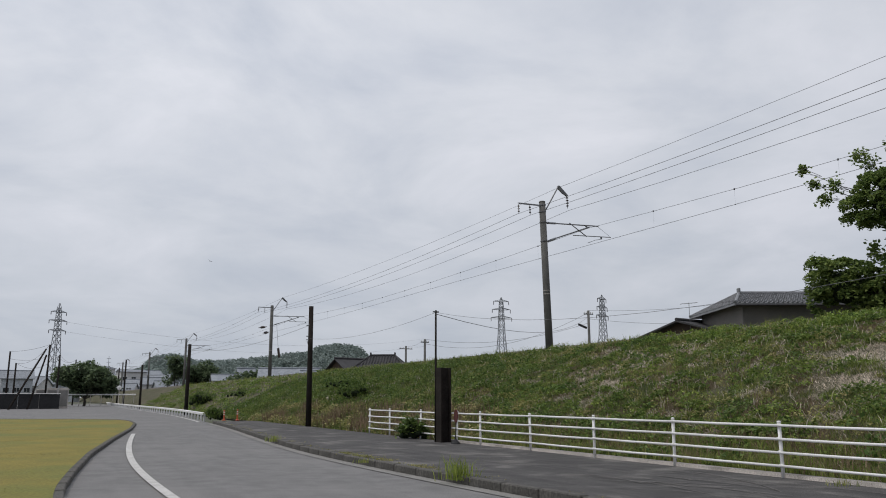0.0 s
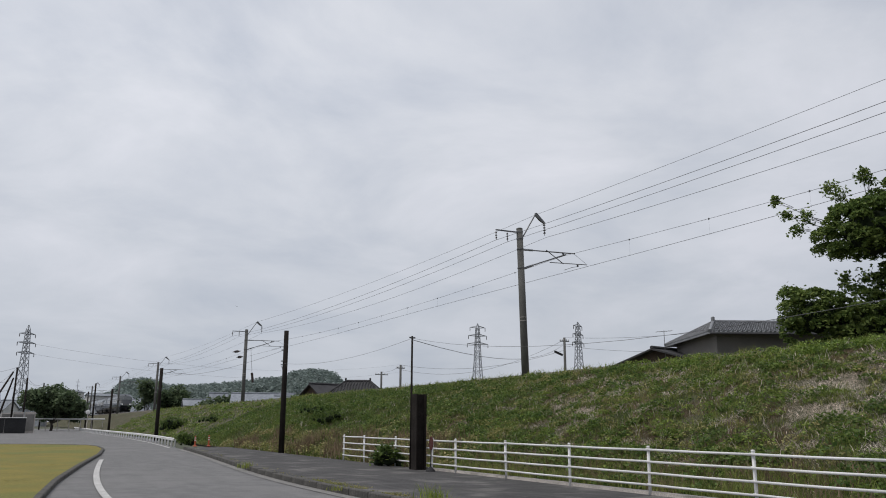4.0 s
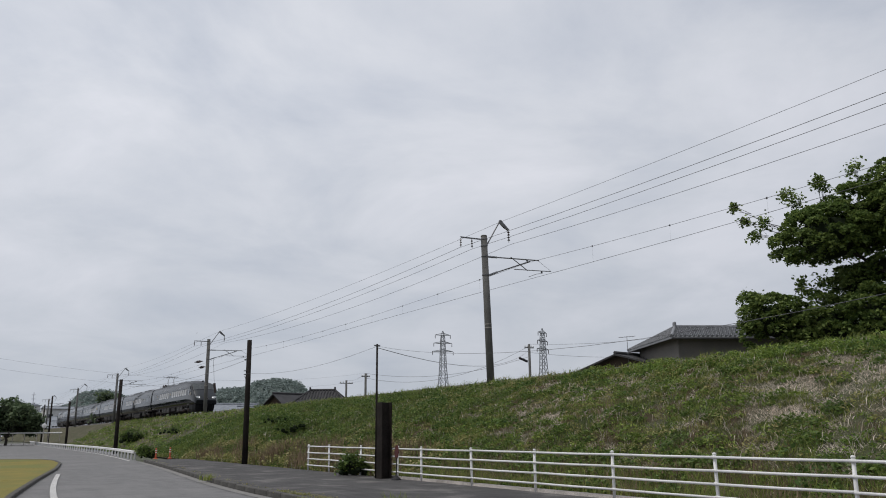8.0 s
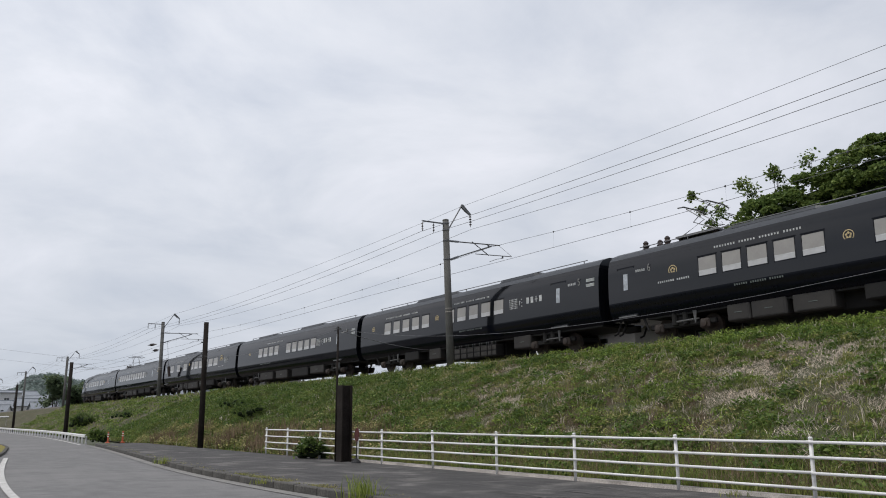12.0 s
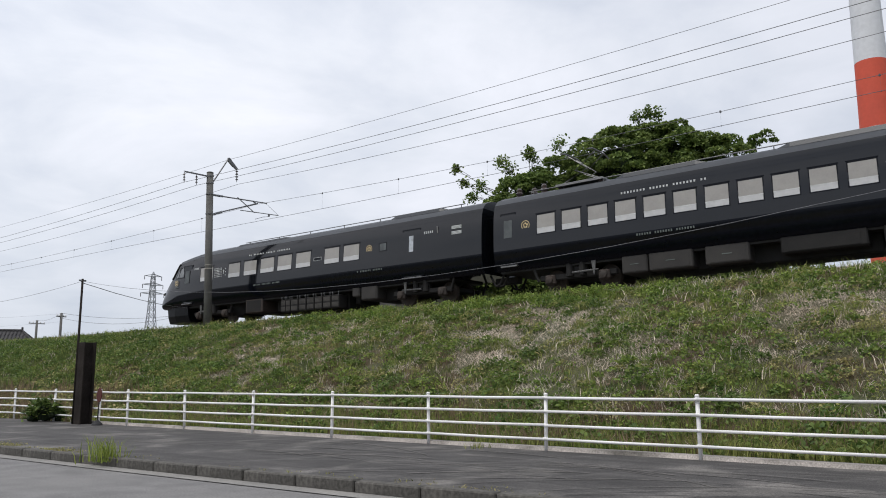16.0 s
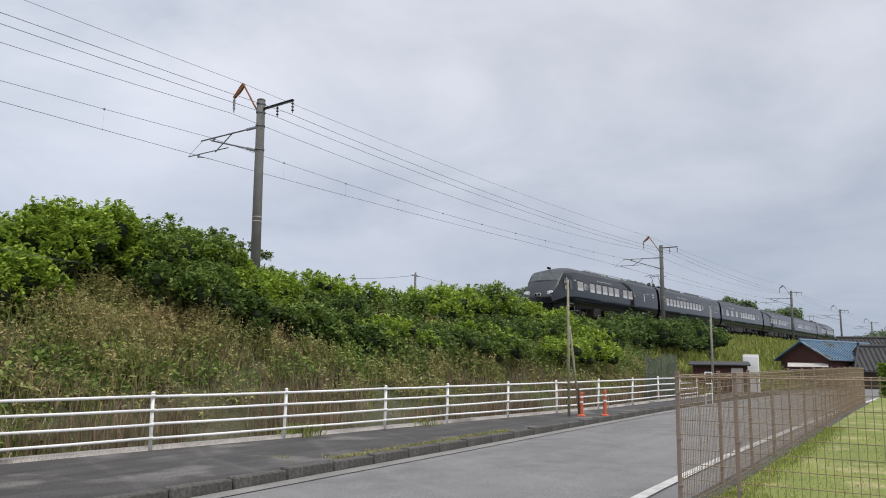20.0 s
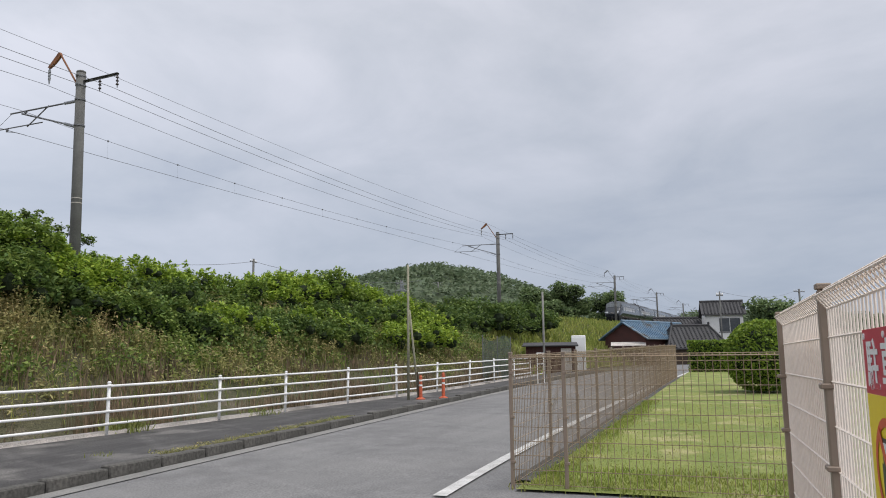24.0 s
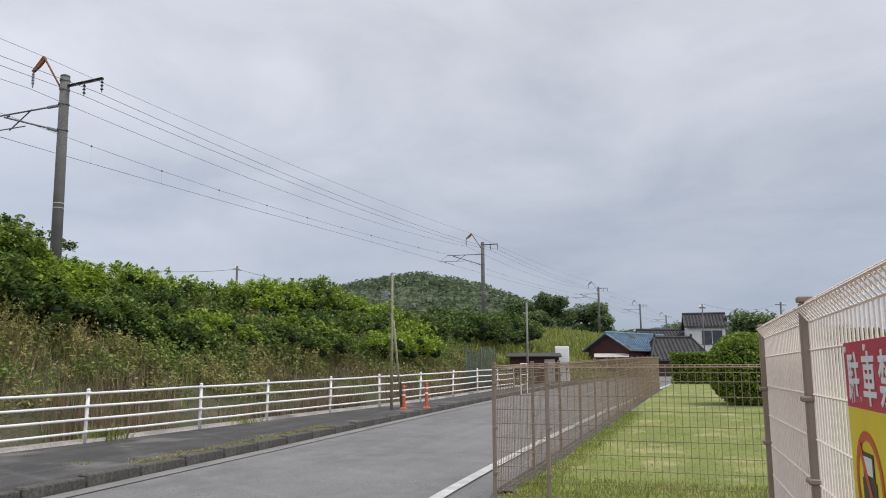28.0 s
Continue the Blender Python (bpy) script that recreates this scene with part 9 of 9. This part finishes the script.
house(-147.3, 84, 16, 5.2, 5.0, 0.8, 2.8, 4.75, BROWNWALL, DARKTILE, "low brown house with a dark tiled roof beside the blue one", hip=1.2, over=0.5, ribs=0.4)
house(-149.45, 95, 5, 4.1, 5.0, 0.8, 6.5, 7.9, WHITEWALL, DARKTILE, "white two-storey house with dark tiled roof", over=0.35, ribs=0.35, windows=(("f", 0.6, 4.3, 2.2, 1.5), ("f", -1.2, 1.6, 1.2, 1.1)))
sd = thing("shed", "low brown wooden shed with a sagging roof", "shed", Matrix.Translation((*polar(-137.4, 46)[:2], 0.55)) @ Matrix.Rotation(radians(-137.4), 4, "Z"))
board_me = Geo().box((0, 0, 0), (0.2, 0.04, 1.7)).mesh("board", REDWALL)
for i in range(13):
    bo_ = new("board", board_me)
    bo_.parent = sd
    bo_.matrix_basis = Matrix.Translation((-1.3 + 0.22 * i, -1.0, 0.85))
part("wall", Geo().rbox((0, 0, 0.85), (2.7, 1.9, 1.7), 0.02), BROWNWALL, sd)
part("roof", Geo().rbox((0, -0.1, 1.8), (3.2, 2.5, 0.08), 0.02, Matrix.Rotation(radians(5), 3, "X")), DARKTILE, sd)
part("door", Geo().rbox((0.9, -1.04, 0.8), (0.6, 0.05, 1.5), 0.01), PALE, sd)
cx_ = thing("storage_cabinet", "white steel storage cabinet beside the shed", "cabinet", Matrix.Translation((*polar(-139.46, 48)[:2], 0.5)) @ Matrix.Rotation(radians(-139.5), 4, "Z"))
part("body", Geo().rbox((0, 0, 1.2), (0.86, 0.85, 2.4), 0.03), WHITE, cx_)
part("door", Geo().rbox((0, -0.44, 1.2), (0.8, 0.03, 2.2), 0.01), WHITE, cx_)
part("handle", Geo().box((0.3, -0.47, 1.1), (0.03, 0.03, 0.2)), STEEL, cx_)
nt_ = thing("net_screen", "old green netting hung between thin posts", "net", frame_at(33.5, 9.9, 0.5))
for x in (-2.2, 0.0, 2.2):
    part("post", Geo().tube([(x, 0, -0.1), (x, 0, 2.05)], 0.022, 6), STEEL, nt_)
ng = Geo()
for i in range(56):
    x = -2.2 + 0.08 * i
    ng.tube([(x, 0, 0.05), (x + 0.03, 0, 1.95 - 0.15 * math.sin(i * 0.112))], 0.008, 3, caps=False)
for j in range(22):
    ng.tube([(-2.2, 0, 0.1 + 0.085 * j), (0, 0.02, 0.06 + 0.08 * j), (2.2, 0, 0.1 + 0.085 * j)], 0.008, 3, caps=False)
part("netting", ng, NETTING, nt_)
bxf = thing("gate_frame", "small white pipe gate at the end of the fence", "gate", frame_at(31.5, 7.6, 0.5))
gg = Geo().tube([(0, 0, 0), (0, 0, 1.25), (1.1, 0, 1.25), (1.1, 0, 0)], 0.03, 8)
part("frame", gg, WHITE, bxf)
for zz in (0.4, 0.8):
    part("bar", Geo().tube([(0, 0, zz), (1.1, 0, zz)], 0.02, 6), WHITE, bxf)
# tall grass on the far part of the bank
rg = np.random.default_rng(91)
sq, uq = rg.uniform(40, 140, 9000), rg.uniform(0.0, 1.0, 9000)
stuff("far_bank_grass", [blades(slope_points(sq, uq), np.full(9000, 0.55), np.full(9000, 0.07), np.full(9000, 0.5), 2, rg, 0.3)], BLADE_LAWN, "bright green grass on the far bank", "grass")

# a small dark bird over the fields
BIRD = thing("bird", "small dark bird flying over the fields", "bird", Matrix.Translation((-30.0, 100.0, 20.0)))
part("body", Geo().lathe([(0.004, -0.17), (0.03, -0.08), (0.045, 0.0), (0.04, 0.08), (0.022, 0.13), (0.004, 0.17)], 8, (0, 0, 0), Matrix.Rotation(radians(90), 3, "Y")), BLACKNET, BIRD, smooth=True)
for sg in (-1, 1):
    part("wing", Geo().prism([(0.06, 0.03 * sg, 0.02), (0.07, 0.16 * sg, 0.07), (0.0, 0.30 * sg, 0.05), (-0.04, 0.15 * sg, 0.06), (-0.05, 0.03 * sg, 0.015)], (0, 0, 0.008)), BLACKNET, BIRD)
part("tail", Geo().prism([(-0.14, 0.0, 0.0), (-0.26, 0.05, 0.0), (-0.24, 0.0, 0.0), (-0.26, -0.05, 0.0)], (0, 0, 0.006)), BLACKNET, BIRD)


def motions():
    """The train runs along the bank at about 22 metres a second; a bird flies off."""
    for car, o0, o1, back in CARS:
        rows = []
        for i in range(57):
            t = i * 0.5
            s0 = -16.11 + 21.8 * (t - 17) - 0.0317 * (t - 17) ** 2 + (o0 + o1) / 2 + lerp(t, (11.5, 12.0, 12.5, 14.5, 15.0, 15.5, 16.0, 17.0), (0.0, -0.05, -0.22, -0.15, 0.42, 0.3, 0.03, 0.0))
            h = (o1 - o0) / 2 - 3.4
            p = P(s0 - h, rail_l(s0 - h), rail_z(s0 - h))
            q = P(s0 + h, rail_l(s0 + h), rail_z(s0 + h))
            d = (q - p).normalized()
            side_v = Vector((0, 0, 1)).cross(d).normalized()
            top = d.cross(side_v)
            m = Matrix((d, side_v, top)).transposed().to_4x4()
            if back:
                m = m @ Matrix.Rotation(math.pi, 4, "Z")
            m.translation = (p + q) / 2
            rows.append((t, m))
        walk(car, rows)
    # the bird flies away over the fields
    flight = ((0.0, -29.8, 82.8, 16.4), (0.5, -30.3, 89.0, 17.4), (1.0, -30.5, 95.2, 18.0), (1.5, -31.1, 102.4, 18.8), (2.0, -32.0, 110.5, 19.8), (3.0, -35.7, 125.0, 21.2), (28.0, -128.2, 487.5, 38.7))
    walk(BIRD, [(t, Matrix.Translation((x, y, z)) @ Matrix.Rotation(radians(100), 4, "Z") @ Matrix.Rotation(radians(bank), 4, "X")) for (t, x, y, z), bank in zip(flight, (30, 20, 35, 10, 15, 10, 0))])


motions()
